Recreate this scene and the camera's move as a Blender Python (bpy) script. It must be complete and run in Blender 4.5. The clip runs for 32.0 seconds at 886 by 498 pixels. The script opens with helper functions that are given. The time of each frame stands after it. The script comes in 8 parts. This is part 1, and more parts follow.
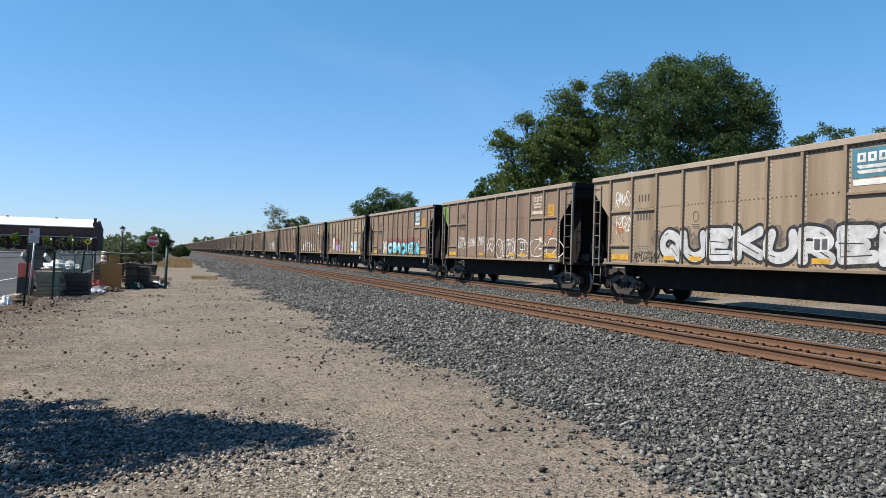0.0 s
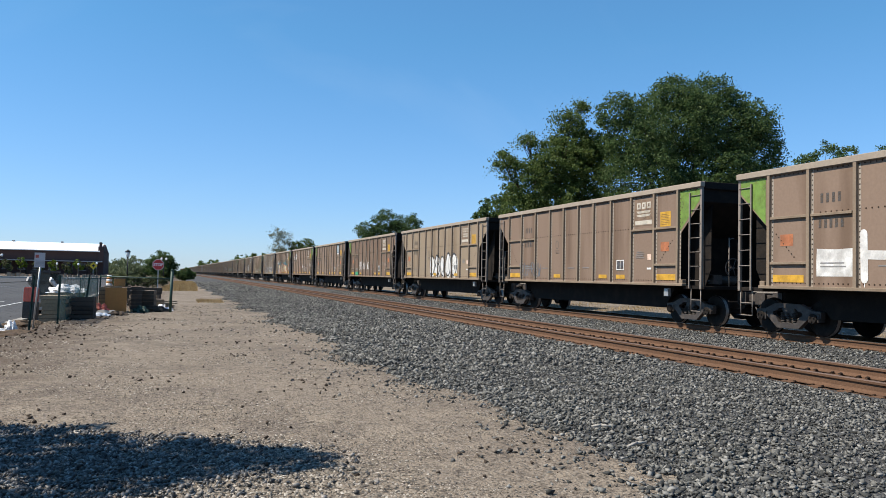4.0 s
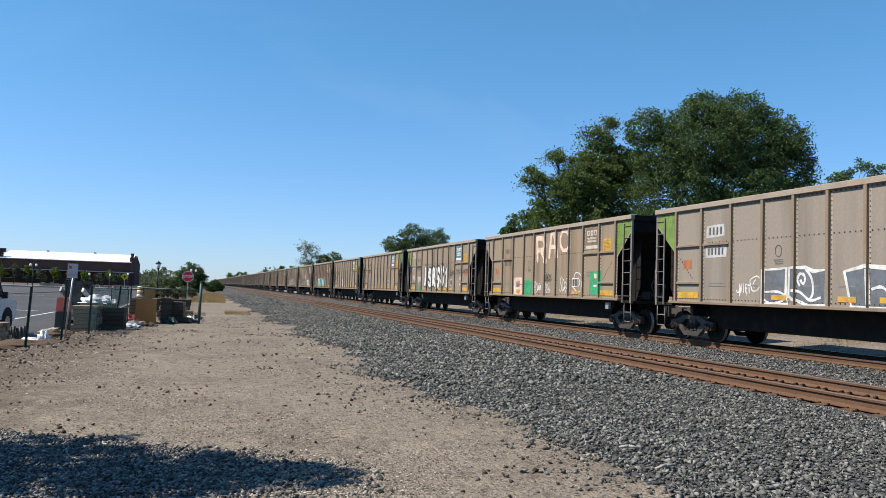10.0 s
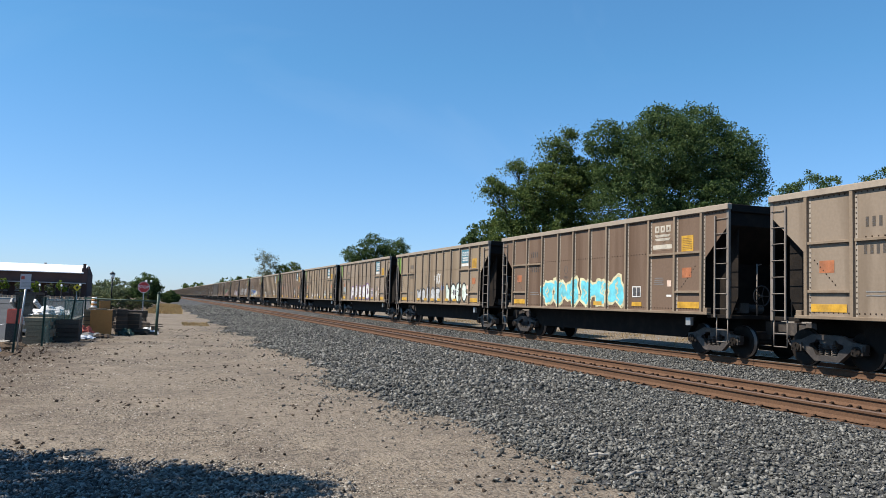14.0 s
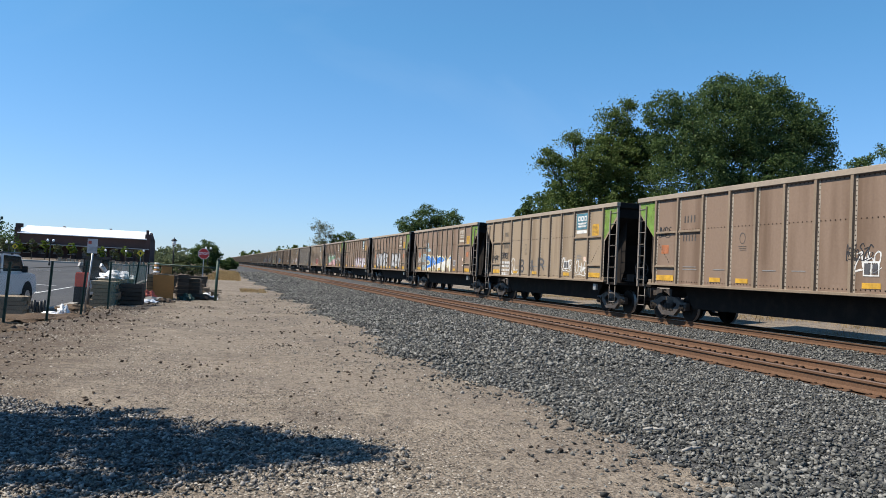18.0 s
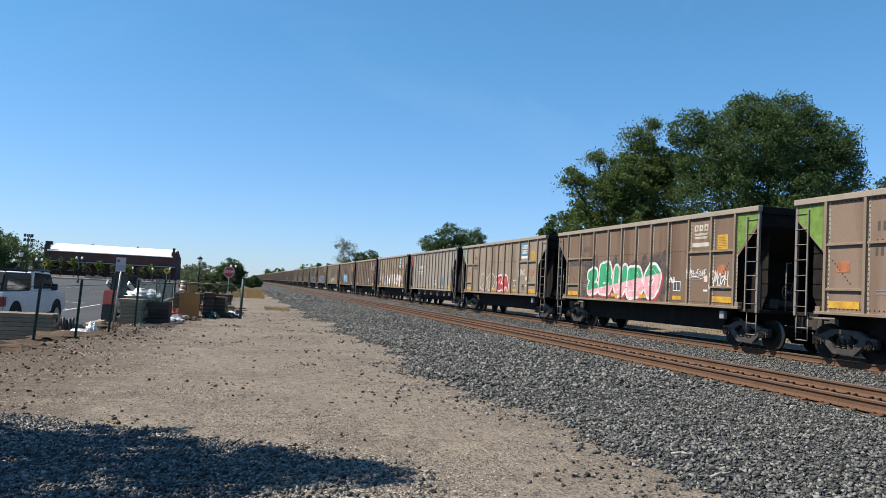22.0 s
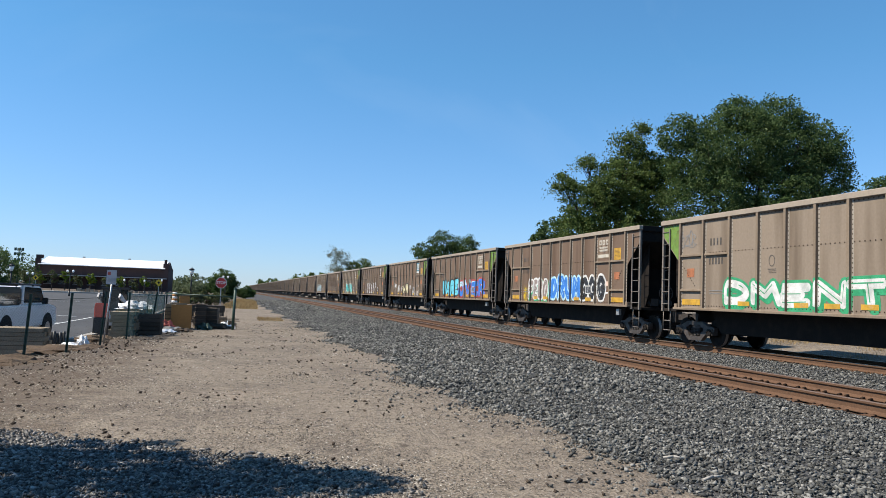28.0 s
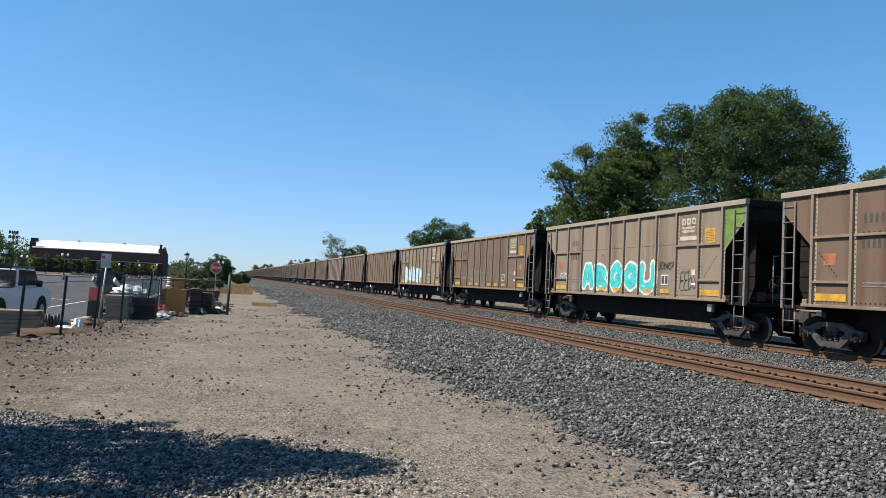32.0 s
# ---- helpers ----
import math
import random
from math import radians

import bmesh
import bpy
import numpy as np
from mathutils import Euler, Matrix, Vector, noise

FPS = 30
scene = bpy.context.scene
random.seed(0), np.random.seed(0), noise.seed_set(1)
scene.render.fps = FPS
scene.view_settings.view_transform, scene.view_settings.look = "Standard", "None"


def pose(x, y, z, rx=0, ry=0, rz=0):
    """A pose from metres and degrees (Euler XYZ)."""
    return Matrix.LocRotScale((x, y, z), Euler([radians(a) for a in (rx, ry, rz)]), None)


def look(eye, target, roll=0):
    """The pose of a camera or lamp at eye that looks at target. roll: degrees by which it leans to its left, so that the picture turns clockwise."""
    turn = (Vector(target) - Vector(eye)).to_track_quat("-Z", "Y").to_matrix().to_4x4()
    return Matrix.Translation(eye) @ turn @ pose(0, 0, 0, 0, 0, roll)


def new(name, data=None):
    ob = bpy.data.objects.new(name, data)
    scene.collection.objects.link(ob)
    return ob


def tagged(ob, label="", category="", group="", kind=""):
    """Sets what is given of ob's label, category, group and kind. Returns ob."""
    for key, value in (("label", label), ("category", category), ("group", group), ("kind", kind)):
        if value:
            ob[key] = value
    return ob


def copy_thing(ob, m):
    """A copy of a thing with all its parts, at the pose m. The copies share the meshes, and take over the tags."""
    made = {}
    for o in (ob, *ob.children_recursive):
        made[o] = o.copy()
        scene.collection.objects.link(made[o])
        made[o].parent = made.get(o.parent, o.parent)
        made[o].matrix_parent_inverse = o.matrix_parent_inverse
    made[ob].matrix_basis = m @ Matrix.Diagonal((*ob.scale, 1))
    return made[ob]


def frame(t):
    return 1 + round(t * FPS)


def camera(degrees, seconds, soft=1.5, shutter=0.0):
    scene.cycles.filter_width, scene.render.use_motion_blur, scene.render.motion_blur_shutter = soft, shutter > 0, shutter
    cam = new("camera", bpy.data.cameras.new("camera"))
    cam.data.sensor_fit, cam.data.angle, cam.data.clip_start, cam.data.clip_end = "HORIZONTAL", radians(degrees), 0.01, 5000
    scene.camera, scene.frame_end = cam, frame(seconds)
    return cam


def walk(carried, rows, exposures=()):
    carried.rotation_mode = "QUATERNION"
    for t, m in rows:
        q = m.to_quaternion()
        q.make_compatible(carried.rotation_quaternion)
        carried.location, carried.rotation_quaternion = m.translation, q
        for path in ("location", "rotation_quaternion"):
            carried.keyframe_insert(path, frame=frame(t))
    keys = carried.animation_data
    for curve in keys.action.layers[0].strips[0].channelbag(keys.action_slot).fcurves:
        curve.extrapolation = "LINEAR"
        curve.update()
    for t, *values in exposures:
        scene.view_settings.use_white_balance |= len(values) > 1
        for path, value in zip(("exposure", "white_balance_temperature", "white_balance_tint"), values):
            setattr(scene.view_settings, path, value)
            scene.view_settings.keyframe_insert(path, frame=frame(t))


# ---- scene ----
cam = camera(59.98, 32.0, soft=0.55)
# seconds, place, yaw to the left of the line, pitch, roll
PATH = [
    (0, 0.074, -0.054, 1.592, -18.38, 0.58, -1.60),
    (0.5, 0.069, -0.051, 1.583, -18.27, 1.13, -1.48),
    (1, 0.065, -0.050, 1.569, -18.22, 0.99, -1.64),
    (1.5, 0.072, -0.048, 1.571, -18.10, 1.00, -1.53),
    (2, 0.075, -0.045, 1.579, -18.30, 1.27, -1.42),
    (2.5, 0.069, -0.042, 1.580, -18.18, 1.45, -1.40),
    (3, 0.075, -0.042, 1.581, -17.99, 1.62, -1.40),
    (3.5, 0.080, -0.045, 1.586, -17.99, 1.87, -1.18),
    (5.5, 0.071, -0.050, 1.589, -18.23, 2.64, -1.22),
    (6, 0.075, -0.050, 1.588, -18.34, 2.60, -1.18),
    (6.5, 0.080, -0.044, 1.589, -18.31, 2.74, -1.13),
    (7, 0.082, -0.036, 1.591, -17.20, 2.85, -0.69),
    (7.5, 0.070, -0.028, 1.582, -16.21, 2.75, -1.00),
    (8, 0.051, -0.019, 1.580, -11.64, 2.37, -0.94),
    (8.5, 0.041, -0.017, 1.585, -11.57, 2.08, -1.22),
    (9, 0.056, -0.026, 1.595, -12.22, 2.08, -1.51),
    (9.5, 0.068, -0.024, 1.606, -14.65, 2.83, -1.87),
    (10, 0.081, -0.029, 1.605, -16.06, 3.20, -1.86),
    (10.5, 0.083, -0.030, 1.604, -18.67, 3.82, -2.14),
    (11, 0.074, -0.032, 1.599, -18.95, 4.19, -2.04),
    (11.5, 0.049, -0.030, 1.599, -16.93, 4.59, -1.81),
    (12, 0.002, -0.019, 1.597, -15.27, 4.24, -1.72),
    (12.5, -0.036, -0.007, 1.593, -15.00, 4.29, -1.26),
    (13, -0.046, 0.005, 1.587, -15.94, 3.92, -1.37),
    (13.5, -0.040, 0.008, 1.596, -16.52, 4.07, -1.25),
    (15.5, -0.001, 0.008, 1.588, -28.33, 3.36, -3.83),
    (16, -0.024, 0.043, 1.600, -16.63, 2.92, -2.79),
    (16.5, -0.032, 0.055, 1.596, -15.30, 2.66, -2.12),
    (17, -0.038, 0.064, 1.587, -15.00, 2.23, -1.93),
    (17.5, -0.048, 0.063, 1.579, -15.01, 1.95, -2.28),
    (18, -0.039, 0.047, 1.577, -15.15, 1.76, -2.70),
    (18.5, -0.036, 0.040, 1.575, -15.43, 1.73, -2.62),
    (19, -0.048, 0.045, 1.581, -14.85, 1.93, -2.29),
    (19.5, -0.044, 0.043, 1.583, -14.40, 1.91, -2.00),
    (20, -0.051, 0.041, 1.583, -14.31, 1.85, -1.96),
    (20.5, -0.050, 0.033, 1.589, -14.72, 1.84, -2.10),
    (21, -0.060, 0.032, 1.597, -14.73, 2.12, -2.26),
    (21.5, -0.068, 0.036, 1.604, -14.20, 2.68, -2.54),
    (22, -0.073, 0.043, 1.603, -13.45, 3.06, -2.94),
    (22.5, -0.059, 0.041, 1.600, -13.54, 3.24, -3.11),
    (23, -0.056, 0.045, 1.596, -14.00, 3.33, -3.12),
    (23.5, -0.052, 0.042, 1.597, -14.00, 3.14, -2.63),
    (24, -0.048, 0.042, 1.601, -14.00, 2.94, -2.24),
    (24.5, -0.028, 0.029, 1.595, -15.12, 2.82, -1.98),
    (25, -0.027, 0.032, 1.595, -15.22, 2.60, -1.51),
    (25.5, -0.030, 0.037, 1.599, -15.22, 2.59, -1.49),
    (27.5, -0.043, 0.027, 1.605, -13.92, 3.41, -1.81),
    (28, -0.040, 0.026, 1.608, -13.93, 3.63, -2.03),
    (28.5, -0.040, 0.021, 1.601, -13.93, 3.90, -2.19),
    (29, -0.037, 0.006, 1.600, -13.93, 4.06, -2.29),
    (29.5, -0.034, -0.009, 1.601, -13.83, 4.10, -2.15),
    (30, -0.038, -0.018, 1.598, -13.76, 3.88, -2.07),
    (30.5, -0.042, -0.027, 1.601, -14.00, 3.58, -2.12),
    (31, -0.059, -0.024, 1.607, -14.01, 3.50, -2.16),
    (31.5, -0.072, -0.022, 1.586, -13.82, 3.25, -2.48),
    (32, -0.019, -0.036, 1.589, -14.28, 2.74, -2.64),
]
walk(cam, [(t, pose(x, y, z, 90 + p, r, w)) for t, x, y, z, w, p, r in PATH], exposures=[(0, 0.44), (32, 0.44)])

# ---- world and sun ----
SUN_AZ, SUN_EL = 84.0, 52.0      # degrees left of the track, degrees up
world = bpy.data.worlds.new("sky")
scene.world = world
world.use_nodes = True
wn, wl = world.node_tree.nodes, world.node_tree.links
sky = wn.new("ShaderNodeTexSky")
sky.sky_type, sky.sun_disc = "NISHITA", False
sky.sun_elevation, sky.sun_rotation = radians(SUN_EL), radians(-SUN_AZ)
sky.air_density, sky.dust_density, sky.ozone_density = 1.0, 0.15, 3.5
even = wn.new("ShaderNodeGamma")
even.inputs["Gamma"].default_value = 0.82
cool = wn.new("ShaderNodeMix")
cool.data_type, cool.blend_type = "RGBA", "MULTIPLY"
cool.inputs[0].default_value = 1.0
wl.new(sky.outputs[0], even.inputs["Color"])
wl.new(even.outputs[0], cool.inputs[6])
# deep blue overhead, paler and whiter haze towards the horizon
high, rise, tint = wn.new("ShaderNodeSeparateXYZ"), wn.new("ShaderNodeMapRange"), wn.new("ShaderNodeMix")
rise.inputs[1].default_value, rise.inputs[2].default_value = 0.0, 0.30
tint.data_type = "RGBA"
tint.inputs[6].default_value, tint.inputs[7].default_value = (0.67, 0.845, 1.21, 1), (0.49, 0.92, 1.17, 1)
# thin high cirrus
wtc, wmap, wisp, wr, veil = wn.new("ShaderNodeTexCoord"), wn.new("ShaderNodeMapping"), wn.new("ShaderNodeTexNoise"), wn.new("ShaderNodeMapRange"), wn.new("ShaderNodeMix")
wmap.inputs["Rotation"].default_value, wmap.inputs["Scale"].default_value = (0.3, 0.5, 0.9), (1.2, 5.0, 3.0)
wisp.inputs["Scale"].default_value, wisp.inputs["Detail"].default_value, wisp.inputs["Distortion"].default_value = 1.6, 7, 0.6
wr.inputs[1].default_value, wr.inputs[2].default_value, wr.inputs[4].default_value = 0.58, 0.82, 0.09
wl.new(wtc.outputs["Generated"], wmap.inputs[0])
wl.new(wtc.outputs["Generated"], high.inputs[0])
wl.new(high.outputs[2], rise.inputs[0])
wl.new(rise.outputs[0], tint.inputs[0])
wl.new(tint.outputs[2], cool.inputs[7])
wl.new(wmap.outputs[0], wisp.inputs["Vector"])
wl.new(wisp.outputs[0], wr.inputs[0])
veil.data_type = "RGBA"
veil.inputs[7].default_value = (3.8, 4.7, 5.6, 1)
wl.new(wr.outputs[0], veil.inputs[0])
wl.new(cool.outputs[2], veil.inputs[6])
wl.new(veil.outputs[2], wn["Background"].inputs[0])
wn["Background"].inputs[1].default_value = 0.134
sun = new("sun", bpy.data.lights.new("sun", "SUN"))
sun.data.energy, sun.data.angle, sun.data.color = 5.7, radians(0.53), (1.0, 0.915, 0.79)
to_sun = Vector((-math.sin(radians(SUN_AZ)) * math.cos(radians(SUN_EL)), math.cos(radians(SUN_AZ)) * math.cos(radians(SUN_EL)), math.sin(radians(SUN_EL))))
sun.matrix_world = look(to_sun * 50, (0, 0, 0))


# ---- materials ----
def mat(name, color, rough=0.8, metal=0.0, vary=0.25, scale=6.0, fine=60.0, bump=0.15, per=0.0, second=None, mix=0.5, streak=False, dist=0.02):
    """A surface with variation at two scales; second: a stain colour; per: how much each object differs; streak: stains drawn out downwards."""
    m = bpy.data.materials.new(name)
    m.use_nodes = True
    n, l = m.node_tree.nodes, m.node_tree.links
    b = n["Principled BSDF"]
    b.inputs["Roughness"].default_value, b.inputs["Metallic"].default_value = rough, metal
    if rough >= 0.68:
        b.inputs["Specular IOR Level"].default_value = 0.18      # dusty and matt
    co = n.new("ShaderNodeTexCoord")
    mp = n.new("ShaderNodeMapping")
    if streak:
        mp.inputs["Scale"].default_value = (1.0, 1.0, 0.12)
    l.new(co.outputs["Object"], mp.inputs[0])
    big, small = n.new("ShaderNodeTexNoise"), n.new("ShaderNodeTexNoise")
    big.inputs["Scale"].default_value, small.inputs["Scale"].default_value = scale, fine
    big.inputs["Detail"].default_value, small.inputs["Detail"].default_value = 6, 4
    l.new(mp.outputs[0], big.inputs["Vector"])
    l.new(co.outputs["Object"], small.inputs["Vector"])
    ramp = n.new("ShaderNodeValToRGB")
    dark = [c * (1 - vary) for c in color]
    light = [min(1, c * (1 + vary)) for c in color]
    ramp.color_ramp.elements[0].position, ramp.color_ramp.elements[1].position = 0.3, 0.7
    ramp.color_ramp.elements[0].color, ramp.color_ramp.elements[1].color = (*dark, 1), (*light, 1)
    l.new(small.outputs[0], ramp.inputs[0])
    out = ramp.outputs[0]
    if second:
        r2 = n.new("ShaderNodeValToRGB")
        r2.color_ramp.elements[0].position, r2.color_ramp.elements[1].position = 0.48, 0.68
        l.new(big.outputs[0], r2.inputs[0])
        mx = n.new("ShaderNodeMix")
        mx.data_type = "RGBA"
        f = n.new("ShaderNodeMath")
        f.operation = "MULTIPLY"
        f.inputs[1].default_value = mix
        l.new(r2.outputs[0], f.inputs[0])
        l.new(f.outputs[0], mx.inputs[0])
        l.new(out, mx.inputs[6])
        mx.inputs[7].default_value = (*second, 1)
        out = mx.outputs[2]
    if per:
        oi, hs = n.new("ShaderNodeObjectInfo"), n.new("ShaderNodeHueSaturation")
        mr = n.new("ShaderNodeMapRange")
        mr.inputs[3].default_value, mr.inputs[4].default_value = 1 - per, 1 + per
        l.new(oi.outputs["Random"], mr.inputs[0])
        l.new(mr.outputs[0], hs.inputs["Value"])
        l.new(out, hs.inputs["Color"])
        out = hs.outputs[0]
    l.new(out, b.inputs["Base Color"])
    if bump:
        bp = n.new("ShaderNodeBump")
        bp.inputs["Strength"].default_value, bp.inputs["Distance"].default_value = bump, dist
        l.new(small.outputs[0], bp.inputs["Height"])
        l.new(bp.outputs[0], b.inputs["Normal"])
    return m


def island_mat(name, colors, rough=0.9, trans=0.0, fine=30.0, gloss=0.22):
    """Loose pieces in one mesh: each takes its own tone between the colours."""
    m = bpy.data.materials.new(name)
    m.use_nodes = True
    n, l = m.node_tree.nodes, m.node_tree.links
    b = n["Principled BSDF"]
    b.inputs["Roughness"].default_value, b.inputs["Specular IOR Level"].default_value = rough, gloss
    g, ramp = n.new("ShaderNodeNewGeometry"), n.new("ShaderNodeValToRGB")
    ramp.color_ramp.elements[0].color = (*colors[0], 1)
    ramp.color_ramp.elements[1].color = (*colors[-1], 1)
    for i, c in enumerate(colors[1:-1]):
        e = ramp.color_ramp.elements.new((i + 1) / (len(colors) - 1))
        e.color = (*c, 1)
    l.new(g.outputs["Random Per Island"], ramp.inputs[0])
    co, nz, hs = n.new("ShaderNodeTexCoord"), n.new("ShaderNodeTexNoise"), n.new("ShaderNodeHueSaturation")
    nz.inputs["Scale"].default_value = fine
    mr = n.new("ShaderNodeMapRange")
    mr.inputs[3].default_value, mr.inputs[4].default_value = 0.7, 1.3
    l.new(co.outputs["Object"], nz.inputs["Vector"])
    l.new(nz.outputs[0], mr.inputs[0])
    l.new(mr.outputs[0], hs.inputs["Value"])
    l.new(ramp.outputs[0], hs.inputs["Color"])
    l.new(hs.outputs[0], b.inputs["Base Color"])
    if trans:
        t, mx = n.new("ShaderNodeBsdfTranslucent"), n.new("ShaderNodeMixShader")
        l.new(hs.outputs[0], t.inputs[0])
        mx.inputs[0].default_value = trans
        l.new(b.outputs[0], mx.inputs[1])
        l.new(t.outputs[0], mx.inputs[2])
        l.new(mx.outputs[0], n["Material Output"].inputs[0])
    return m


def paint(name, color, rough=0.55, vary=0.08, wear=None, mix=0.35):
    return mat(name, color, rough, 0, vary, 3.0, 25.0, 0.05, 0, wear, mix)


def glass_mat(name, color, rough=0.05, clear=0.55):
    m = bpy.data.materials.new(name)
    m.use_nodes = True
    b = m.node_tree.nodes["Principled BSDF"]
    b.inputs["Base Color"].default_value = (*color, 1)
    b.inputs["Roughness"].default_value = rough
    b.inputs["Transmission Weight"].default_value = clear
    return m


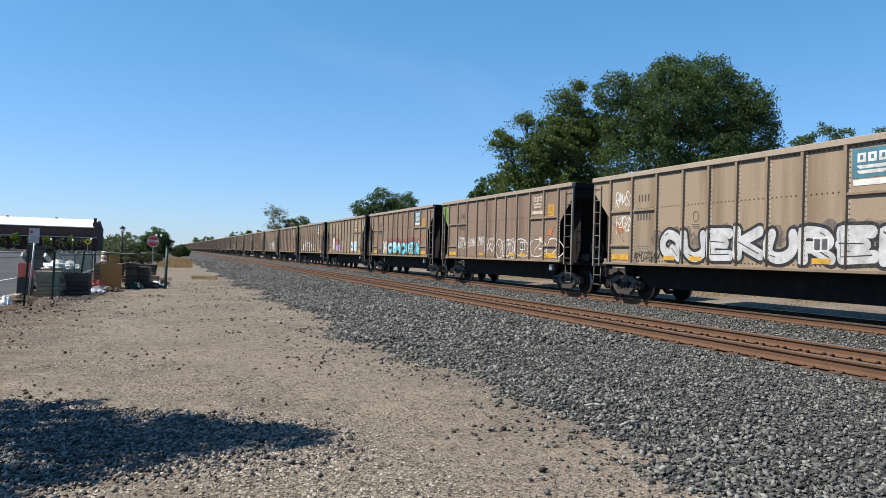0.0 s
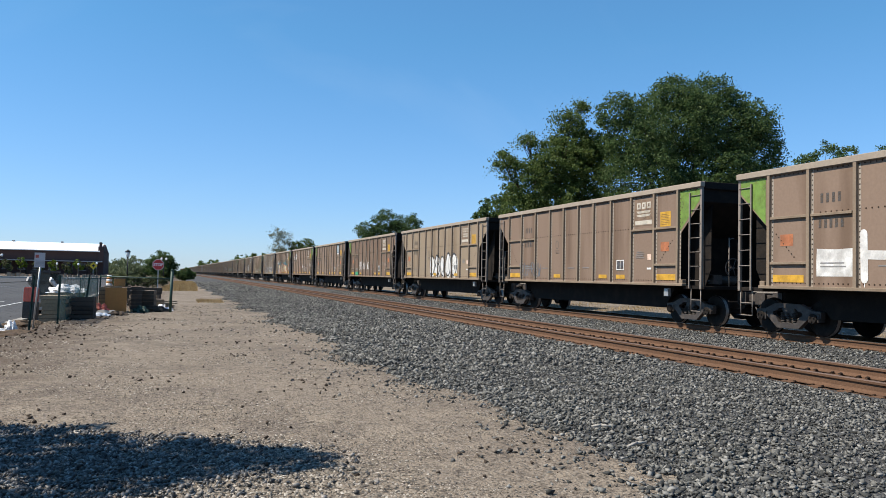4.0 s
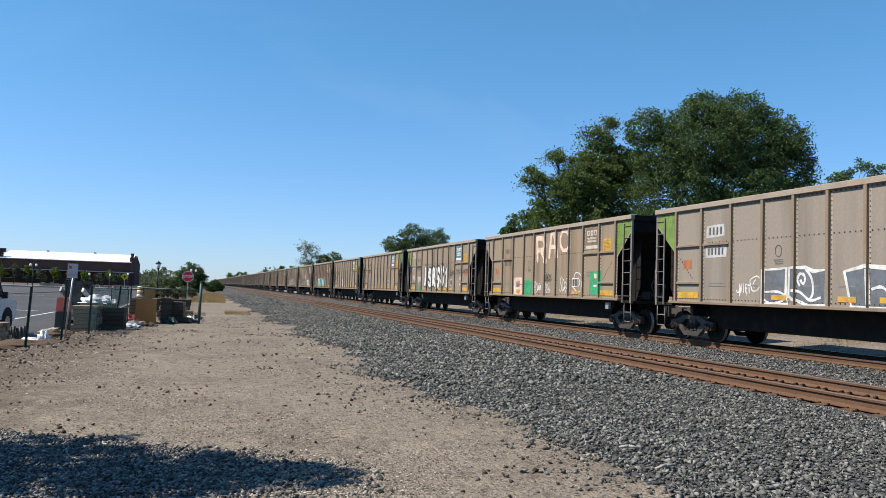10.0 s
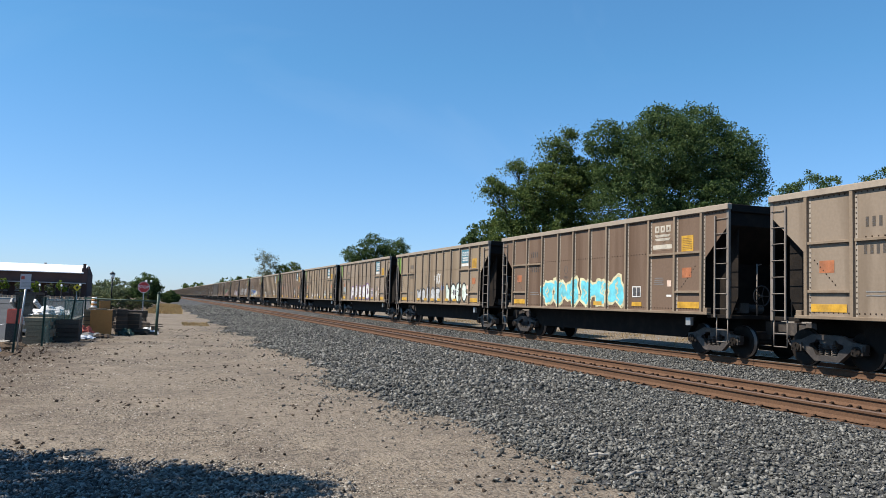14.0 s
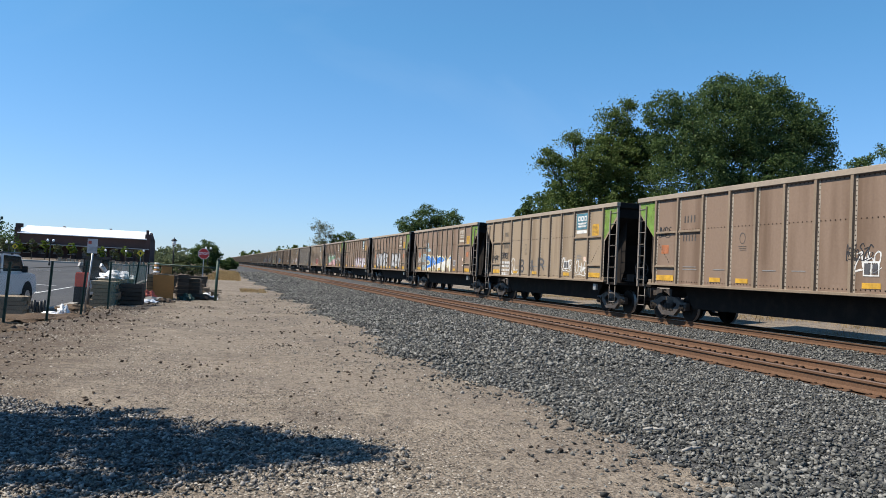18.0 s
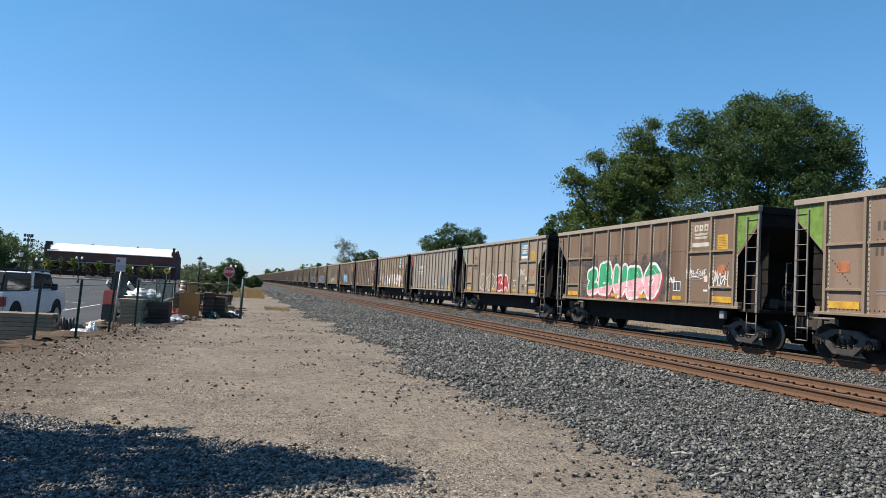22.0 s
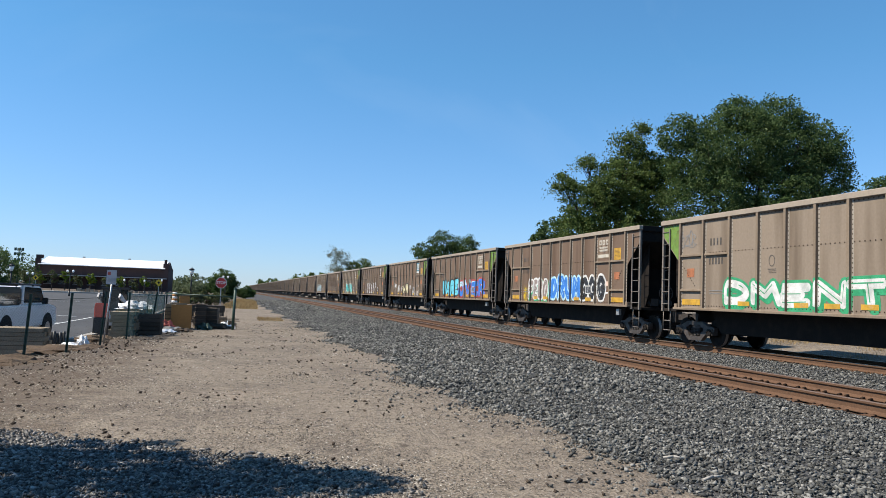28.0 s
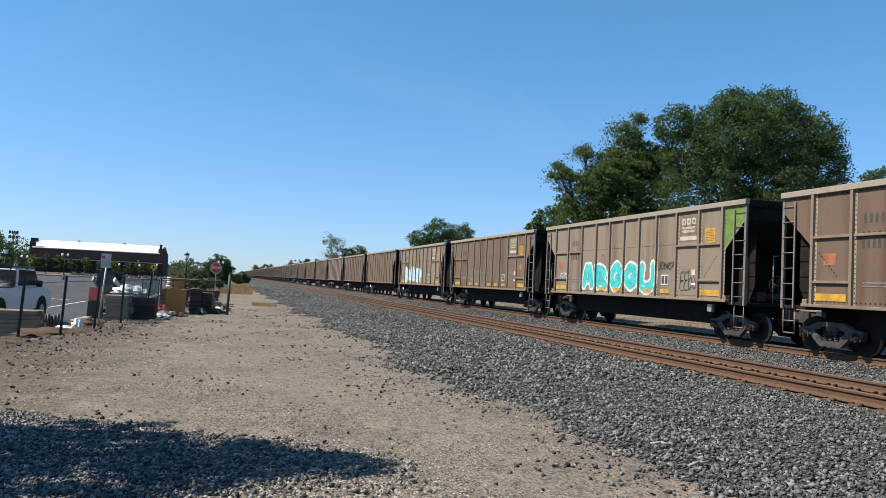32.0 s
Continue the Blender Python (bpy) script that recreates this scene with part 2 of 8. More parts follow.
M = {
    "dirt": None,
    "sheet": mat("brown_steel_sheet", (0.206, 0.146, 0.108), 0.75, 0, 0.06, 1.3, 14, 0.03, 0.07, (0.108, 0.0698, 0.0463), 0.7, True),
    "sheet_red": mat("red_brown_steel_sheet", (0.153, 0.104, 0.074), 0.75, 0, 0.06, 1.3, 14, 0.03, 0.07, (0.0869, 0.0515, 0.0324), 0.75, True),
    "sheet_grey": mat("grey_brown_steel_sheet", (0.235, 0.186, 0.14), 0.75, 0, 0.06, 1.3, 14, 0.03, 0.07, (0.112, 0.0812, 0.0555), 0.7, True),
    "sheet_ash": mat("ash_grey_steel_sheet", (0.25, 0.213, 0.177), 0.75, 0, 0.06, 1.3, 14, 0.03, 0.07, (0.165, 0.136, 0.11), 0.6, True),
    "sheet_pale": mat("pale_dusty_steel_sheet", (0.254, 0.197, 0.138), 0.75, 0, 0.06, 1.3, 14, 0.03, 0.07, (0.143, 0.101, 0.0659), 0.7, True),
    "rib": mat("weathered_steel_rib", (0.211, 0.161, 0.115), 0.7, 0, 0.09, 2.2, 18, 0.05, 0.06, (0.129, 0.089, 0.0591), 0.45, True),
    "chord": mat("dusty_top_chord", (0.2934, 0.2442, 0.1926), 0.7, 0, 0.08, 1.5, 16, 0.05, 0.06, (0.1922, 0.1572, 0.131), 0.4),
    "flange": mat("pale_riveted_flange", (0.309, 0.269, 0.226), 0.7, 0, 0.1, 2.0, 16, 0.05, 0.05, (0.194, 0.154, 0.121), 0.5, True),
    "hopper": mat("grey_aluminium_sheet", (0.257, 0.227, 0.189), 0.7, 0.0, 0.06, 1.3, 14, 0.05, 0.0, (0.172, 0.14, 0.11), 0.5, True),
    "chute": mat("grimy_chute_steel", (0.13, 0.112, 0.092), 0.75, 0, 0.15, 2.0, 20, 0.05, 0.0, (0.03, 0.024, 0.02), 0.6),
    # near-black colour stands for the shade at car ends and under the floor
    "black": mat("shade_black_steel", (0.012, 0.0095, 0.008), 0.85, 0, 0.3, 3, 30, 0.1, 0.1, (0.030, 0.022, 0.016), 0.5),
    "truckiron": mat("greasy_cast_steel", (0.042, 0.035, 0.0308), 0.6, 0, 0.35, 6, 40, 0.15, 0.2, (0.105, 0.084, 0.07), 0.5),
    "wheel": mat("rolled_wheel_steel", (0.012, 0.0095, 0.008), 0.7, 0, 0.25, 5, 40, 0.1, 0.2, (0.032, 0.024, 0.018), 0.5),
    "tread": mat("polished_tread", (0.22, 0.20, 0.185), 0.4, 0.7, 0.08, 5, 40, 0.02),
    "ladder": mat("worn_ladder_steel", (0.178, 0.147, 0.122), 0.6, 0, 0.15, 4, 30, 0.05, 0.1, (0.268, 0.232, 0.199), 0.4),
    "rail": mat("rusty_rail_steel", (0.113, 0.0632, 0.0378), 0.85, 0, 0.2, 2.0, 40, 0.15, 0.05, (0.0789, 0.0446, 0.0289), 0.5),
    "railtop": mat("dull_rail_head", (0.133, 0.0862, 0.063), 0.55, 0.3, 0.12, 2.0, 40, 0.03, 0, (0.0928, 0.0597, 0.0431), 0.5),
    "railbright": mat("polished_rail_head", (0.42, 0.38, 0.34), 0.3, 0.85, 0.08, 2.0, 40, 0.02),
    "clip": mat("dark_spring_clip", (0.039, 0.025, 0.0172), 0.7, 0.2, 0.3, 8, 60, 0.1, 0.2),
    "tie": mat("weathered_sleeper_wood", (0.119, 0.0842, 0.0597), 0.95, 0, 0.25, 5, 45, 0.5, 0.2, (0.0702, 0.0527, 0.0386), 0.6),
    "galv": mat("galvanised_steel", (0.42, 0.42, 0.41), 0.45, 0.6, 0.1, 6, 50, 0.05),
    "green_post": mat("green_painted_post", (0.018, 0.05, 0.035), 0.55, 0, 0.15, 6, 50, 0.05, 0.1),
    "wire": mat("dark_green_wire", (0.012, 0.025, 0.018), 0.6, 0, 0.1, 6, 50, 0.0),
    "asphalt": mat("worn_asphalt", (0.0663, 0.0663, 0.0686), 0.9, 0, 0.15, 0.15, 40, 0.2, 0, (0.0936, 0.0936, 0.0936), 0.5),
    "concrete": mat("pale_concrete", (0.3276, 0.3042, 0.273), 0.9, 0, 0.1, 0.6, 30, 0.15, 0, (0.2496, 0.234, 0.2106), 0.4),
    "line": paint("road_paint", (0.62, 0.62, 0.60), 0.7),
    "lumber": mat("raw_lumber", (0.36, 0.26, 0.155), 0.85, 0, 0.15, 2.5, 35, 0.15, 0.2, (0.1872, 0.1326, 0.0858), 0.4),
    "greylumber": mat("grey_old_lumber", (0.19, 0.145, 0.105), 0.9, 0, 0.2, 2.5, 35, 0.2, 0.25, (0.0936, 0.0741, 0.0585), 0.5),
    "darklumber": mat("dark_wet_lumber", (0.075, 0.06, 0.048), 0.9, 0, 0.2, 2.5, 35, 0.2, 0.2, (0.04, 0.033, 0.028), 0.5),
    "sandstone": mat("tan_stone_block", (0.33, 0.26, 0.19), 0.9, 0, 0.12, 1.5, 20, 0.2, 0.2, (0.24, 0.18, 0.13), 0.4),
    "green_mesh": mat("pale_green_mesh", (0.10, 0.20, 0.15), 0.6, 0, 0.1, 6, 40, 0.0),
    "palelumber": mat("tan_old_lumber", (0.27, 0.215, 0.15), 0.9, 0, 0.15, 2.0, 30, 0.15, 0.2, (0.17, 0.135, 0.10), 0.5),
    "ply": mat("orange_plywood", (0.42, 0.20, 0.065), 0.7, 0, 0.08, 2.0, 25, 0.05, 0.05, (0.33, 0.15, 0.05), 0.4),
    "white": paint("white_paint", (0.78, 0.78, 0.76), 0.45, 0.04, (0.6, 0.58, 0.54), 0.25),
    "tarp": mat("white_plastic_sheet", (0.75, 0.76, 0.77), 0.4, 0, 0.06, 4, 30, 0.2),
    "carwhite": mat("white_car_paint", (0.74, 0.75, 0.76), 0.25, 0, 0.02, 2, 20, 0.0),
    "glass": glass_mat("dark_glass", (0.05, 0.07, 0.075)),
    "tint": glass_mat("tinted_cab_glass", (0.03, 0.045, 0.045), 0.08, 0.12),
    "tyre": mat("black_rubber", (0.02, 0.02, 0.021), 0.85, 0, 0.15, 8, 50, 0.1),
    "red": paint("red_paint", (0.50, 0.035, 0.03), 0.5, 0.08),
    "redbarrier": paint("faded_red_plastic", (0.45, 0.09, 0.06), 0.6, 0.1),
    "lamp_red": paint("tail_lamp_red", (0.22, 0.015, 0.02), 0.3, 0.05),
    "signwhite": paint("weathered_sign_white", (0.50, 0.47, 0.47), 0.6, 0.08, (0.36, 0.33, 0.33), 0.4),
    "orange": paint("orange_plastic", (0.75, 0.20, 0.03), 0.5, 0.06),
    "yellow": paint("sign_yellow", (0.72, 0.46, 0.02), 0.5, 0.06),
    "brick": mat("dark_brick_wall", (0.082, 0.052, 0.048), 0.9, 0, 0.15, 0.5, 12, 0.1, 0, (0.062, 0.04, 0.038), 0.5),
    "roof": mat("white_metal_roof", (0.80, 0.80, 0.79), 0.45, 0, 0.03, 0.4, 6, 0.02),
    "trim": mat("grey_trim", (0.35, 0.34, 0.33), 0.6, 0, 0.06, 1, 12, 0.05),
    "lampblack": mat("black_lamp_iron", (0.02, 0.021, 0.022), 0.5, 0.3, 0.1, 6, 40, 0.05),
    "globe": paint("opal_globe", (0.85, 0.85, 0.83), 0.3, 0.02),
    "bark": mat("tree_bark", (0.078, 0.0585, 0.0429), 0.95, 0, 0.3, 3, 25, 0.5, 0, (0.0468, 0.0351, 0.0273), 0.5),
    "soil": None,
}
LEAF = {
    "dark": island_mat("walnut_leaves", [(0.031, 0.060, 0.020), (0.052, 0.092, 0.029), (0.078, 0.125, 0.039), (0.115, 0.162, 0.058)], 0.6, 0.42),
    "mid": island_mat("mixed_leaves", [(0.048, 0.076, 0.02), (0.09, 0.135, 0.034), (0.135, 0.178, 0.056)], 0.6, 0.42),
    "olive": island_mat("olive_leaves", [(0.054, 0.0675, 0.0225), (0.09, 0.108, 0.0405), (0.135, 0.144, 0.063)], 0.6, 0.22),
    "lime": island_mat("lime_leaves", [(0.072, 0.117, 0.009), (0.126, 0.18, 0.0162), (0.18, 0.234, 0.027)], 0.55, 0.3),
    "grey": island_mat("gum_leaves", [(0.11, 0.125, 0.08), (0.165, 0.18, 0.115), (0.22, 0.23, 0.15)], 0.6, 0.25),
    "hazy": island_mat("hazy_far_leaves", [(0.085, 0.11, 0.055), (0.13, 0.16, 0.08), (0.18, 0.205, 0.115)], 0.7, 0.2),
    "straw": island_mat("dry_grass_blades", [(0.22, 0.145, 0.066), (0.31, 0.215, 0.10), (0.37, 0.275, 0.14)], 0.9, 0.2),
}


def ground_mat(name, base, stain, pale, grit_lo, grit_hi, dist, soil=None):
    """Packed ground: wide stains, pale worn patches and grit; soil: dark earth turned up along the fence."""
    m = bpy.data.materials.new(name)
    m.use_nodes = True
    n, l = m.node_tree.nodes, m.node_tree.links
    b = n["Principled BSDF"]
    b.inputs["Roughness"].default_value, b.inputs["Specular IOR Level"].default_value = 0.95, 0.2
    co = n.new("ShaderNodeTexCoord")

    def tex(kind, scale, detail=5):
        t = n.new(kind)
        t.inputs["Scale"].default_value = scale
        if kind == "ShaderNodeTexNoise":
            t.inputs["Detail"].default_value = detail
        l.new(co.outputs["Object"], t.inputs["Vector"])
        return t

    def blend(fac, a, bcol, lo, hi, k=1.0):
        mr = n.new("ShaderNodeMapRange")
        mr.inputs[1].default_value, mr.inputs[2].default_value, mr.inputs[4].default_value = lo, hi, k
        l.new(fac, mr.inputs[0])
        mx = n.new("ShaderNodeMix")
        mx.data_type = "RGBA"
        l.new(mr.outputs[0], mx.inputs[0])
        if isinstance(a, tuple):
            mx.inputs[6].default_value = (*a, 1)
        else:
            l.new(a, mx.inputs[6])
        mx.inputs[7].default_value = (*bcol, 1)
        return mx.outputs[2]

    wide, mid, fine = tex("ShaderNodeTexNoise", 0.35), tex("ShaderNodeTexNoise", 1.7), tex("ShaderNodeTexNoise", 26, 8)
    cells = tex("ShaderNodeTexVoronoi", 42)
    c = blend(wide.outputs[0], base, stain, 0.45, 0.62, 0.9)
    c = blend(mid.outputs[0], c, pale, 0.50, 0.70, 0.7)
    if soil:
        sep, warp = n.new("ShaderNodeSeparateXYZ"), n.new("ShaderNodeMath")
        warp.operation, warp.inputs[1].default_value = "MULTIPLY_ADD", 3.2
        l.new(co.outputs["Object"], sep.inputs[0])
        l.new(mid.outputs[0], warp.inputs[0])
        l.new(sep.outputs[0], warp.inputs[2])
        c = blend(warp.outputs[0], c, soil, 0.2, -1.7, 0.85)
    drift, speck = tex("ShaderNodeTexNoise", 6.5, 9), tex("ShaderNodeTexVoronoi", 16)
    c = blend(drift.outputs[0], c, grit_lo, 0.48, 0.70, 0.7)
    c = blend(fine.outputs[0], c, grit_lo, 0.50, 0.66, 0.75)
    c = blend(speck.outputs["Distance"], c, grit_lo, 0.22, 0.10, 0.4)
    c = blend(cells.outputs["Color"], c, grit_hi, 0.66, 0.95, 0.32)
    l.new(c, b.inputs["Base Color"])
    add = n.new("ShaderNodeMath")
    add.operation, add.inputs[1].default_value = "MULTIPLY_ADD", -0.1
    l.new(cells.outputs["Distance"], add.inputs[0])
    l.new(fine.outputs[0], add.inputs[2])
    bp = n.new("ShaderNodeBump")
    bp.inputs["Strength"].default_value, bp.inputs["Distance"].default_value = 1.0, dist
    l.new(add.outputs[0], bp.inputs["Height"])
    l.new(bp.outputs[0], b.inputs["Normal"])
    return m


M["dirt"] = ground_mat("packed_sandy_dirt", (0.217, 0.178, 0.137), (0.155, 0.126, 0.0992), (0.276, 0.229, 0.172), (0.0682, 0.0542, 0.0423), (0.401, 0.364, 0.307), 0.045, (0.0917, 0.0649, 0.0443))
M["soil"] = ground_mat("dark_turned_soil", (0.125, 0.086, 0.056), (0.095, 0.064, 0.042), (0.17, 0.125, 0.085), (0.06, 0.042, 0.03), (0.21, 0.165, 0.12), 0.05)
M["ballast"] = ground_mat("crushed_rock_bed", (0.0826, 0.0826, 0.0826), (0.0643, 0.0643, 0.0661), (0.106, 0.106, 0.103), (0.0184, 0.0184, 0.0193), (0.147, 0.147, 0.143), 0.06)
M["stained"] = ground_mat("rust_stained_rock", (0.105, 0.064, 0.042), (0.08, 0.05, 0.034), (0.13, 0.085, 0.058), (0.035, 0.022, 0.016), (0.16, 0.115, 0.085), 0.05)
M["stones"] = island_mat("crushed_grey_rock", [(0.028, 0.029, 0.0275), (0.0635, 0.0642, 0.0601), (0.105, 0.103, 0.0962), (0.143, 0.141, 0.128), (0.254, 0.246, 0.226)], 0.8)
M["dark_rock"] = island_mat("dark_crushed_rock", [(0.0152, 0.0139, 0.0121), (0.0336, 0.0309, 0.0271), (0.058, 0.0534, 0.047), (0.0945, 0.0874, 0.0765), (0.26, 0.237, 0.209)], 0.45, gloss=0.5)
M["pebbles"] = island_mat("mixed_pebbles", [(0.0306, 0.0263, 0.0226), (0.0842, 0.0711, 0.0586), (0.145, 0.125, 0.105), (0.199, 0.172, 0.139), (0.237, 0.208, 0.172), (0.352, 0.318, 0.273)], 0.9)
M["clods"] = island_mat("dark_earth_clods", [(0.0224, 0.0168, 0.0128), (0.0496, 0.0368, 0.0272), (0.096, 0.0736, 0.0544)], 0.95)
M["gravel"] = island_mat("mixed_road_gravel", [(0.0343, 0.0326, 0.0308), (0.103, 0.0925, 0.0788), (0.197, 0.169, 0.134), (0.258, 0.223, 0.179), (0.402, 0.368, 0.318)], 0.85)


# ---- mesh helpers ----
def bm_box(bm, x0, x1, y0, y1, z0, z1, mi=0, m=None):
    v = [bm.verts.new((m @ Vector(p)) if m else p) for p in ((x0, y0, z0), (x1, y0, z0), (x1, y1, z0), (x0, y1, z0), (x0, y0, z1), (x1, y0, z1), (x1, y1, z1), (x0, y1, z1))]
    for f in ((3, 2, 1, 0), (4, 5, 6, 7), (0, 1, 5, 4), (1, 2, 6, 5), (2, 3, 7, 6), (3, 0, 4, 7)):
        bm.faces.new([v[i] for i in f]).material_index = mi
    return v


def bm_tube(bm, p0, p1, r0, r1=None, seg=8, mi=0, caps=True):
    """A tapered round bar from p0 to p1."""
    r1 = r0 if r1 is None else r1
    p0, p1 = Vector(p0), Vector(p1)
    q = (p1 - p0).to_track_quat("Z", "Y")
    ring = [[bm.verts.new(p + q @ Vector((r * math.cos(a), r * math.sin(a), 0))) for a in (2 * math.pi * i / seg for i in range(seg))] for p, r in ((p0, r0), (p1, r1))]
    for i in range(seg):
        f = bm.faces.new((ring[0][i], ring[0][(i + 1) % seg], ring[1][(i + 1) % seg], ring[1][i]))
        f.material_index, f.smooth = mi, True
    if caps:
        bm.faces.new(ring[0][::-1]).material_index = mi
        bm.faces.new(ring[1]).material_index = mi


def bm_prism(bm, outline, depth, axis="x", at=0.0, mi=0):
    """A flat outline (two coordinates each) drawn out along an axis by depth from at."""
    put = {"x": lambda a, b, d: (d, a, b), "y": lambda a, b, d: (a, d, b), "z": lambda a, b, d: (a, b, d)}[axis]
    lo = [bm.verts.new(put(a, b, at)) for a, b in outline]
    hi = [bm.verts.new(put(a, b, at + depth)) for a, b in outline]
    n = len(outline)
    bm.faces.new(lo[::-1]).material_index = mi
    bm.faces.new(hi).material_index = mi
    for i in range(n):
        bm.faces.new((lo[i], lo[(i + 1) % n], hi[(i + 1) % n], hi[i])).material_index = mi


def mesh_of(name, bm, *mats):
    bmesh.ops.recalc_face_normals(bm, faces=bm.faces)
    me = bpy.data.meshes.new(name)
    bm.to_mesh(me)
    bm.free()
    for m in mats:
        me.materials.append(m)
    return me


def part(name, bm, material, parent, label=""):
    """Links a bmesh (or a mesh) as one mesh object under a thing or a part."""
    mats = material if isinstance(material, (list, tuple)) else [material]
    me = bm if isinstance(bm, bpy.types.Mesh) else mesh_of(name, bm, *mats)
    ob = new(name, me)
    ob.parent = parent
    if label:
        tagged(ob, label)
    return ob


def thing(name, at, label, category, group="", kind=""):
    ob = new(name)
    ob.empty_display_size = 0.3
    ob.matrix_basis = at if isinstance(at, Matrix) else pose(*at)
    return tagged(ob, label, category, group, kind)


def box_part(name, dims, material, parent, bevel=0.0, label="", m=None):
    bm = bmesh.new()
    bm_box(bm, *dims, m=m)
    if bevel:
        bmesh.ops.bevel(bm, geom=bm.edges[:], offset=bevel, segments=2, affect="EDGES", clamp_overlap=True)
    return part(name, bm, material, parent, label)


def cloud_mesh(name, verts, faces, *mats):
    """A mesh from arrays: verts (n, 3), faces (m, k)."""
    me = bpy.data.meshes.new(name)
    verts, faces = np.asarray(verts, np.float32), np.asarray(faces, np.int32)
    k = faces.shape[1]
    me.vertices.add(len(verts))
    me.vertices.foreach_set("co", verts.ravel())
    me.loops.add(faces.size)
    me.loops.foreach_set("vertex_index", faces.ravel())
    me.polygons.add(len(faces))
    me.polygons.foreach_set("loop_start", np.arange(0, faces.size, k, dtype=np.int32))
    me.update(calc_edges=True)
    me.validate()
    for m in mats:
        me.materials.append(m)
    return me


rng = np.random.default_rng(7)


def turns(n, r=rng):
    """n random rotation matrices."""
    q = r.normal(size=(n, 4))
    q /= np.linalg.norm(q, axis=1, keepdims=True)
    w, x, y, z = q.T
    return np.stack([np.stack([1 - 2 * (y * y + z * z), 2 * (x * y - z * w), 2 * (x * z + y * w)], -1),
                     np.stack([2 * (x * y + z * w), 1 - 2 * (x * x + z * z), 2 * (y * z - x * w)], -1),
                     np.stack([2 * (x * z - y * w), 2 * (y * z + x * w), 1 - 2 * (x * x + y * y)], -1)], 1)


def rock_cloud(name, at, size, material, flat=0.75, small=False):
    """Broken stones at the places given, each of its own shape: six-cornered lumps, or four-sided chips where small."""
    n = len(at)
    if small:
        rough = np.array([(-0.8, -0.7, -0.3), (0.8, -0.7, -0.3), (0.8, 0.7, -0.3), (-0.8, 0.7, -0.3), (0, 0, 0.8)])
        sides = np.array([(0, 1, 4), (1, 2, 4), (2, 3, 4), (3, 0, 4)])
        v = rough[None] * rng.uniform(0.6, 1.1, (n, 5, 1)) + rng.normal(size=(n, 5, 3)) * (0.22, 0.22, 0.12)
        a = rng.uniform(0, 6.283, n)
        c, s = np.cos(a)[:, None], np.sin(a)[:, None]
        v = np.stack([v[:, :, 0] * c - v[:, :, 1] * s, v[:, :, 0] * s + v[:, :, 1] * c, v[:, :, 2]], -1)
    else:
        rough = np.array([(-1, -0.1, 0), (0.1, -1, 0), (1, 0.1, 0), (-0.1, 1, 0), (0, 0, -1), (0, 0, 1)], float)
        sides = np.array([(0, 1, 5), (1, 2, 5), (2, 3, 5), (3, 0, 5), (1, 0, 4), (2, 1, 4), (3, 2, 4), (0, 3, 4)])
        v = rough[None] * rng.uniform(0.75, 1.25, (n, 6, 1)) * rng.uniform(0.34, 1.25, (n, 1, 3)) + rng.normal(size=(n, 6, 3)) * 0.27
        v = np.einsum("nij,nkj->nki", turns(n), v)
    v[:, :, 2] *= flat
    v = v * (size * 0.55)[:, None, None] + at[:, None, :]
    k = v.shape[1]
    f = (sides[None] + k * np.arange(n)[:, None, None]).reshape(-1, 3)
    return cloud_mesh(name, v.reshape(-1, 3), f, material)


# ---- the railway's own frame: x across the line, y along it; it bears left of the road and climbs a little ----
SLOPE = 0.00197
LINE = pose(0, 0, 0, 0, 0, 1.604) @ pose(0, 0, 0, 0.113)
NEAR_X, FAR_X, RAIL_Z = 10.07, 16.36, 0.264


def from_line(x, y):
    """Plan coordinates of a place given across and along the line."""
    c, q = math.cos(radians(1.604)), math.sin(radians(1.604))
    return c * x - q * y, q * x + c * y


def ground_line(x, y):
    """The ground's height under a place of the line, over the line's own climbing plane."""
    return ground_z(*from_line(x, y)) - SLOPE * y


# ---- ground ----
def ease(a, b, v):
    t = np.clip((v - a) / (b - a), 0, 1)
    return t * t * (3 - 2 * t)


def ground_z(x, y):
    """Level by the line; the lot on the other side of the fence lies lower and climbs away from it."""
    x, y = np.asarray(x, float), np.asarray(y, float)
    lot = ease(-3.8, -5.7, x) * ease(13, 24, y)
    z = lot * (-0.35 + 1.15 * np.clip((y - 36) / 75, 0, 1))
    z = z + 0.25 * ease(18.6, 23.0, x + 0.028 * y) * ease(900, 700, np.abs(y)) + SLOPE * y * ease(120, 300, y)
    bumps = 0.018 * np.sin(1.3 * x + 0.7 * y) * np.sin(0.9 * y - 0.4 * x) + 0.01 * np.sin(3.1 * x + 1.1) * np.sin(2.7 * y)
    return z + bumps * ease(60, 30, np.abs(y)) * ease(30, 15, np.abs(x)) * ease(5.2, 3.6, x)


def spaced(parts):
    out = []
    for a, b, n in parts:
        out.extend(np.linspace(a, b, n, endpoint=False))
    return np.array(out + [parts[-1][1]])


def sheet(name, xs, ys, zf, material):
    X, Y = np.meshgrid(xs, ys)
    v = np.stack([X, Y, zf(X, Y)], -1).reshape(-1, 3)
    nx, ny = len(xs), len(ys)
    i = (np.arange(ny - 1)[:, None] * nx + np.arange(nx - 1)[None]).ravel()
    me = cloud_mesh(name, v, np.stack([i, i + 1, i + nx + 1, i + nx], 1), material)
    me.polygons.foreach_set("use_smooth", np.ones(len(me.polygons), bool))
    return new(name, me)


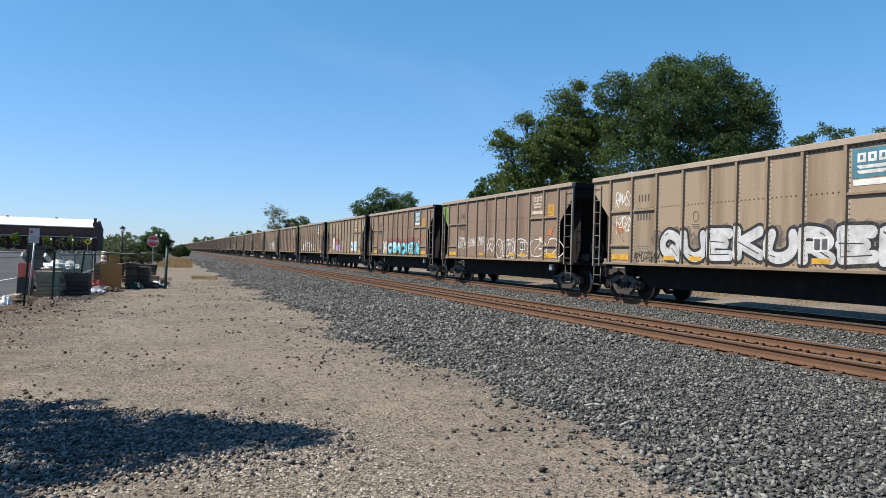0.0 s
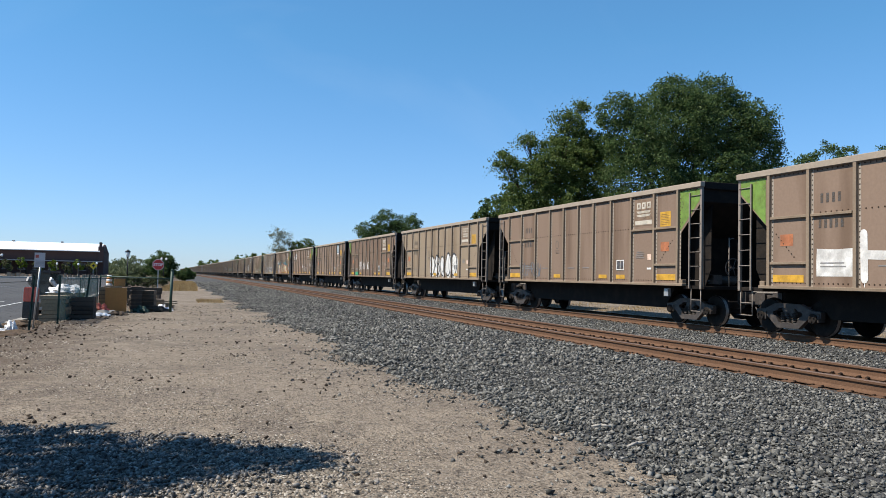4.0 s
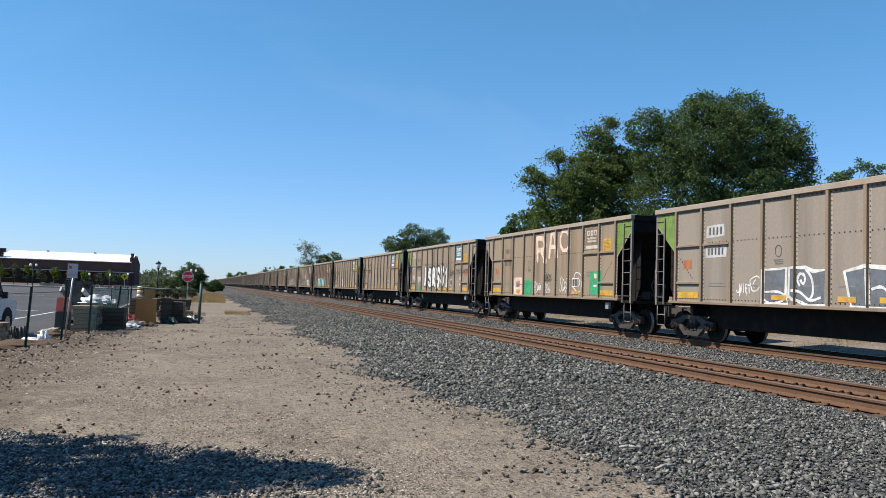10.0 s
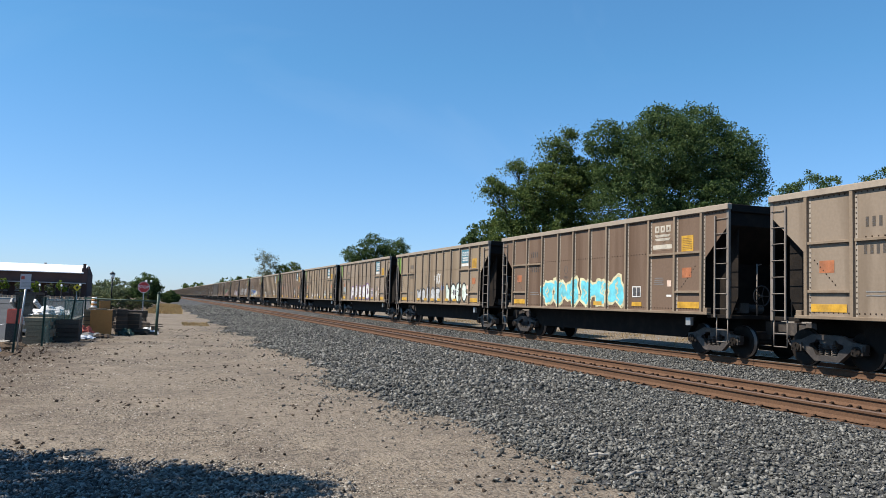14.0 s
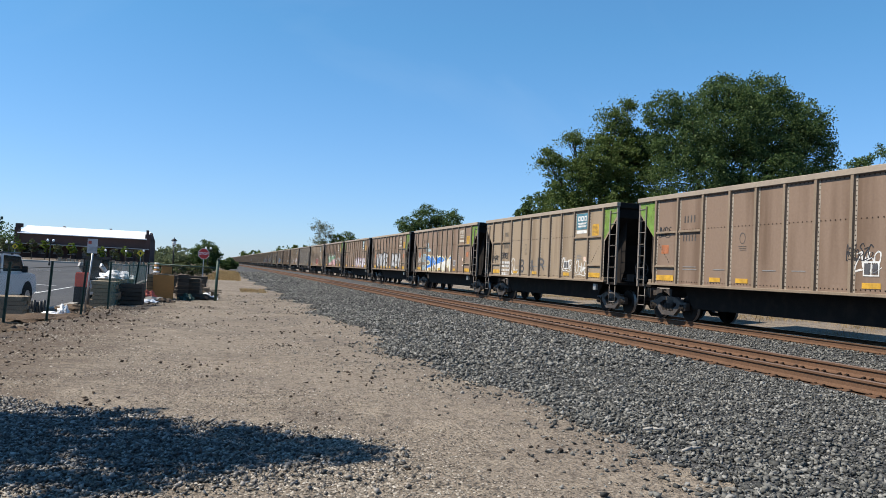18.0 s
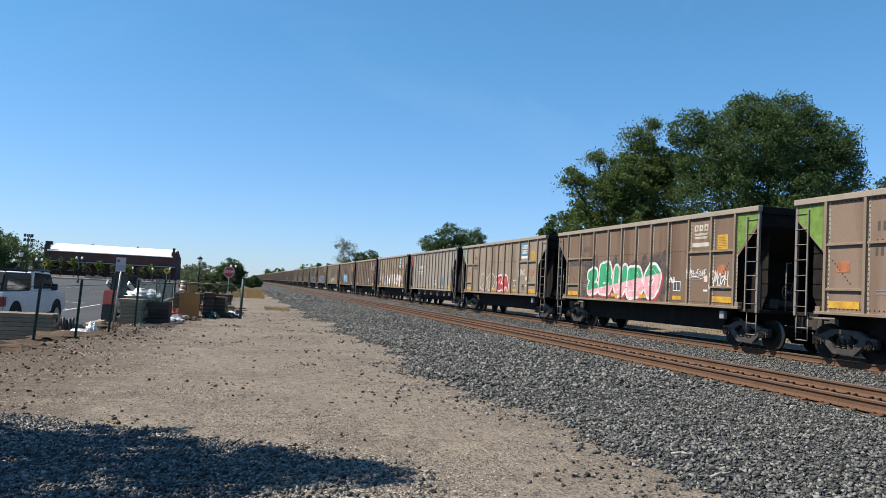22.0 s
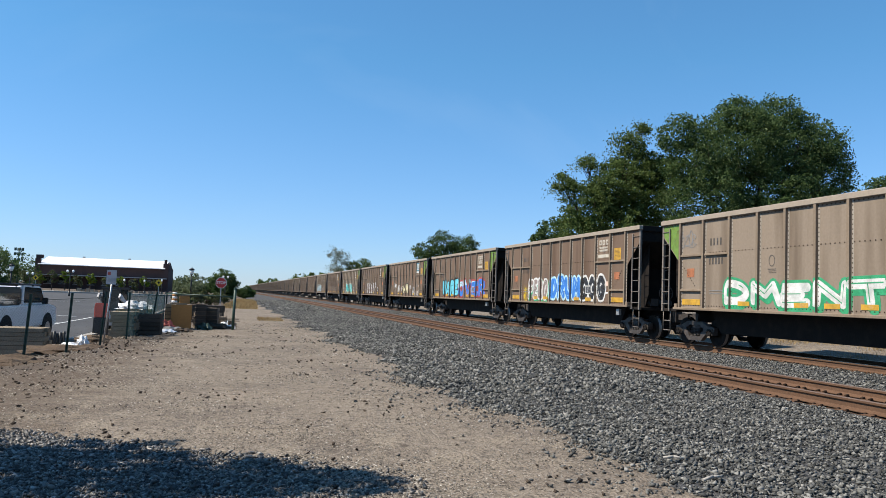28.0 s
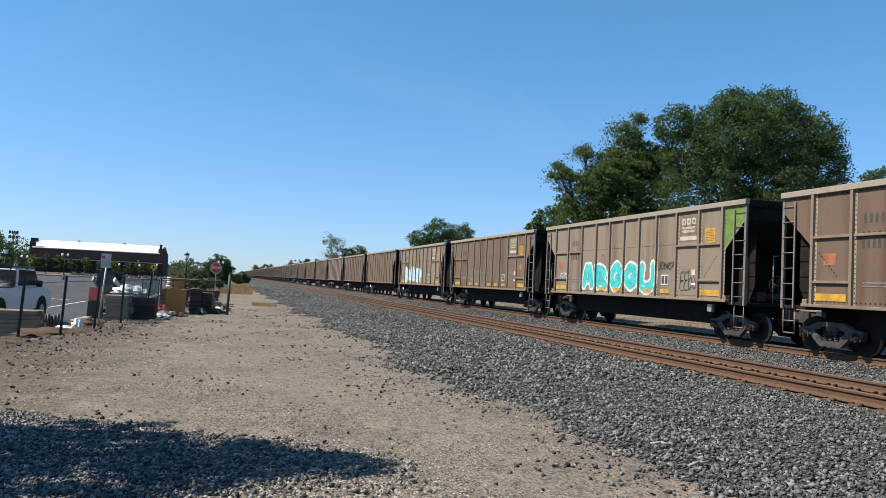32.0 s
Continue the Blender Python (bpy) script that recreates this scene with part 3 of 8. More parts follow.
gx = spaced([(-4000, -200, 12), (-200, -40, 16), (-40, -10, 40), (-10, 8, 90), (8, 40, 32), (40, 200, 16), (200, 4000, 12)])
gy = spaced([(-4000, -200, 12), (-200, -10, 20), (-10, 45, 180), (45, 130, 60), (130, 700, 20), (700, 4500, 12)])
tagged(sheet("ground", gx, gy, ground_z, M["dirt"]), "packed sandy dirt with grit and loose pebbles", "ground", kind="structure")

BED_X = np.array([0.0, 3.45, 4.0, 4.9, 6.0, 8.2, 8.7, 11.5, 12.2, 14.2, 14.8, 17.6, 18.1, 18.7])
BED_Z = np.array([-0.06, -0.045, 0.012, 0.035, 0.045, 0.055, 0.06, 0.06, 0.015, 0.015, 0.06, 0.06, -0.02, -0.12])


def edge_w(x, y):
    """How far the foot of the bed wanders out over the dirt."""
    return 0.35 * np.sin(0.55 * y) + 0.2 * np.sin(1.7 * y + 1) + 0.12 * np.sin(4.1 * y + 2 * x) - 0.1


def bed_z(x, y):
    xx = np.where(x < 5.6, x + edge_w(x, y) * np.clip((5.6 - x) / 2.6, 0, 1), x)
    foot = np.clip(SLOPE * y, 0, 9) * (ease(3.9, 3.2, xx) + ease(17.7, 18.3, xx))
    return np.interp(xx, BED_X, BED_Z) - foot + 0.014 * np.sin(7.1 * x + 2 * np.sin(5 * y)) * np.sin(6.3 * y) + 0.008 * np.sin(15 * x + 3 * np.sin(4 * y)) * np.sin(13 * y + 2 * np.sin(6 * x))


by = spaced([(-120, 0, 20), (0, 30, 200), (30, 90, 120), (90, 400, 60), (400, 1700, 20)])
bed = sheet("ballast_bed", spaced([(0.2, 2.4, 10), (2.4, 5.6, 50), (5.6, 18.7, 66)]), by, bed_z, M["ballast"])
bed.matrix_basis = LINE
bed.data.materials.append(M["stained"])
for f in bed.data.polygons:
    if min(abs(f.center.x - NEAR_X), abs(f.center.x - FAR_X)) < 0.8:
        f.material_index = 1
tagged(bed, "bed of crushed grey rock under the two tracks", "ballast", kind="structure")


def strewn(x0, x1, y0, y1, per_m2, lo, hi, zf, keep=None, sink=0.25):
    n = int((x1 - x0) * (y1 - y0) * per_m2)
    x, y, s = rng.uniform(x0, x1, n), rng.uniform(y0, y1, n), lo + (hi - lo) * rng.random(n) ** 1.6
    if keep is not None:
        k = keep(x, y)
        x, y, s = x[k], y[k], s[k]
    return np.stack([x, y, zf(x, y) + s * sink], 1), s


def joined(*groups):
    return np.concatenate([g[0] for g in groups]), np.concatenate([g[1] for g in groups])


def on_bed(x, y):
    return bed_z(x, y) > ground_line(x, y) - 0.012 * rng.random(len(x))


def top_z(x, y):
    return np.maximum(bed_z(x, y), ground_line(x, y))


def fringe(x, y):
    """Stones that have rolled off the bed, fewer with the distance from it."""
    d = 3.97 - x - edge_w(x, y)
    heaped = np.clip(0.6 + 0.35 * np.sin(2.1 * x + 1.3 * y) + 0.35 * np.sin(1.7 * y - 2.9 * x), 0.22, 1)
    return rng.random(len(x)) < np.where(d < 0, 0.45, 0.62 * np.exp(-np.maximum(d, 0) / 0.38)) * heaped


stones = joined(strewn(2.4, 9.0, 1.6, 12, 720, 0.02, 0.064, bed_z, on_bed), strewn(2.2, 9.0, 12, 26, 260, 0.035, 0.10, bed_z, on_bed),
                strewn(1.5, 9.0, 26, 60, 100, 0.05, 0.10, bed_z, on_bed), strewn(1.5, 9.0, 60, 120, 20, 0.08, 0.18, bed_z, on_bed), strewn(11.2, 15.3, 4, 34, 170, 0.04, 0.08, bed_z),
                strewn(1.2, 5.2, 2.5, 16, 1500, 0.018, 0.068, top_z, fringe), strewn(0.8, 5.2, 16, 45, 420, 0.025, 0.085, top_z, fringe), strewn(11.2, 15.3, 34, 70, 60, 0.05, 0.10, bed_z))
loose = tagged(new("ballast_stones", rock_cloud("ballast_stones", *stones, M["stones"])), "loose angular grey crushed rock of the track bed", "stones", kind="stuff")
loose.matrix_basis = LINE


def gravelly(x, y):
    d = np.sin(1.9 * x + 0.8 * y) + np.sin(2.3 * y - x) + 0.7 * np.sin(5.1 * x) * np.sin(4.3 * y)
    return rng.random(len(x)) < np.clip(0.35 + 0.3 * d, 0.05, 1.0)


def in_fan(x, y):
    d = 8.75 - 0.5 * (x + 1.6) - y + 0.5 * np.sin(1.7 * x)
    return rng.random(len(x)) < np.clip(d * 1.3, 0, 1) * np.clip((2.2 - x) / 1.2, 0, 1) * np.clip(0.75 + 0.5 * np.sin(2.2 * x + y), 0.3, 1)


def turned(x, y):
    """Clods: thick on the turned soil by the fence, few and in drifts elsewhere."""
    soil = ease(-1.8, -3.6, x) * ease(31, 27, y)
    drift = np.clip(np.sin(0.9 * x + 1.7 * y) + np.sin(2.3 * x - 0.8 * y) - 0.7, 0, 1)
    return rng.random(len(x)) < 0.05 + 0.5 * soil + 0.4 * drift


pebbles = joined(strewn(-5, 3.8, 2.5, 9, 1500, 0.006, 0.026, ground_z, gravelly), strewn(-7, 3.8, 9, 16, 650, 0.009, 0.034, ground_z, gravelly), strewn(-9, 3.8, 16, 38, 190, 0.014, 0.05, ground_z, gravelly))
tagged(new("pebbles", rock_cloud("pebbles", *pebbles, M["pebbles"], 0.75, True)), "scattered brown and pale pebbles on the dirt", "pebbles", kind="stuff")
gravel = joined(strewn(-3.4, 2.7, 3.0, 9.2, 2600, 0.009, 0.034, ground_z, in_fan))
coarse = strewn(-3.6, 1.5, 5.2, 9.4, 2300, 0.018, 0.056, ground_z, lambda x, y: (y < 8.8 - 0.56 * (x + 1.64) + 0.12 * rng.normal(size=len(x))) & (rng.random(len(x)) < np.clip(0.55 - 0.42 * x, 0.12, 1) * np.clip(y - 5.3, 0, 1)))
tagged(new("coarse_gravel", rock_cloud("coarse_gravel", *coarse, M["dark_rock"])), "coarse dark crushed rock spread under the tree", "gravel", kind="stuff")
tagged(new("road_gravel", rock_cloud("road_gravel", *gravel, M["gravel"], 0.7, True)), "spread of mixed tan and grey road gravel", "gravel", kind="stuff")
clods = joined(strewn(-8, 3.2, 4, 17, 60, 0.010, 0.06, ground_z, turned), strewn(-9, 3.4, 17, 40, 34, 0.018, 0.085, ground_z, turned))
tagged(new("earth_clods", rock_cloud("earth_clods", *clods, M["clods"])), "dark clods of earth scattered over the dirt", "clods", kind="stuff")

# ---- tracks ----
RAIL = [(-0.076, 0), (0.076, 0), (0.076, 0.012), (0.02, 0.03), (0.009, 0.05), (0.009, 0.13), (0.035, 0.143), (0.037, 0.175), (0.026, 0.185), (-0.026, 0.185), (-0.037, 0.175), (-0.035, 0.143), (-0.009, 0.13), (-0.009, 0.05), (-0.02, 0.03), (-0.076, 0.012)]


def rail_mesh(top):
    bm = bmesh.new()
    bm_prism(bm, [(a, b) for a, b in RAIL], 2400, "y", -100)
    for f in bm.faces:
        c = f.calc_center_median()
        if c.z > 0.17 and abs(c.x) < 0.034:
            f.material_index = 1
    return mesh_of("rail", bm, M["rail"], top)


def tie_mesh():
    bm = bmesh.new()
    bm_box(bm, -1.3, 1.3, -0.115, 0.115, -0.2, 0)
    bmesh.ops.bevel(bm, geom=bm.edges[:], offset=0.012, segments=1, affect="EDGES")
    return mesh_of("tie", bm, M["tie"])


def plate_mesh():
    """Tie plate: spring clips between the rails (+x), spike heads on the outer side."""
    bm = bmesh.new()
    bm_box(bm, -0.19, 0.19, -0.095, 0.095, 0, 0.022)
    for sy in (-0.085, 0.085):
        bm_box(bm, 0.085, 0.115, sy - 0.02, sy + 0.02, 0.02, 0.06, 1)
        bm_tube(bm, (0.085, sy - 0.035, 0.052), (0.125, sy + 0.035, 0.056), 0.012, seg=6, mi=1)
        bm_tube(bm, (0.125, sy + 0.035, 0.056), (0.15, sy - 0.02, 0.04), 0.012, seg=6, mi=1)
        bm_box(bm, -0.115, -0.085, sy - 0.014, sy + 0.014, 0.015, 0.042, 1)
    return mesh_of("tie_plate", bm, M["rail"], M["clip"])


TIE, PLATE = tie_mesh(), plate_mesh()


def track(x, top, label):
    t = thing("railway_track", LINE @ pose(x, 0, 0), label, "railway track", "pair of main tracks", "structure")
    rm = rail_mesh(top)
    for s in (-0.752, 0.752):
        part("rail", rm, None, t).location = (s, 0, RAIL_Z - 0.185)
    return t


def sleepers(t, y0, y1):
    for y in np.arange(y0, y1, 0.53):
        j = random.uniform(-0.02, 0.02)
        part("sleeper", TIE, None, t).location = (j, y, RAIL_Z - 0.207)
        for s in (-0.752, 0.752):
            part("tie_plate", PLATE, None, t).matrix_local = pose(s, y, RAIL_Z - 0.207, 0, 0, 0 if s < 0 else 180)


near_track = track(NEAR_X, M["railtop"], "empty railway track with rust-brown rails and spring clips")
far_track = track(FAR_X, M["railbright"], "railway track with worn bright rail heads under the train")

# ---- coal cars ----
# local frame: origin on the rail tops at the car's middle, y along the train, -x the side that faces the road
HOPPER_RIBS = [6.14 - 0.953 * i for i in range(14)]
RIBS = [6.14, 4.83, 3.47, 2.16, 1.0, -0.14, -1.27, -2.45, -3.72, -5.02, -6.24]
SIDE, TOP, SILL = 1.60, 4.128, 1.25
CAR_LEN = 16.18


def lift(z):
    """Heights on the side sheets, from a sheet of 1.08 to 3.84 m to the cars' own."""
    return SILL + (z - 1.08) * (TOP - SILL) / 2.76


def side_sheet_mesh(material):
    bm = bmesh.new()
    o = [(-7.3, TOP), (-7.3, lift(3.42)), (-6.24, lift(2.47)), (-6.24, SILL), (6.14, SILL), (6.14, lift(2.47)), (7.25, lift(3.42)), (7.25, TOP)]
    bm_prism(bm, o, 0.012, "x", -0.006)
    return mesh_of("side_sheet", bm, material)


def rib_mesh(material, w=0.115, d=0.075):
    bm = bmesh.new()
    bm_prism(bm, [(-w / 2, 0), (w / 2, 0), (w / 2 - 0.012, -d), (-w / 2 + 0.012, -d)][::-1], TOP - SILL, "z", 0)
    for v in bm.verts:
        v.co = (v.co.y, v.co.x, v.co.z)
    bm_box(bm, -0.004, 0, -w / 2 - 0.062, w / 2 + 0.012, 0, TOP - SILL, 1)
    return mesh_of("rib", bm, material, M["flange"])


def rivets_mesh(ribs, seam):
    """Rows of rivet heads beside each rib and along the mid seam."""
    v, f = [], []
    b = np.array([(0, -1, -1), (0, 1, -1), (0, 1, 1), (0, -1, 1), (-0.7, -0.6, -0.6), (-0.7, 0.6, -0.6), (-0.7, 0.6, 0.6), (-0.7, -0.6, 0.6)], float)
    q = np.array([(4, 5, 6, 7), (0, 1, 5, 4), (1, 2, 6, 5), (2, 3, 7, 6), (3, 0, 4, 7)])
    at = [(r - 0.086, z) for r in ribs for z in np.arange(SILL + 0.08, TOP - 0.05, 0.12)]
    at += [(y, lift(2.81)) for y in np.arange(-3.5, 4.6, 0.16) if seam] + [(y, SILL + 0.09) for y in np.arange(-6.1, 6.1, 0.14)]
    at += [(s * (5.92 - 0.085 * k), lift(2.36) - 0.085 * k) for s in (-1, 1) for k in range(8)]
    at += [(y, TOP - 0.05) for y in np.arange(-7.1, 7.1, 0.15)]
    for i, (y, z) in enumerate(at):
        v.append(b * 0.017 + (-0.009, y, z))
        f.append(q + 8 * i)
    return cloud_mesh("rivets", np.concatenate(v), np.concatenate(f), M["clip"])


def box_mesh(name, dims, material, bevel=0.0):
    bm = bmesh.new()
    bm_box(bm, *dims)
    if bevel:
        bmesh.ops.bevel(bm, geom=bm.edges[:], offset=bevel, segments=1, affect="EDGES", clamp_overlap=True)
    return mesh_of(name, bm, material)


def wheelset_mesh():
    bm = bmesh.new()
    bm_tube(bm, (-1.05, 0, 0), (1.05, 0, 0), 0.085, seg=12)
    for s in (-1, 1):
        x = s * 0.752
        prof = [(-0.065, 0.30), (-0.065, 0.44), (-0.055, 0.457), (0.045, 0.457), (0.065, 0.485), (0.08, 0.485), (0.085, 0.44), (0.075, 0.33), (0.03, 0.2), (0.03, 0.1)]
        prof = prof + [(-0.03, 0.1), (-0.03, 0.2)]
        seg = 28
        rings = [[bm.verts.new((x - s * a, r * math.cos(2 * math.pi * i / seg), r * math.sin(2 * math.pi * i / seg))) for i in range(seg)] for a, r in prof]
        for k in range(len(prof)):
            for i in range(seg):
                f = bm.faces.new((rings[k][i], rings[k][(i + 1) % seg], rings[(k + 1) % len(prof)][(i + 1) % seg], rings[(k + 1) % len(prof)][i]))
                f.material_index = 1 if k == 2 else 0
                f.smooth = True
        bm_tube(bm, (s * 1.02, 0, 0), (s * 1.17, 0, 0), 0.13, 0.12, 14)
        for i in range(3):
            a = 2 * math.pi * i / 3
            bm_tube(bm, (s * 1.17, 0.07 * math.cos(a), 0.07 * math.sin(a)), (s * 1.20, 0.07 * math.cos(a), 0.07 * math.sin(a)), 0.022, seg=6)
    return mesh_of("wheelset", bm, M["wheel"], M["tread"])


def side_frame_mesh():
    """Cast truck side frame: arched top, sloping tension member, spring window."""
    bm = bmesh.new()
    outer = [(-1.1, 0.46), (-1.1, 0.62), (-0.75, 0.66), (-0.42, 0.80), (0.42, 0.80), (0.75, 0.66), (1.1, 0.62), (1.1, 0.46), (0.72, 0.46), (0.36, 0.16), (-0.36, 0.16), (-0.72, 0.46)]
    n = len(outer)
    inner = [(-0.50, 0.50), (-0.50, 0.58), (-0.34, 0.62), (-0.30, 0.68), (0.30, 0.68), (0.34, 0.62), (0.50, 0.58), (0.50, 0.50), (0.40, 0.46), (0.30, 0.30), (-0.30, 0.30), (-0.40, 0.46)]
    rows = [[bm.verts.new((x, a, b)) for a, b in o] for x, o in ((-0.07, outer), (0.07, outer), (0.07, inner), (-0.07, inner))]
    for k in range(4):
        for i in range(n):
            bm.faces.new((rows[k][i], rows[k][(i + 1) % n], rows[(k + 1) % 4][(i + 1) % n], rows[(k + 1) % 4][i]))
    bm_box(bm, -0.1, 0.1, -1.05, -0.73, 0.37, 0.58)
    bm_box(bm, -0.1, 0.1, 0.73, 1.05, 0.37, 0.58)
    return mesh_of("side_frame", bm, M["truckiron"])


def spring_mesh():
    """One coil spring, turned as a single ribbed body."""
    bm = bmesh.new()
    prof = [(0.052 if k % 2 else 0.085, 0.30 + 0.27 * k / 12) for k in range(13)]
    seg = 10
    rings = [[bm.verts.new((r * math.cos(2 * math.pi * i / seg), r * math.sin(2 * math.pi * i / seg), z)) for i in range(seg)] for r, z in prof]
    for a, c in zip(rings, rings[1:]):
        for i in range(seg):
            bm.faces.new((a[i], a[(i + 1) % seg], c[(i + 1) % seg], c[i]))
    bm.faces.new(rings[0][::-1])
    bm.faces.new(rings[-1])
    return mesh_of("spring", bm, M["truckiron"])


def bogie_parts(car, y, set_mesh, frame_me, spring_me, bolster, sets):
    b = new("bogie")
    b.parent = car
    b.location = (0, y, 0)
    for s in (-1, 1):
        part("side_frame", frame_me, None, b).location = (s * 1.02, 0, 0)
        if s < 0:
            for dy in (-0.19, 0.0, 0.19):
                part("spring", spring_me, None, b).location = (s * 1.02, dy, 0)
    part("bolster", bolster, None, b)
    for dy in (-0.89, 0.89):
        w = part("wheelset", set_mesh, None, b)
        w.matrix_parent_inverse = Matrix.Translation((0, dy, 0.457))
        sets.append(w)
    return b


def build_car(name, label, full=True, grey=False):
    sm, rm, cm = (M["hopper"], M["hopper"], M["hopper"]) if grey else (M["sheet"], M["rib"], M["chord"])
    car = thing(name, LINE @ pose(FAR_X, 0, RAIL_Z), label, "coal car", "coal train")
    K = CAR_MESH
    key = "g" if grey else "b"
    if key not in K:
        K[key] = dict(sheet=side_sheet_mesh(sm), rib=rib_mesh(rm, 0.075 if grey else 0.115), chord=box_mesh("top_chord", (-0.09, 0.07, -7.36, 7.33, TOP - 0.01, TOP + 0.15), cm, 0.012),
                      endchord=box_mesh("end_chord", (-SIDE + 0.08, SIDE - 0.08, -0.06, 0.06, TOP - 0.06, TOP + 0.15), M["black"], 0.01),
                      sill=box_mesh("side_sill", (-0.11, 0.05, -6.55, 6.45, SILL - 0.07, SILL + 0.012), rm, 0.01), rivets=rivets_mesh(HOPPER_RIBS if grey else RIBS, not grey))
        # end sheets, added webs and floor pan carry their shade as near-black colour
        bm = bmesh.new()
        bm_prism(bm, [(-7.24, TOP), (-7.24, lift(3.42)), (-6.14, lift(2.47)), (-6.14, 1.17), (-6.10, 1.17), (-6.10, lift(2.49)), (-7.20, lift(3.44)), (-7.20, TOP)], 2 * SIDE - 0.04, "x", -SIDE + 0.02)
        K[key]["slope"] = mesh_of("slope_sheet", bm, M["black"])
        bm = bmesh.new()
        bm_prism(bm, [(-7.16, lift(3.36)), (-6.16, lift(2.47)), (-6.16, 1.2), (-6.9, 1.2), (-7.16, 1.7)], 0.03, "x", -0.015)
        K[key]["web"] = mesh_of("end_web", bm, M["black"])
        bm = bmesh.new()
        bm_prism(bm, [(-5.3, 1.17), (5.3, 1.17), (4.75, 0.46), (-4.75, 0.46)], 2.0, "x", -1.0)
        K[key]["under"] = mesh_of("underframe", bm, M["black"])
    k = K[key]
    for s in (-1, 1):
        part("side_sheet", k["sheet"], None, car).location = (s * SIDE, 0, 0)
        ch = part("top_chord", k["chord"], None, car)
        ch.matrix_basis = pose(s * SIDE, 0, 0, 0, 0, 0 if s < 0 else 180)
        sl = part("side_sill", k["sill"], None, car)
        sl.matrix_basis = pose(s * SIDE, 0, 0, 0, 0, 0 if s < 0 else 180)
        if full or s < 0:
            for y in HOPPER_RIBS if grey else RIBS:
                r = part("rib", k["rib"], None, car)
                r.matrix_basis = pose(s * (SIDE + 0.006), y, SILL, 0, 0, 0 if s < 0 else 180)
        e = part("slope_sheet", k["slope"], None, car, "end sheet sloped in its middle, its shade put in as near-black")
        e.matrix_basis = pose(0, 0, 0, 0, 0, 0 if s < 0 else 180)
        part("end_chord", k["endchord"], None, car).location = (0, s * 7.27, 0)
        for wx in (-1.12, 1.12):
            part("end_web", k["web"], None, car).matrix_basis = pose(wx, 0, 0, 0, 0, 0 if s < 0 else 180)
    if full:
        rv = part("rivets", k["rivets"], None, car)
        rv.location = (-SIDE, 0, 0)
        tagged(rv, kind="stuff")
    part("underframe", k["under"], None, car, "floor pan with its shade put in as near-black")
    part("centre_sill", K["centre"], None, car)
    if grey:
        for y in np.linspace(-4.0, 4.0, 5):
            part("chute", K["chute"], None, car, "dark V-shaped discharge chute").location = (0, y, 0)
    sets = []
    for y in (-6.08, 6.08):
        if full:
            bogie_parts(car, y, K["wheelset"], K["side_frame"], K["spring"], K["bolster"], sets)
        else:
            b = part("bogie", K["bolster"], None, car)
            b.location = (0, y, 0)
            part("side_frame", K["side_frame"], None, b).location = (-1.02, 0, 0)
            for dy in (-0.89, 0.89):
                w = part("wheelset", K["wheelset"], None, b)
                w.matrix_parent_inverse = Matrix.Translation((0, dy, 0.457))
                sets.append(w)
    for s in (-1, 1):
        part("coupler", K["coupler"], None, car).matrix_basis = pose(0, 0, 0, 0, 0, 0 if s < 0 else 180)
        for sx in ((-1, 1) if full else (-1,)):
            part("corner_post", K["post"], None, car).location = (sx * (SIDE - 0.03), s * 7.28, 0)
        if full:
            part("end_platform", K["platform"], None, car).matrix_basis = pose(0, 0, 0, 0, 0, 0 if s < 0 else 180)
            part("end_strut", K["strut"], None, car).matrix_basis = pose(-0.62, s * 7.32, 1.2)
            part("end_strut", K["strut"], None, car).matrix_basis = pose(0.62, s * 7.32, 1.2)
            a = part("inner_stile", K["post2"], None, car)
            a.location = (-SIDE + 0.0, s * 6.8, 0)
            for z in np.linspace(1.36, 3.88, 7):
                part("rung", K["rung"], None, car).location = (-SIDE - 0.03, s * 7.04, z)
            st = part("sill_step", K["step"], None, car)
            st.matrix_basis = pose(-SIDE + 0.03, s * 7.03, 0)
    if full:
        part("brake_wheel", K["brakewheel"], None, car).matrix_basis = pose(-0.55, -7.42, 1.75)
        part("brake_cylinder", K["cylinder"], None, car).location = (-0.2, -6.75, 1.26)
        part("jacking_box", K["jack"], None, car, "dusty brown step box").location = (-SIDE - 0.03, -6.42, SILL + 0.06)
        part("jacking_box", K["jack"], None, car, "dusty brown step box").location = (-SIDE - 0.03, 6.36, SILL + 0.06)
        part("junction_box", K["junction"], None, car, "grey box under the sill").location = (-SIDE + 0.1, -5.55, 0.97)
        for ya, yb, z in () if grey else ((-5.02, -6.24, 2.73), (-3.72, -5.02, 2.73), (6.14, 4.83, 2.73), (4.83, 3.47, 2.73), (-5.02, -6.24, 1.62), (6.14, 4.83, 1.62)):
            part("shelf_angle", K["shelf"], None, car, "riveted stiffening angle").location = (-SIDE, (ya + yb) / 2, lift(z))
    return car, sets


CAR_MESH = {}
CAR_MESH["wheelset"], CAR_MESH["side_frame"], CAR_MESH["spring"] = wheelset_mesh(), side_frame_mesh(), spring_mesh()
CAR_MESH["bolster"] = box_mesh("bolster", (-1.05, 1.05, -0.2, 0.2, 0.45, 0.72), M["truckiron"], 0.03)
# centre sill and end platform use the same shade-black colour
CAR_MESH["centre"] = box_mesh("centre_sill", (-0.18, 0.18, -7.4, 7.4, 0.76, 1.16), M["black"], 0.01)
CAR_MESH["post"] = box_mesh("corner_post", (-0.05, 0.03, -0.045, 0.045, 1.10, TOP), M["ladder"], 0.006)
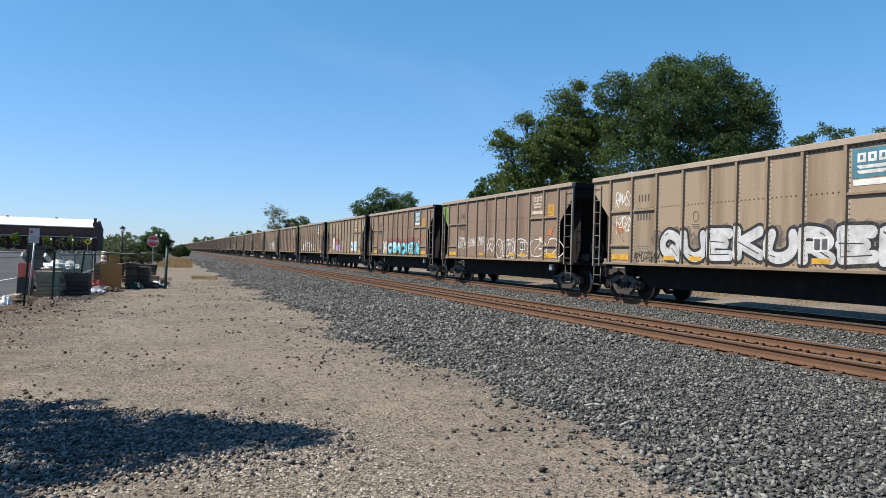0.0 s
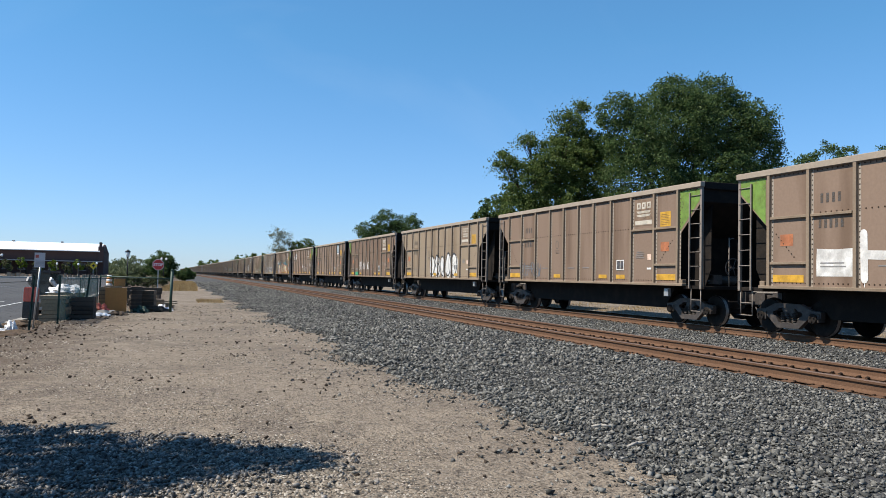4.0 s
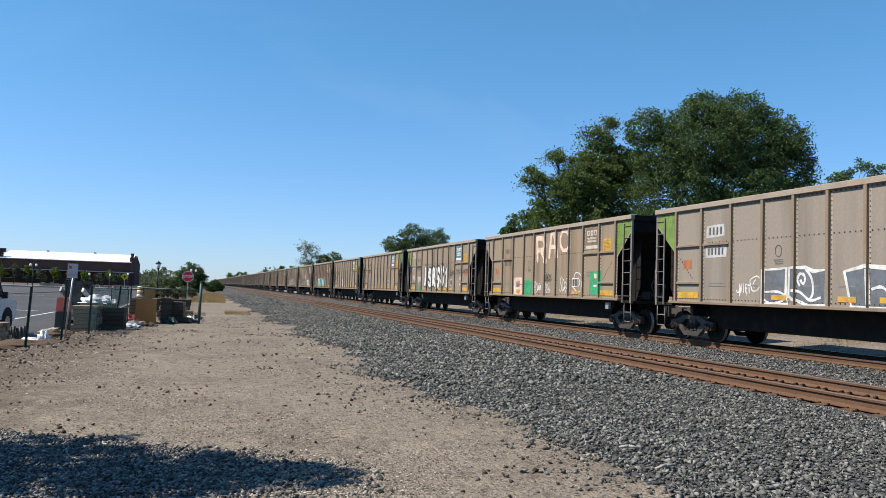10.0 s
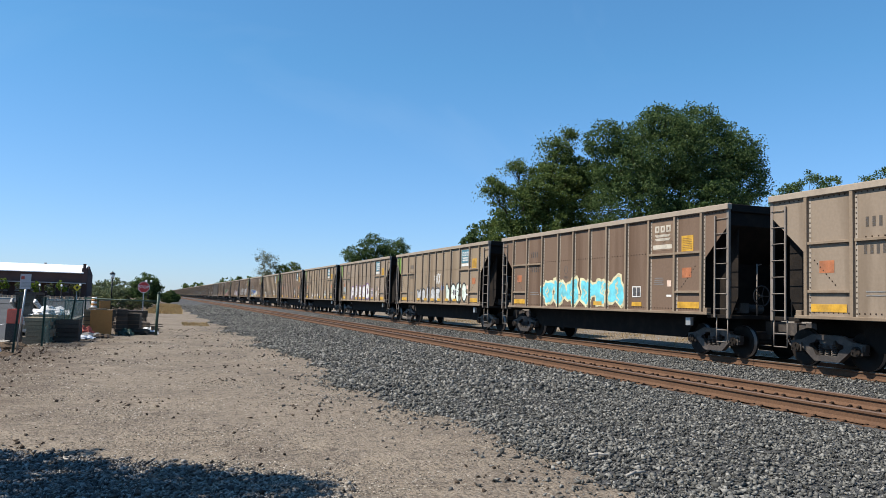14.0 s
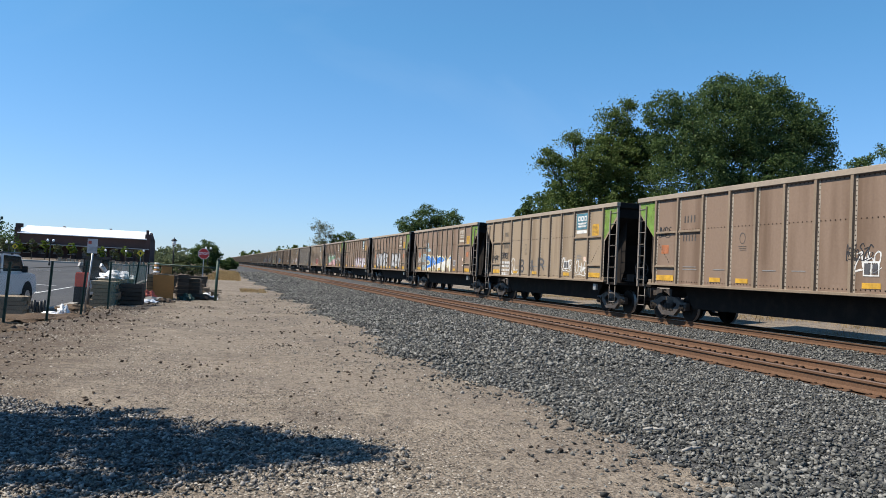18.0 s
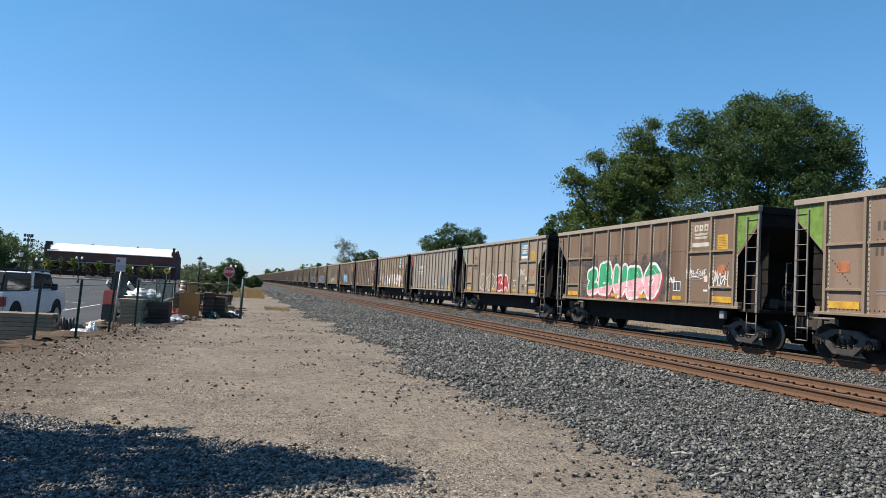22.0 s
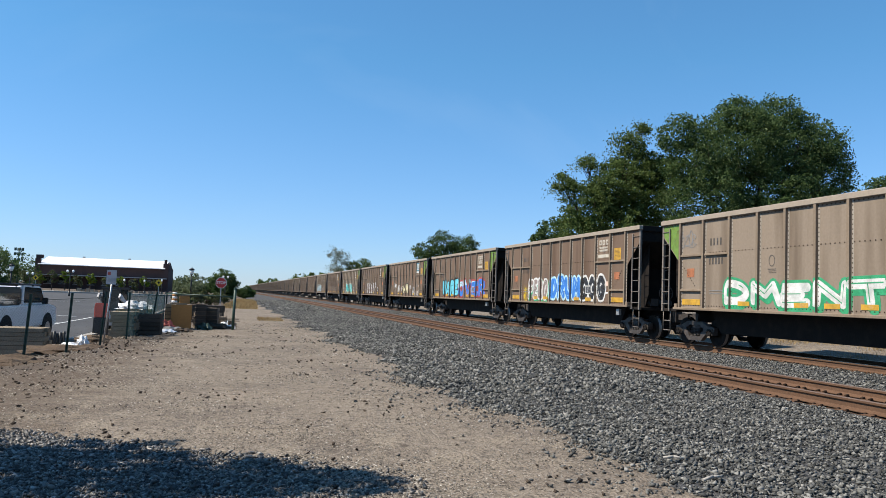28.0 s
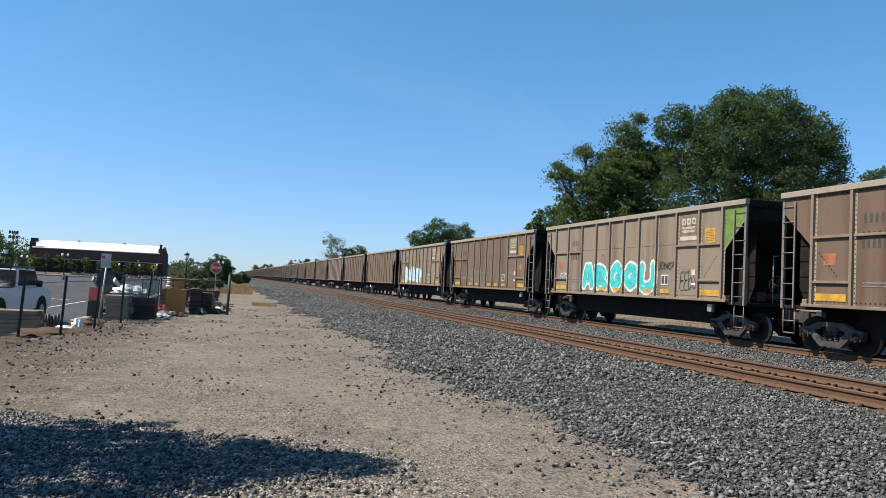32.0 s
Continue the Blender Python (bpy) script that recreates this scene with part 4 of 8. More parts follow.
CAR_MESH["post2"] = box_mesh("inner_stile", (-0.06, -0.02, -0.025, 0.025, 1.12, 3.98), M["ladder"], 0.004)
CAR_MESH["shelf"] = box_mesh("shelf_angle", (-0.075, 0, -0.60, 0.60, -0.012, 0.055), M["rib"], 0.006)
CAR_MESH["jack"] = box_mesh("jacking_box", (-0.04, 0.12, -0.09, 0.09, -0.07, 0.07), M["rib"], 0.012)
CAR_MESH["junction"] = box_mesh("junction_box", (-0.06, 0.06, -0.11, 0.11, -0.12, 0.12), M["galv"], 0.01)
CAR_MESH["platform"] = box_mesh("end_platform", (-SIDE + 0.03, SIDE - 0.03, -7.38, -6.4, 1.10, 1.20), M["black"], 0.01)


def small_car_meshes():
    K = CAR_MESH
    bm = bmesh.new()
    bm_prism(bm, [(-0.56, 1.22), (0.56, 1.22), (0.12, 0.78), (-0.12, 0.78)], 0.9, "x", -1.5)
    K["chute"] = mesh_of("chute", bm, M["chute"])
    bm = bmesh.new()
    bm_tube(bm, (0, -0.24, 0), (0, 0.24, 0), 0.012, seg=6)
    K["rung"] = mesh_of("rung", bm, M["ladder"])
    bm = bmesh.new()
    bm_tube(bm, (0, 0, 0), (0, 0, 1.45), 0.02, seg=6)
    bm_tube(bm, (0, 0, 1.4), (0.25, 0.1, 1.45), 0.014, seg=6)
    K["strut"] = mesh_of("end_strut", bm, M["ladder"])
    bm = bmesh.new()
    for y in (-0.22, 0.22):
        bm_tube(bm, (0, y, 1.12), (0, y, 0.45), 0.016, seg=6)
    for z in (0.45, 0.78):
        bm_tube(bm, (0, -0.22, z), (0, 0.22, z), 0.016, seg=6)
    K["step"] = mesh_of("sill_step", bm, M["ladder"])
    bm = bmesh.new()
    n = 16
    for i in range(n):
        a, b = 2 * math.pi * i / n, 2 * math.pi * (i + 1) / n
        bm_tube(bm, (0.28 * math.cos(a), 0, 0.28 * math.sin(a)), (0.28 * math.cos(b), 0, 0.28 * math.sin(b)), 0.018, seg=6, caps=False)
    for i in range(5):
        a = 2 * math.pi * i / 5
        bm_tube(bm, (0, 0, 0), (0.28 * math.cos(a), 0, 0.28 * math.sin(a)), 0.012, seg=5)
    bm_tube(bm, (0, -0.03, 0), (0, 0.18, 0), 0.04, seg=8)
    K["brakewheel"] = mesh_of("brake_wheel", bm, M["truckiron"])
    bm = bmesh.new()
    bm_tube(bm, (-0.3, 0, 0.12), (0.25, 0, 0.12), 0.13, seg=12)
    bm_tube(bm, (-0.9, -0.2, 0.1), (-0.35, -0.1, 0.1), 0.03, seg=6)
    bm_box(bm, -0.75, -0.45, -0.3, 0.0, 0.0, 0.28)
    K["cylinder"] = mesh_of("brake_cylinder", bm, M["truckiron"])
    bm = bmesh.new()
    bm_box(bm, -0.2, 0.2, -7.55, -7.2, 0.68, 1.05)
    bm_box(bm, -0.09, 0.09, -8.0, -7.5, 0.78, 0.98)
    bm_box(bm, -0.16, 0.16, -8.12, -7.9, 0.70, 1.03)
    last = Vector((0.3, -7.5, 0.7))
    for i in range(1, 7):
        p = Vector((0.3, -7.5 - i * 0.1, 0.7 - 0.32 * math.sin(math.pi * i / 6.5)))
        bm_tube(bm, last, p, 0.022, seg=6)
        last = p
    K["coupler"] = mesh_of("coupler", bm, M["truckiron"])


small_car_meshes()


# ---- trees ----
def crown_mesh(name, blobs, leaves, size, material, hang=0.3, clump=0.75):
    """Leaves in clumps on and inside the lobes (centre, radius) of a crown, with gaps between the clumps."""
    vol = np.array([r ** 2 for _, r in blobs])
    per = rng.multinomial(leaves, vol / vol.sum())
    pts = []
    for (c, r), n in zip(blobs, per):
        k = max(6, int(n / 45))
        d = rng.normal(size=(k, 3))
        d /= np.linalg.norm(d, axis=1, keepdims=True)
        cl = np.array(c) + d * r * (0.45 + 0.6 * rng.random((k, 1)) ** 0.6) * (1, 1, 0.9)
        w = rng.integers(0, k, n)
        g = rng.normal(size=(n, 3))
        g /= np.linalg.norm(g, axis=1, keepdims=True)
        pts.append(cl[w] + g * clump * (0.35 + 0.65 * rng.random((n, 1))) * (0.4 + 0.6 * rng.random((k, 1)))[w] * (1, 1, 0.7))
    p = np.concatenate(pts)
    n = len(p)
    s = size * rng.uniform(0.6, 1.3, (n, 1, 1))
    leaf = np.array([(-0.5, 0, 0), (0, -0.27, 0.05), (0.55, 0, -0.06), (0, 0.27, 0.05)])
    v = np.einsum("nij,kj->nki", turns(n), leaf) * s + p[:, None, :]
    return cloud_mesh(name, v.reshape(-1, 3), np.arange(4 * n).reshape(n, 4), material)


def limbs_mesh(base, blobs, r0, seg=8):
    bm = bmesh.new()
    cen = np.array([c for c, _ in blobs])
    low = Vector((base[0], base[1], base[2] - 0.3))
    fork = Vector((base[0] * 0.8 + cen[:, 0].mean() * 0.2, base[1] * 0.8 + cen[:, 1].mean() * 0.2, base[2] + 0.38 * (cen[:, 2].mean() - base[2])))
    bm_tube(bm, low, fork, r0, r0 * 0.75, seg)
    for c, r in blobs:
        c = Vector(c)
        a = fork
        steps = 4
        for i in range(1, steps + 1):
            t = i / steps
            b = fork.lerp(c, t) + Vector((0, 0, 0.25 * r * math.sin(math.pi * t)))
            bm_tube(bm, a, b, r0 * 0.5 * (1.05 - t + 0.25 / steps), r0 * 0.5 * (1.05 - t), 6)
            a = b
        for j in range(9):
            d = Vector(rng.normal(size=3)).normalized() * r * 0.95
            s = fork.lerp(c, random.uniform(0.6, 1.0))
            bm_tube(bm, s, c + d, 0.05 * r0 + 0.02, 0.008, 4)
    return mesh_of("trunk", bm, M["bark"])


def tree(name, base, blobs, leaves, size, leaf, label, r0=0.3, clump=0.75, group=""):
    t = thing(name, (0, 0, 0), label, "tree", group)
    t.location = base
    shift = Vector(base)
    bl = [(tuple(Vector(c) - shift), r) for c, r in blobs]
    part("trunk", limbs_mesh((0, 0, 0), bl, r0), M["bark"], t)
    part("crown", crown_mesh("crown", bl, leaves, size, LEAF[leaf], clump=clump), None, t)
    return t


dense = tree("walnut_tree", (31.5, 45.5, 0.2), [((30.8, 44.5, 12.4), 3.0), ((35.4, 45, 12.3), 2.9), ((28.1, 44, 10.8), 2.4), ((38.0, 45, 11.0), 2.0), ((26.6, 44.5, 12.7), 1.4), ((30.7, 44.5, 14.1), 1.5), ((34.4, 45, 14.7), 1.6), ((33.0, 43.5, 9.0), 3.0), ((27.8, 43.5, 8.2), 2.6), ((37.6, 45, 13.0), 1.8), ((31.0, 43, 6.4), 3.0), ((36.0, 44, 7.6), 2.6)],
     125000, 0.17, "dark", "tall dense dark green walnut tree behind the train", 0.45, 0.8, "trees beyond the tracks")
ragged = tree("walnut_tree", (24.2, 50.0, 0.2), [((24.2, 48, 9.5), 2.2), ((21.7, 48, 8.0), 1.9), ((25.4, 48.5, 10.9), 1.5), ((24.9, 48, 12.6), 0.95), ((22.8, 47.5, 8.9), 1.5), ((26.6, 48, 11.0), 1.3), ((27.6, 48.3, 11.3), 0.9), ((25.7, 48, 13.8), 0.45), ((21.6, 48, 11.1), 0.5), ((19.9, 48, 9.5), 0.75), ((26.1, 48, 8.3), 2.1), ((27.4, 48, 9.9), 1.3), ((20.9, 48, 6.4), 1.6), ((23.8, 47.5, 6.2), 2.3)],
     62000, 0.17, "mid", "ragged walnut tree with bare twigs poking out", 0.32, 0.6, "trees beyond the tracks")
def fronds(name, spots, count, long, size, material):
    """Long drooping compound leaves that stand out from the crown, each a rib with its row of leaflets."""
    pts, m = [], 26
    for (c, r), k in zip(spots, rng.multinomial(count, np.ones(len(spots)) / len(spots))):
        for _ in range(k):
            d = rng.normal(size=3) * (1.2, 0.6, 0.8) + (-0.35, 0, 0.25)
            d /= np.linalg.norm(d)
            s = np.linspace(0, 1, m)[:, None]
            l = long * rng.uniform(0.6, 1.3)
            rib = np.array(c) + d * r * 0.75 + d * l * s + np.array((0, 0, -0.55)) * l * s ** 2
            pts.append(rib + rng.normal(size=(m, 3)) * (0.10 + 0.13 * np.sin(math.pi * s)))
    p = np.concatenate(pts)
    n = len(p)
    leaf = np.array([(-0.5, 0, 0), (0, -0.24, 0.05), (0.55, 0, -0.06), (0, 0.24, 0.05)])
    v = np.einsum("nij,kj->nki", turns(n), leaf) * size * rng.uniform(0.7, 1.3, (n, 1, 1)) + p[:, None, :]
    return cloud_mesh(name, v.reshape(-1, 3), np.arange(4 * n).reshape(n, 4), material)


def add_fronds(t, spots, count, long, size, leaf):
    at = Vector(t.location)
    part("fronds", fronds("fronds", [(tuple(Vector(c) - at), r) for c, r in spots], count, long, size, LEAF[leaf]), None, t, "drooping sprays of leaflets")


add_fronds(ragged, [((25.2, 48.5, 11.4), 1.2), ((24.4, 48, 12.7), 0.7), ((25.6, 48, 13.6), 0.3), ((21.6, 48, 11.0), 0.3), ((19.9, 48, 9.5), 0.4), ((23.0, 48, 10.2), 1.2)], 110, 0.8, 0.16, "mid")
add_fronds(dense, [((30.8, 44.5, 12.6), 3.0), ((35.4, 45, 12.6), 2.9), ((28.1, 44, 11.0), 2.4), ((30.7, 44.5, 14.2), 1.5), ((34.4, 45, 14.7), 1.6), ((37.9, 45, 12.0), 2.0)], 130, 0.45, 0.17, "dark")
tree("oak_tree", (24.0, 61, 0.2), [((24.1, 60, 7.4), 1.2), ((23.1, 60, 6.4), 1.1), ((24.6, 60, 5.4), 1.4)], 5000, 0.24, "dark", "low dark oak beyond the train", 0.2, 0.6, "trees beyond the tracks")
tree("oak_tree", (58.5, 61, 0.2), [((59, 60, 14.0), 1.9), ((61.9, 60, 14.8), 1.1), ((55.9, 60, 12.6), 1.7), ((58.4, 60, 11.3), 2.6)], 6000, 0.26, "dark", "tall oak seen over the car roofs", 0.35, 0.8, "trees beyond the tracks")
tree("oak_tree", (69.5, 61, 0.2), [((69.2, 60, 16.0), 1.2), ((67.2, 60, 14.4), 1.6), ((71.5, 60, 14.6), 1.8)], 4500, 0.26, "dark", "thin-topped oak seen over the car roofs", 0.3, 0.8, "trees beyond the tracks")
tree("ash_tree", (45.5, 33, 0.2), [((43.4, 32, 13.7), 2.2), ((41.4, 32, 11.7), 1.9), ((46.8, 32, 15.4), 1.9), ((45.8, 32, 12.0), 2.4), ((49.9, 32, 14.7), 2.1), ((43.5, 32, 9.3), 2.4), ((47.5, 32, 9.4), 2.4)], 30000, 0.23, "mid", "open-crowned ash tree with dark branches showing", 0.4, 0.75, "trees beyond the tracks")
tree("lime_tree", (50.5, 30, 0.2), [((48.2, 30, 14.0), 1.7), ((48.8, 30, 12.0), 1.9), ((51.0, 30, 14.9), 2.6), ((50.6, 30, 10.0), 2.3)], 14000, 0.25, "lime", "bright yellow-green tree beside the ash", 0.3, 0.7, "trees beyond the tracks")
tree("oak_tree", (27.5, 111, 0.2), [((27.0, 110, 9.6), 2.0), ((30.3, 110, 9.2), 1.9), ((23.9, 110, 8.0), 1.7), ((28.7, 110, 7.4), 2.6), ((25.5, 110, 6.6), 2.2)], 26000, 0.22, "dark", "rounded dark oak farther down the line", 0.4, 0.8, "trees beyond the tracks")
tree("gum_tree", (22.0, 201, 0.2), [((19.8, 200, 12.0), 1.7), ((22.2, 200, 11.0), 2.0), ((22.0, 200, 8.6), 2.6), ((20.6, 200, 7.2), 2.2)], 5200, 0.26, "grey", "thin grey-green gum tree with a see-through crown", 0.3, 1.5, "trees beyond the tracks")
tree("oak_tree", (27.0, 201, 0.2), [((27.8, 200, 9.4), 1.8), ((25.2, 200, 8.6), 1.9), ((29.6, 200, 7.6), 1.9)], 10000, 0.26, "mid", "small round oak far down the line", 0.3, 0.8, "trees beyond the tracks")


def far_wood(name, spots, leaf, label, size, r, per):
    blobs = []
    for x, y, h in spots:
        for _ in range(14):
            blobs.append(((x + random.uniform(-1, 1) * r, y + random.uniform(-1, 1) * r, (h - 0.5 * r) * random.uniform(0.15, 1.0)), r * random.uniform(0.5, 0.8)))
    me = crown_mesh(name, blobs, per * len(spots), size, LEAF[leaf], clump=0.5 * r)
    return tagged(new(name, me), label, "trees", kind="stuff")


far_wood("far_trees", [(25 + 2 * i, 330 + 8 * i, 10.5 + 1.5 * math.sin(2.3 * i)) for i in range(4)] + [(18, 335, 9.0), (21.5, 345, 10.5)], "mid", "far band of trees beside the line", 0.5, 2.6, 5500)
far_wood("far_trees", [(9 + 5.2 * i, 600 + 6 * i, 10.5 + 1.2 * math.sin(1.7 * i)) for i in range(6)], "mid", "hazy tree line where the tracks vanish", 1.0, 4.4, 4000)
far_wood("far_trees", [(-38 + 4.4 * i, 165 + (i % 3) * 5, 3.2 + 0.6 * math.sin(2.1 * i)) for i in range(8)], "hazy", "belt of trees beyond the long building", 0.3, 1.9, 6000)
far_wood("far_trees", [(-82 + 4.2 * i, 134 + (i % 3) * 4, 8.2 + 1.3 * math.sin(2.3 * i)) for i in range(11)], "dark", "dark belt of trees behind the street", 0.4, 3.2, 5000)
far_wood("far_trees", [(-150 + 9 * i, 320 + 10 * (i % 2), 6.6 + 1.2 * math.sin(1.9 * i)) for i in range(15)], "hazy", "distant green tree line", 0.7, 3.6, 4200)
far_wood("far_trees", [(60 + 11 * i, 240 - 6 * i, 11 + 2 * math.sin(2.9 * i)) for i in range(14)], "mid", "tree belt far beyond the tracks", 1.1, 5.0, 2600)
tree("round_tree", (-3.4, 101, 0.4), [((-3.5, 100, 2.75), 1.45), ((-2.9, 100, 2.1), 1.25), ((-4.5, 100, 2.1), 1.25), ((-3.5, 99.5, 1.5), 1.4)], 20000, 0.18, "dark", "round clipped tree beside the line", 0.2, 0.5, "trees along the lot")
tree("small_tree", (-6.4, 101, 0.4), [((-5.9, 100, 1.5), 0.9), ((-7.0, 100, 1.7), 0.9), ((-6.4, 100, 1.0), 0.9)], 9000, 0.16, "hazy", "small olive-green tree beside the lot", 0.14, 0.4, "trees along the lot")
tree("street_tree", (-36.0, 116, 0.7), [((-36.9, 115, 5.3), 2.6), ((-34.0, 115, 4.5), 2.2), ((-38.4, 115, 6.8), 2.2), ((-36.0, 115, 3.0), 2.4), ((-39.5, 115, 4.4), 2.4)], 26000, 0.18, "dark", "broad street tree at the edge of the lot", 0.3, 0.7, "trees along the lot")
for i in range(11):
    x = -29.3 + 1.65 * i + random.uniform(-0.3, 0.3)
    h = 2.5 + random.uniform(-0.3, 0.4)
    tree("small_tree", (x, 112, 0.78), [((x, 112, h), 0.55), ((x + 0.3, 112, h - 0.6), 0.5)], 1500, 0.15, "lime" if i % 2 else "olive", "young tree in front of the long building", 0.06, 0.25, "young trees by the building")
tree("shrub", (-1.2, 158, 0.0), [((-2.3, 158, 1.25), 0.9), ((-0.2, 158, 1.1), 0.85), ((-1.2, 158, 1.9), 0.75), ((-1.2, 158, 0.8), 1.2)], 14000, 0.19, "dark", "dense dark shrub beside the ballast", 0.12, 0.42)
# an unseen tree added out of view, its crown shaped to shade the gravel
shade = tree("shade_tree", (-9.26, 8.50, 0.0), [((-5.20, 7.67, 5.2), 1.1), ((-5.35, 6.53, 5.2), 0.66), ((-6.55, 6.72, 5.2), 1.0), ((-4.40, 7.58, 5.2), 0.66), ((-3.85, 7.28, 5.2), 0.62), ((-3.2, 7.12, 5.2), 0.5), ((-6.05, 8.02, 5.2), 1.35), ((-7.45, 8.02, 5.2), 1.6), ((-9.25, 8.82, 5.2), 1.9)], 21000, 0.15, "dark", "leafy tree out of view, added to shade the gravel", 0.2, 0.24)
part("thin_twigs", crown_mesh("thin_twigs", [(tuple(Vector(c) - Vector(shade.location)), r) for c, r in [((-4.69, 7.27, 5.2), 0.5), ((-4.57, 6.47, 5.2), 0.42), ((-4.29, 7.02, 5.2), 0.5), ((-3.94, 7.37, 5.2), 0.36), ((-4.04, 6.82, 5.2), 0.35), ((-3.69, 7.17, 5.2), 0.3), ((-3.09, 6.72, 5.2), 0.1)]], 3000, 0.125, LEAF["dark"], clump=0.2), None, shade, "thin leafy ends of a limb")


# ---- the lot beyond the fence ----
lx = spaced([(-140, -6.1, 60)])
ly = spaced([(25, 100, 90)])
tagged(sheet("parking_lot", lx, ly, lambda x, y: ground_z(np.minimum(x, -6.7), np.maximum(y, 24)) + 0.03, M["asphalt"]), "worn dark asphalt lot with faded white lines", "asphalt", kind="structure")


def lot_z(y):
    return float(ground_z(-30, max(y, 24))) + 0.03


def strip(name, a, b, w, material, up, label, category, h=0.0):
    """A painted line or kerb along the lot from a to b."""
    bm = bmesh.new()
    d = Vector((b[0] - a[0], b[1] - a[1], 0)).normalized()
    s = Vector((-d.y, d.x, 0)) * w / 2
    n = 12
    rows = []
    for i in range(n + 1):
        p = Vector((a[0] + (b[0] - a[0]) * i / n, a[1] + (b[1] - a[1]) * i / n, 0))
        z = lot_z(p.y) + up
        rows.append([bm.verts.new((p.x + s.x, p.y + s.y, z)), bm.verts.new((p.x - s.x, p.y - s.y, z)), bm.verts.new((p.x - s.x, p.y - s.y, z - 0.004 - h)), bm.verts.new((p.x + s.x, p.y + s.y, z - 0.004 - h))])
    for r, q in zip(rows, rows[1:]):
        for i in range(4):
            bm.faces.new((r[i], r[(i + 1) % 4], q[(i + 1) % 4], q[i]))
    bm.faces.new(rows[0])
    bm.faces.new(rows[-1][::-1])
    return tagged(new(name, mesh_of(name, bm, material)), label, category, kind="structure")


strip("lot_line", (-40, 44), (-9.0, 40.5), 0.14, M["line"], 0.006, "faded white line on the asphalt", "road marking")
strip("lot_line", (-34, 62), (-9.5, 46.5), 0.14, M["line"], 0.006, "faded white line on the asphalt", "road marking")
strip("lot_line", (-50, 70), (-14, 70), 0.14, M["line"], 0.006, "faded white line on the asphalt", "road marking")
strip("lot_line", (-9.4, 31), (-8.6, 46), 0.12, M["line"], 0.006, "faded white edge line on the asphalt", "road marking")
strip("kerb", (-60, 99.5), (-8, 99.5), 3.4, M["concrete"], 0.14, "pale concrete kerb and pavement", "kerb", 0.2)
strip("kerb", (-6.05, 29), (-6.05, 99), 0.3, M["concrete"], 0.05, "pale concrete kerb along the lot", "kerb", 0.3)


# ---- fence ----
def fence():
    t = thing("wire_fence", (0, 0, 0), "leaning dark green posts with chain-link wire", "fence")
    posts = [(-5.75, 11.6, 0.0), (-5.42, 13.8, 0.02), (-5.08, 16.04, 0.0), (-4.75, 18.31, 0.05), (-4.35, 20.39, 0.04), (-4.01, 22.73, 0.06), (-3.72, 25.31, 0.02), (-3.57, 29.97, 0.10), (-3.47, 33.6, 0.01)]
    for x, y, lean in posts:
        bm = bmesh.new()
        z = float(ground_z(x, y))
        bm_box(bm, x - 0.03, x + 0.03, y - 0.006, y + 0.006, z - 0.2, z + 1.45)
        bm_box(bm, x - 0.006, x + 0.006, y - 0.006, y + 0.045, z - 0.2, z + 1.45)
        for v in bm.verts:
            v.co.x += lean * (v.co.z - z)
        part("post", bm, M["green_post"], t)
    z = float(ground_z(-0.75, 32.6))
    bm = bmesh.new()
    bm_tube(bm, (-0.75, 32.6, z - 0.2), (-0.72, 32.6, 1.66), 0.055, seg=12)
    bm_tube(bm, (-0.72, 32.6, 1.66), (-0.72, 32.6, 1.72), 0.07, 0.02, 12)
    part("end_post", bm, M["green_post"], t)
    bm = bmesh.new()
    bm_tube(bm, (-3.47, 33.6, 1.38), (-0.75, 32.6, 1.34), 0.022, seg=8)
    part("top_rail", bm, M["green_post"], t)
    v, f = [], []

    def wire(a, b, r):
        a, b = np.array(a), np.array(b)
        i = len(v)
        v.extend([a + (0, 0, r), a - (0, 0, r), b - (0, 0, r), b + (0, 0, r)])
        f.append((i, i + 1, i + 2, i + 3))
        v.extend([a + (0, r, 0), a - (0, r, 0), b - (0, r, 0), b + (0, r, 0)])
        f.append((i + 4, i + 5, i + 6, i + 7))

    line = [(x, y) for x, y, _ in posts] + [(-0.75, 32.6)]
    h, step = 1.25, 0.07
    for (xa, ya), (xb, yb) in zip(line, line[1:]):
        n = int(math.hypot(xb - xa, yb - ya) / step)
        p = lambda s, zz: (xa + (xb - xa) * s, ya + (yb - ya) * s, float(ground_z(xa + (xb - xa) * s, ya + (yb - ya) * s)) + 0.05 + zz)
        k = h / step / n
        for i in range(-int(h / step), n):
            s0, s1 = i / n, i / n + k
            a0, a1 = max(s0, 0), min(s1, 1)
            if a1 > a0:
                wire(p(a0, h * (a0 - s0) / k), p(a1, h * (a1 - s0) / k), 0.0019)
                wire(p(a0, h - h * (a0 - s0) / k), p(a1, h - h * (a1 - s0) / k), 0.0019)
        wire(p(0, h), p(1, h), 0.006)
    ob = part("chain_link", cloud_mesh("chain_link", v, f, M["wire"]), None, t)
    tagged(ob, "dark green chain-link wire", kind="stuff")


fence()


def sign_plate(t, outline, y, z, w, h, front, back=None):
    bm = bmesh.new()
    bm_prism(bm, [(a * w, z + b * h) for a, b in outline], 0.006, "y", y)
    return part("sign_face", bm, [front], t)


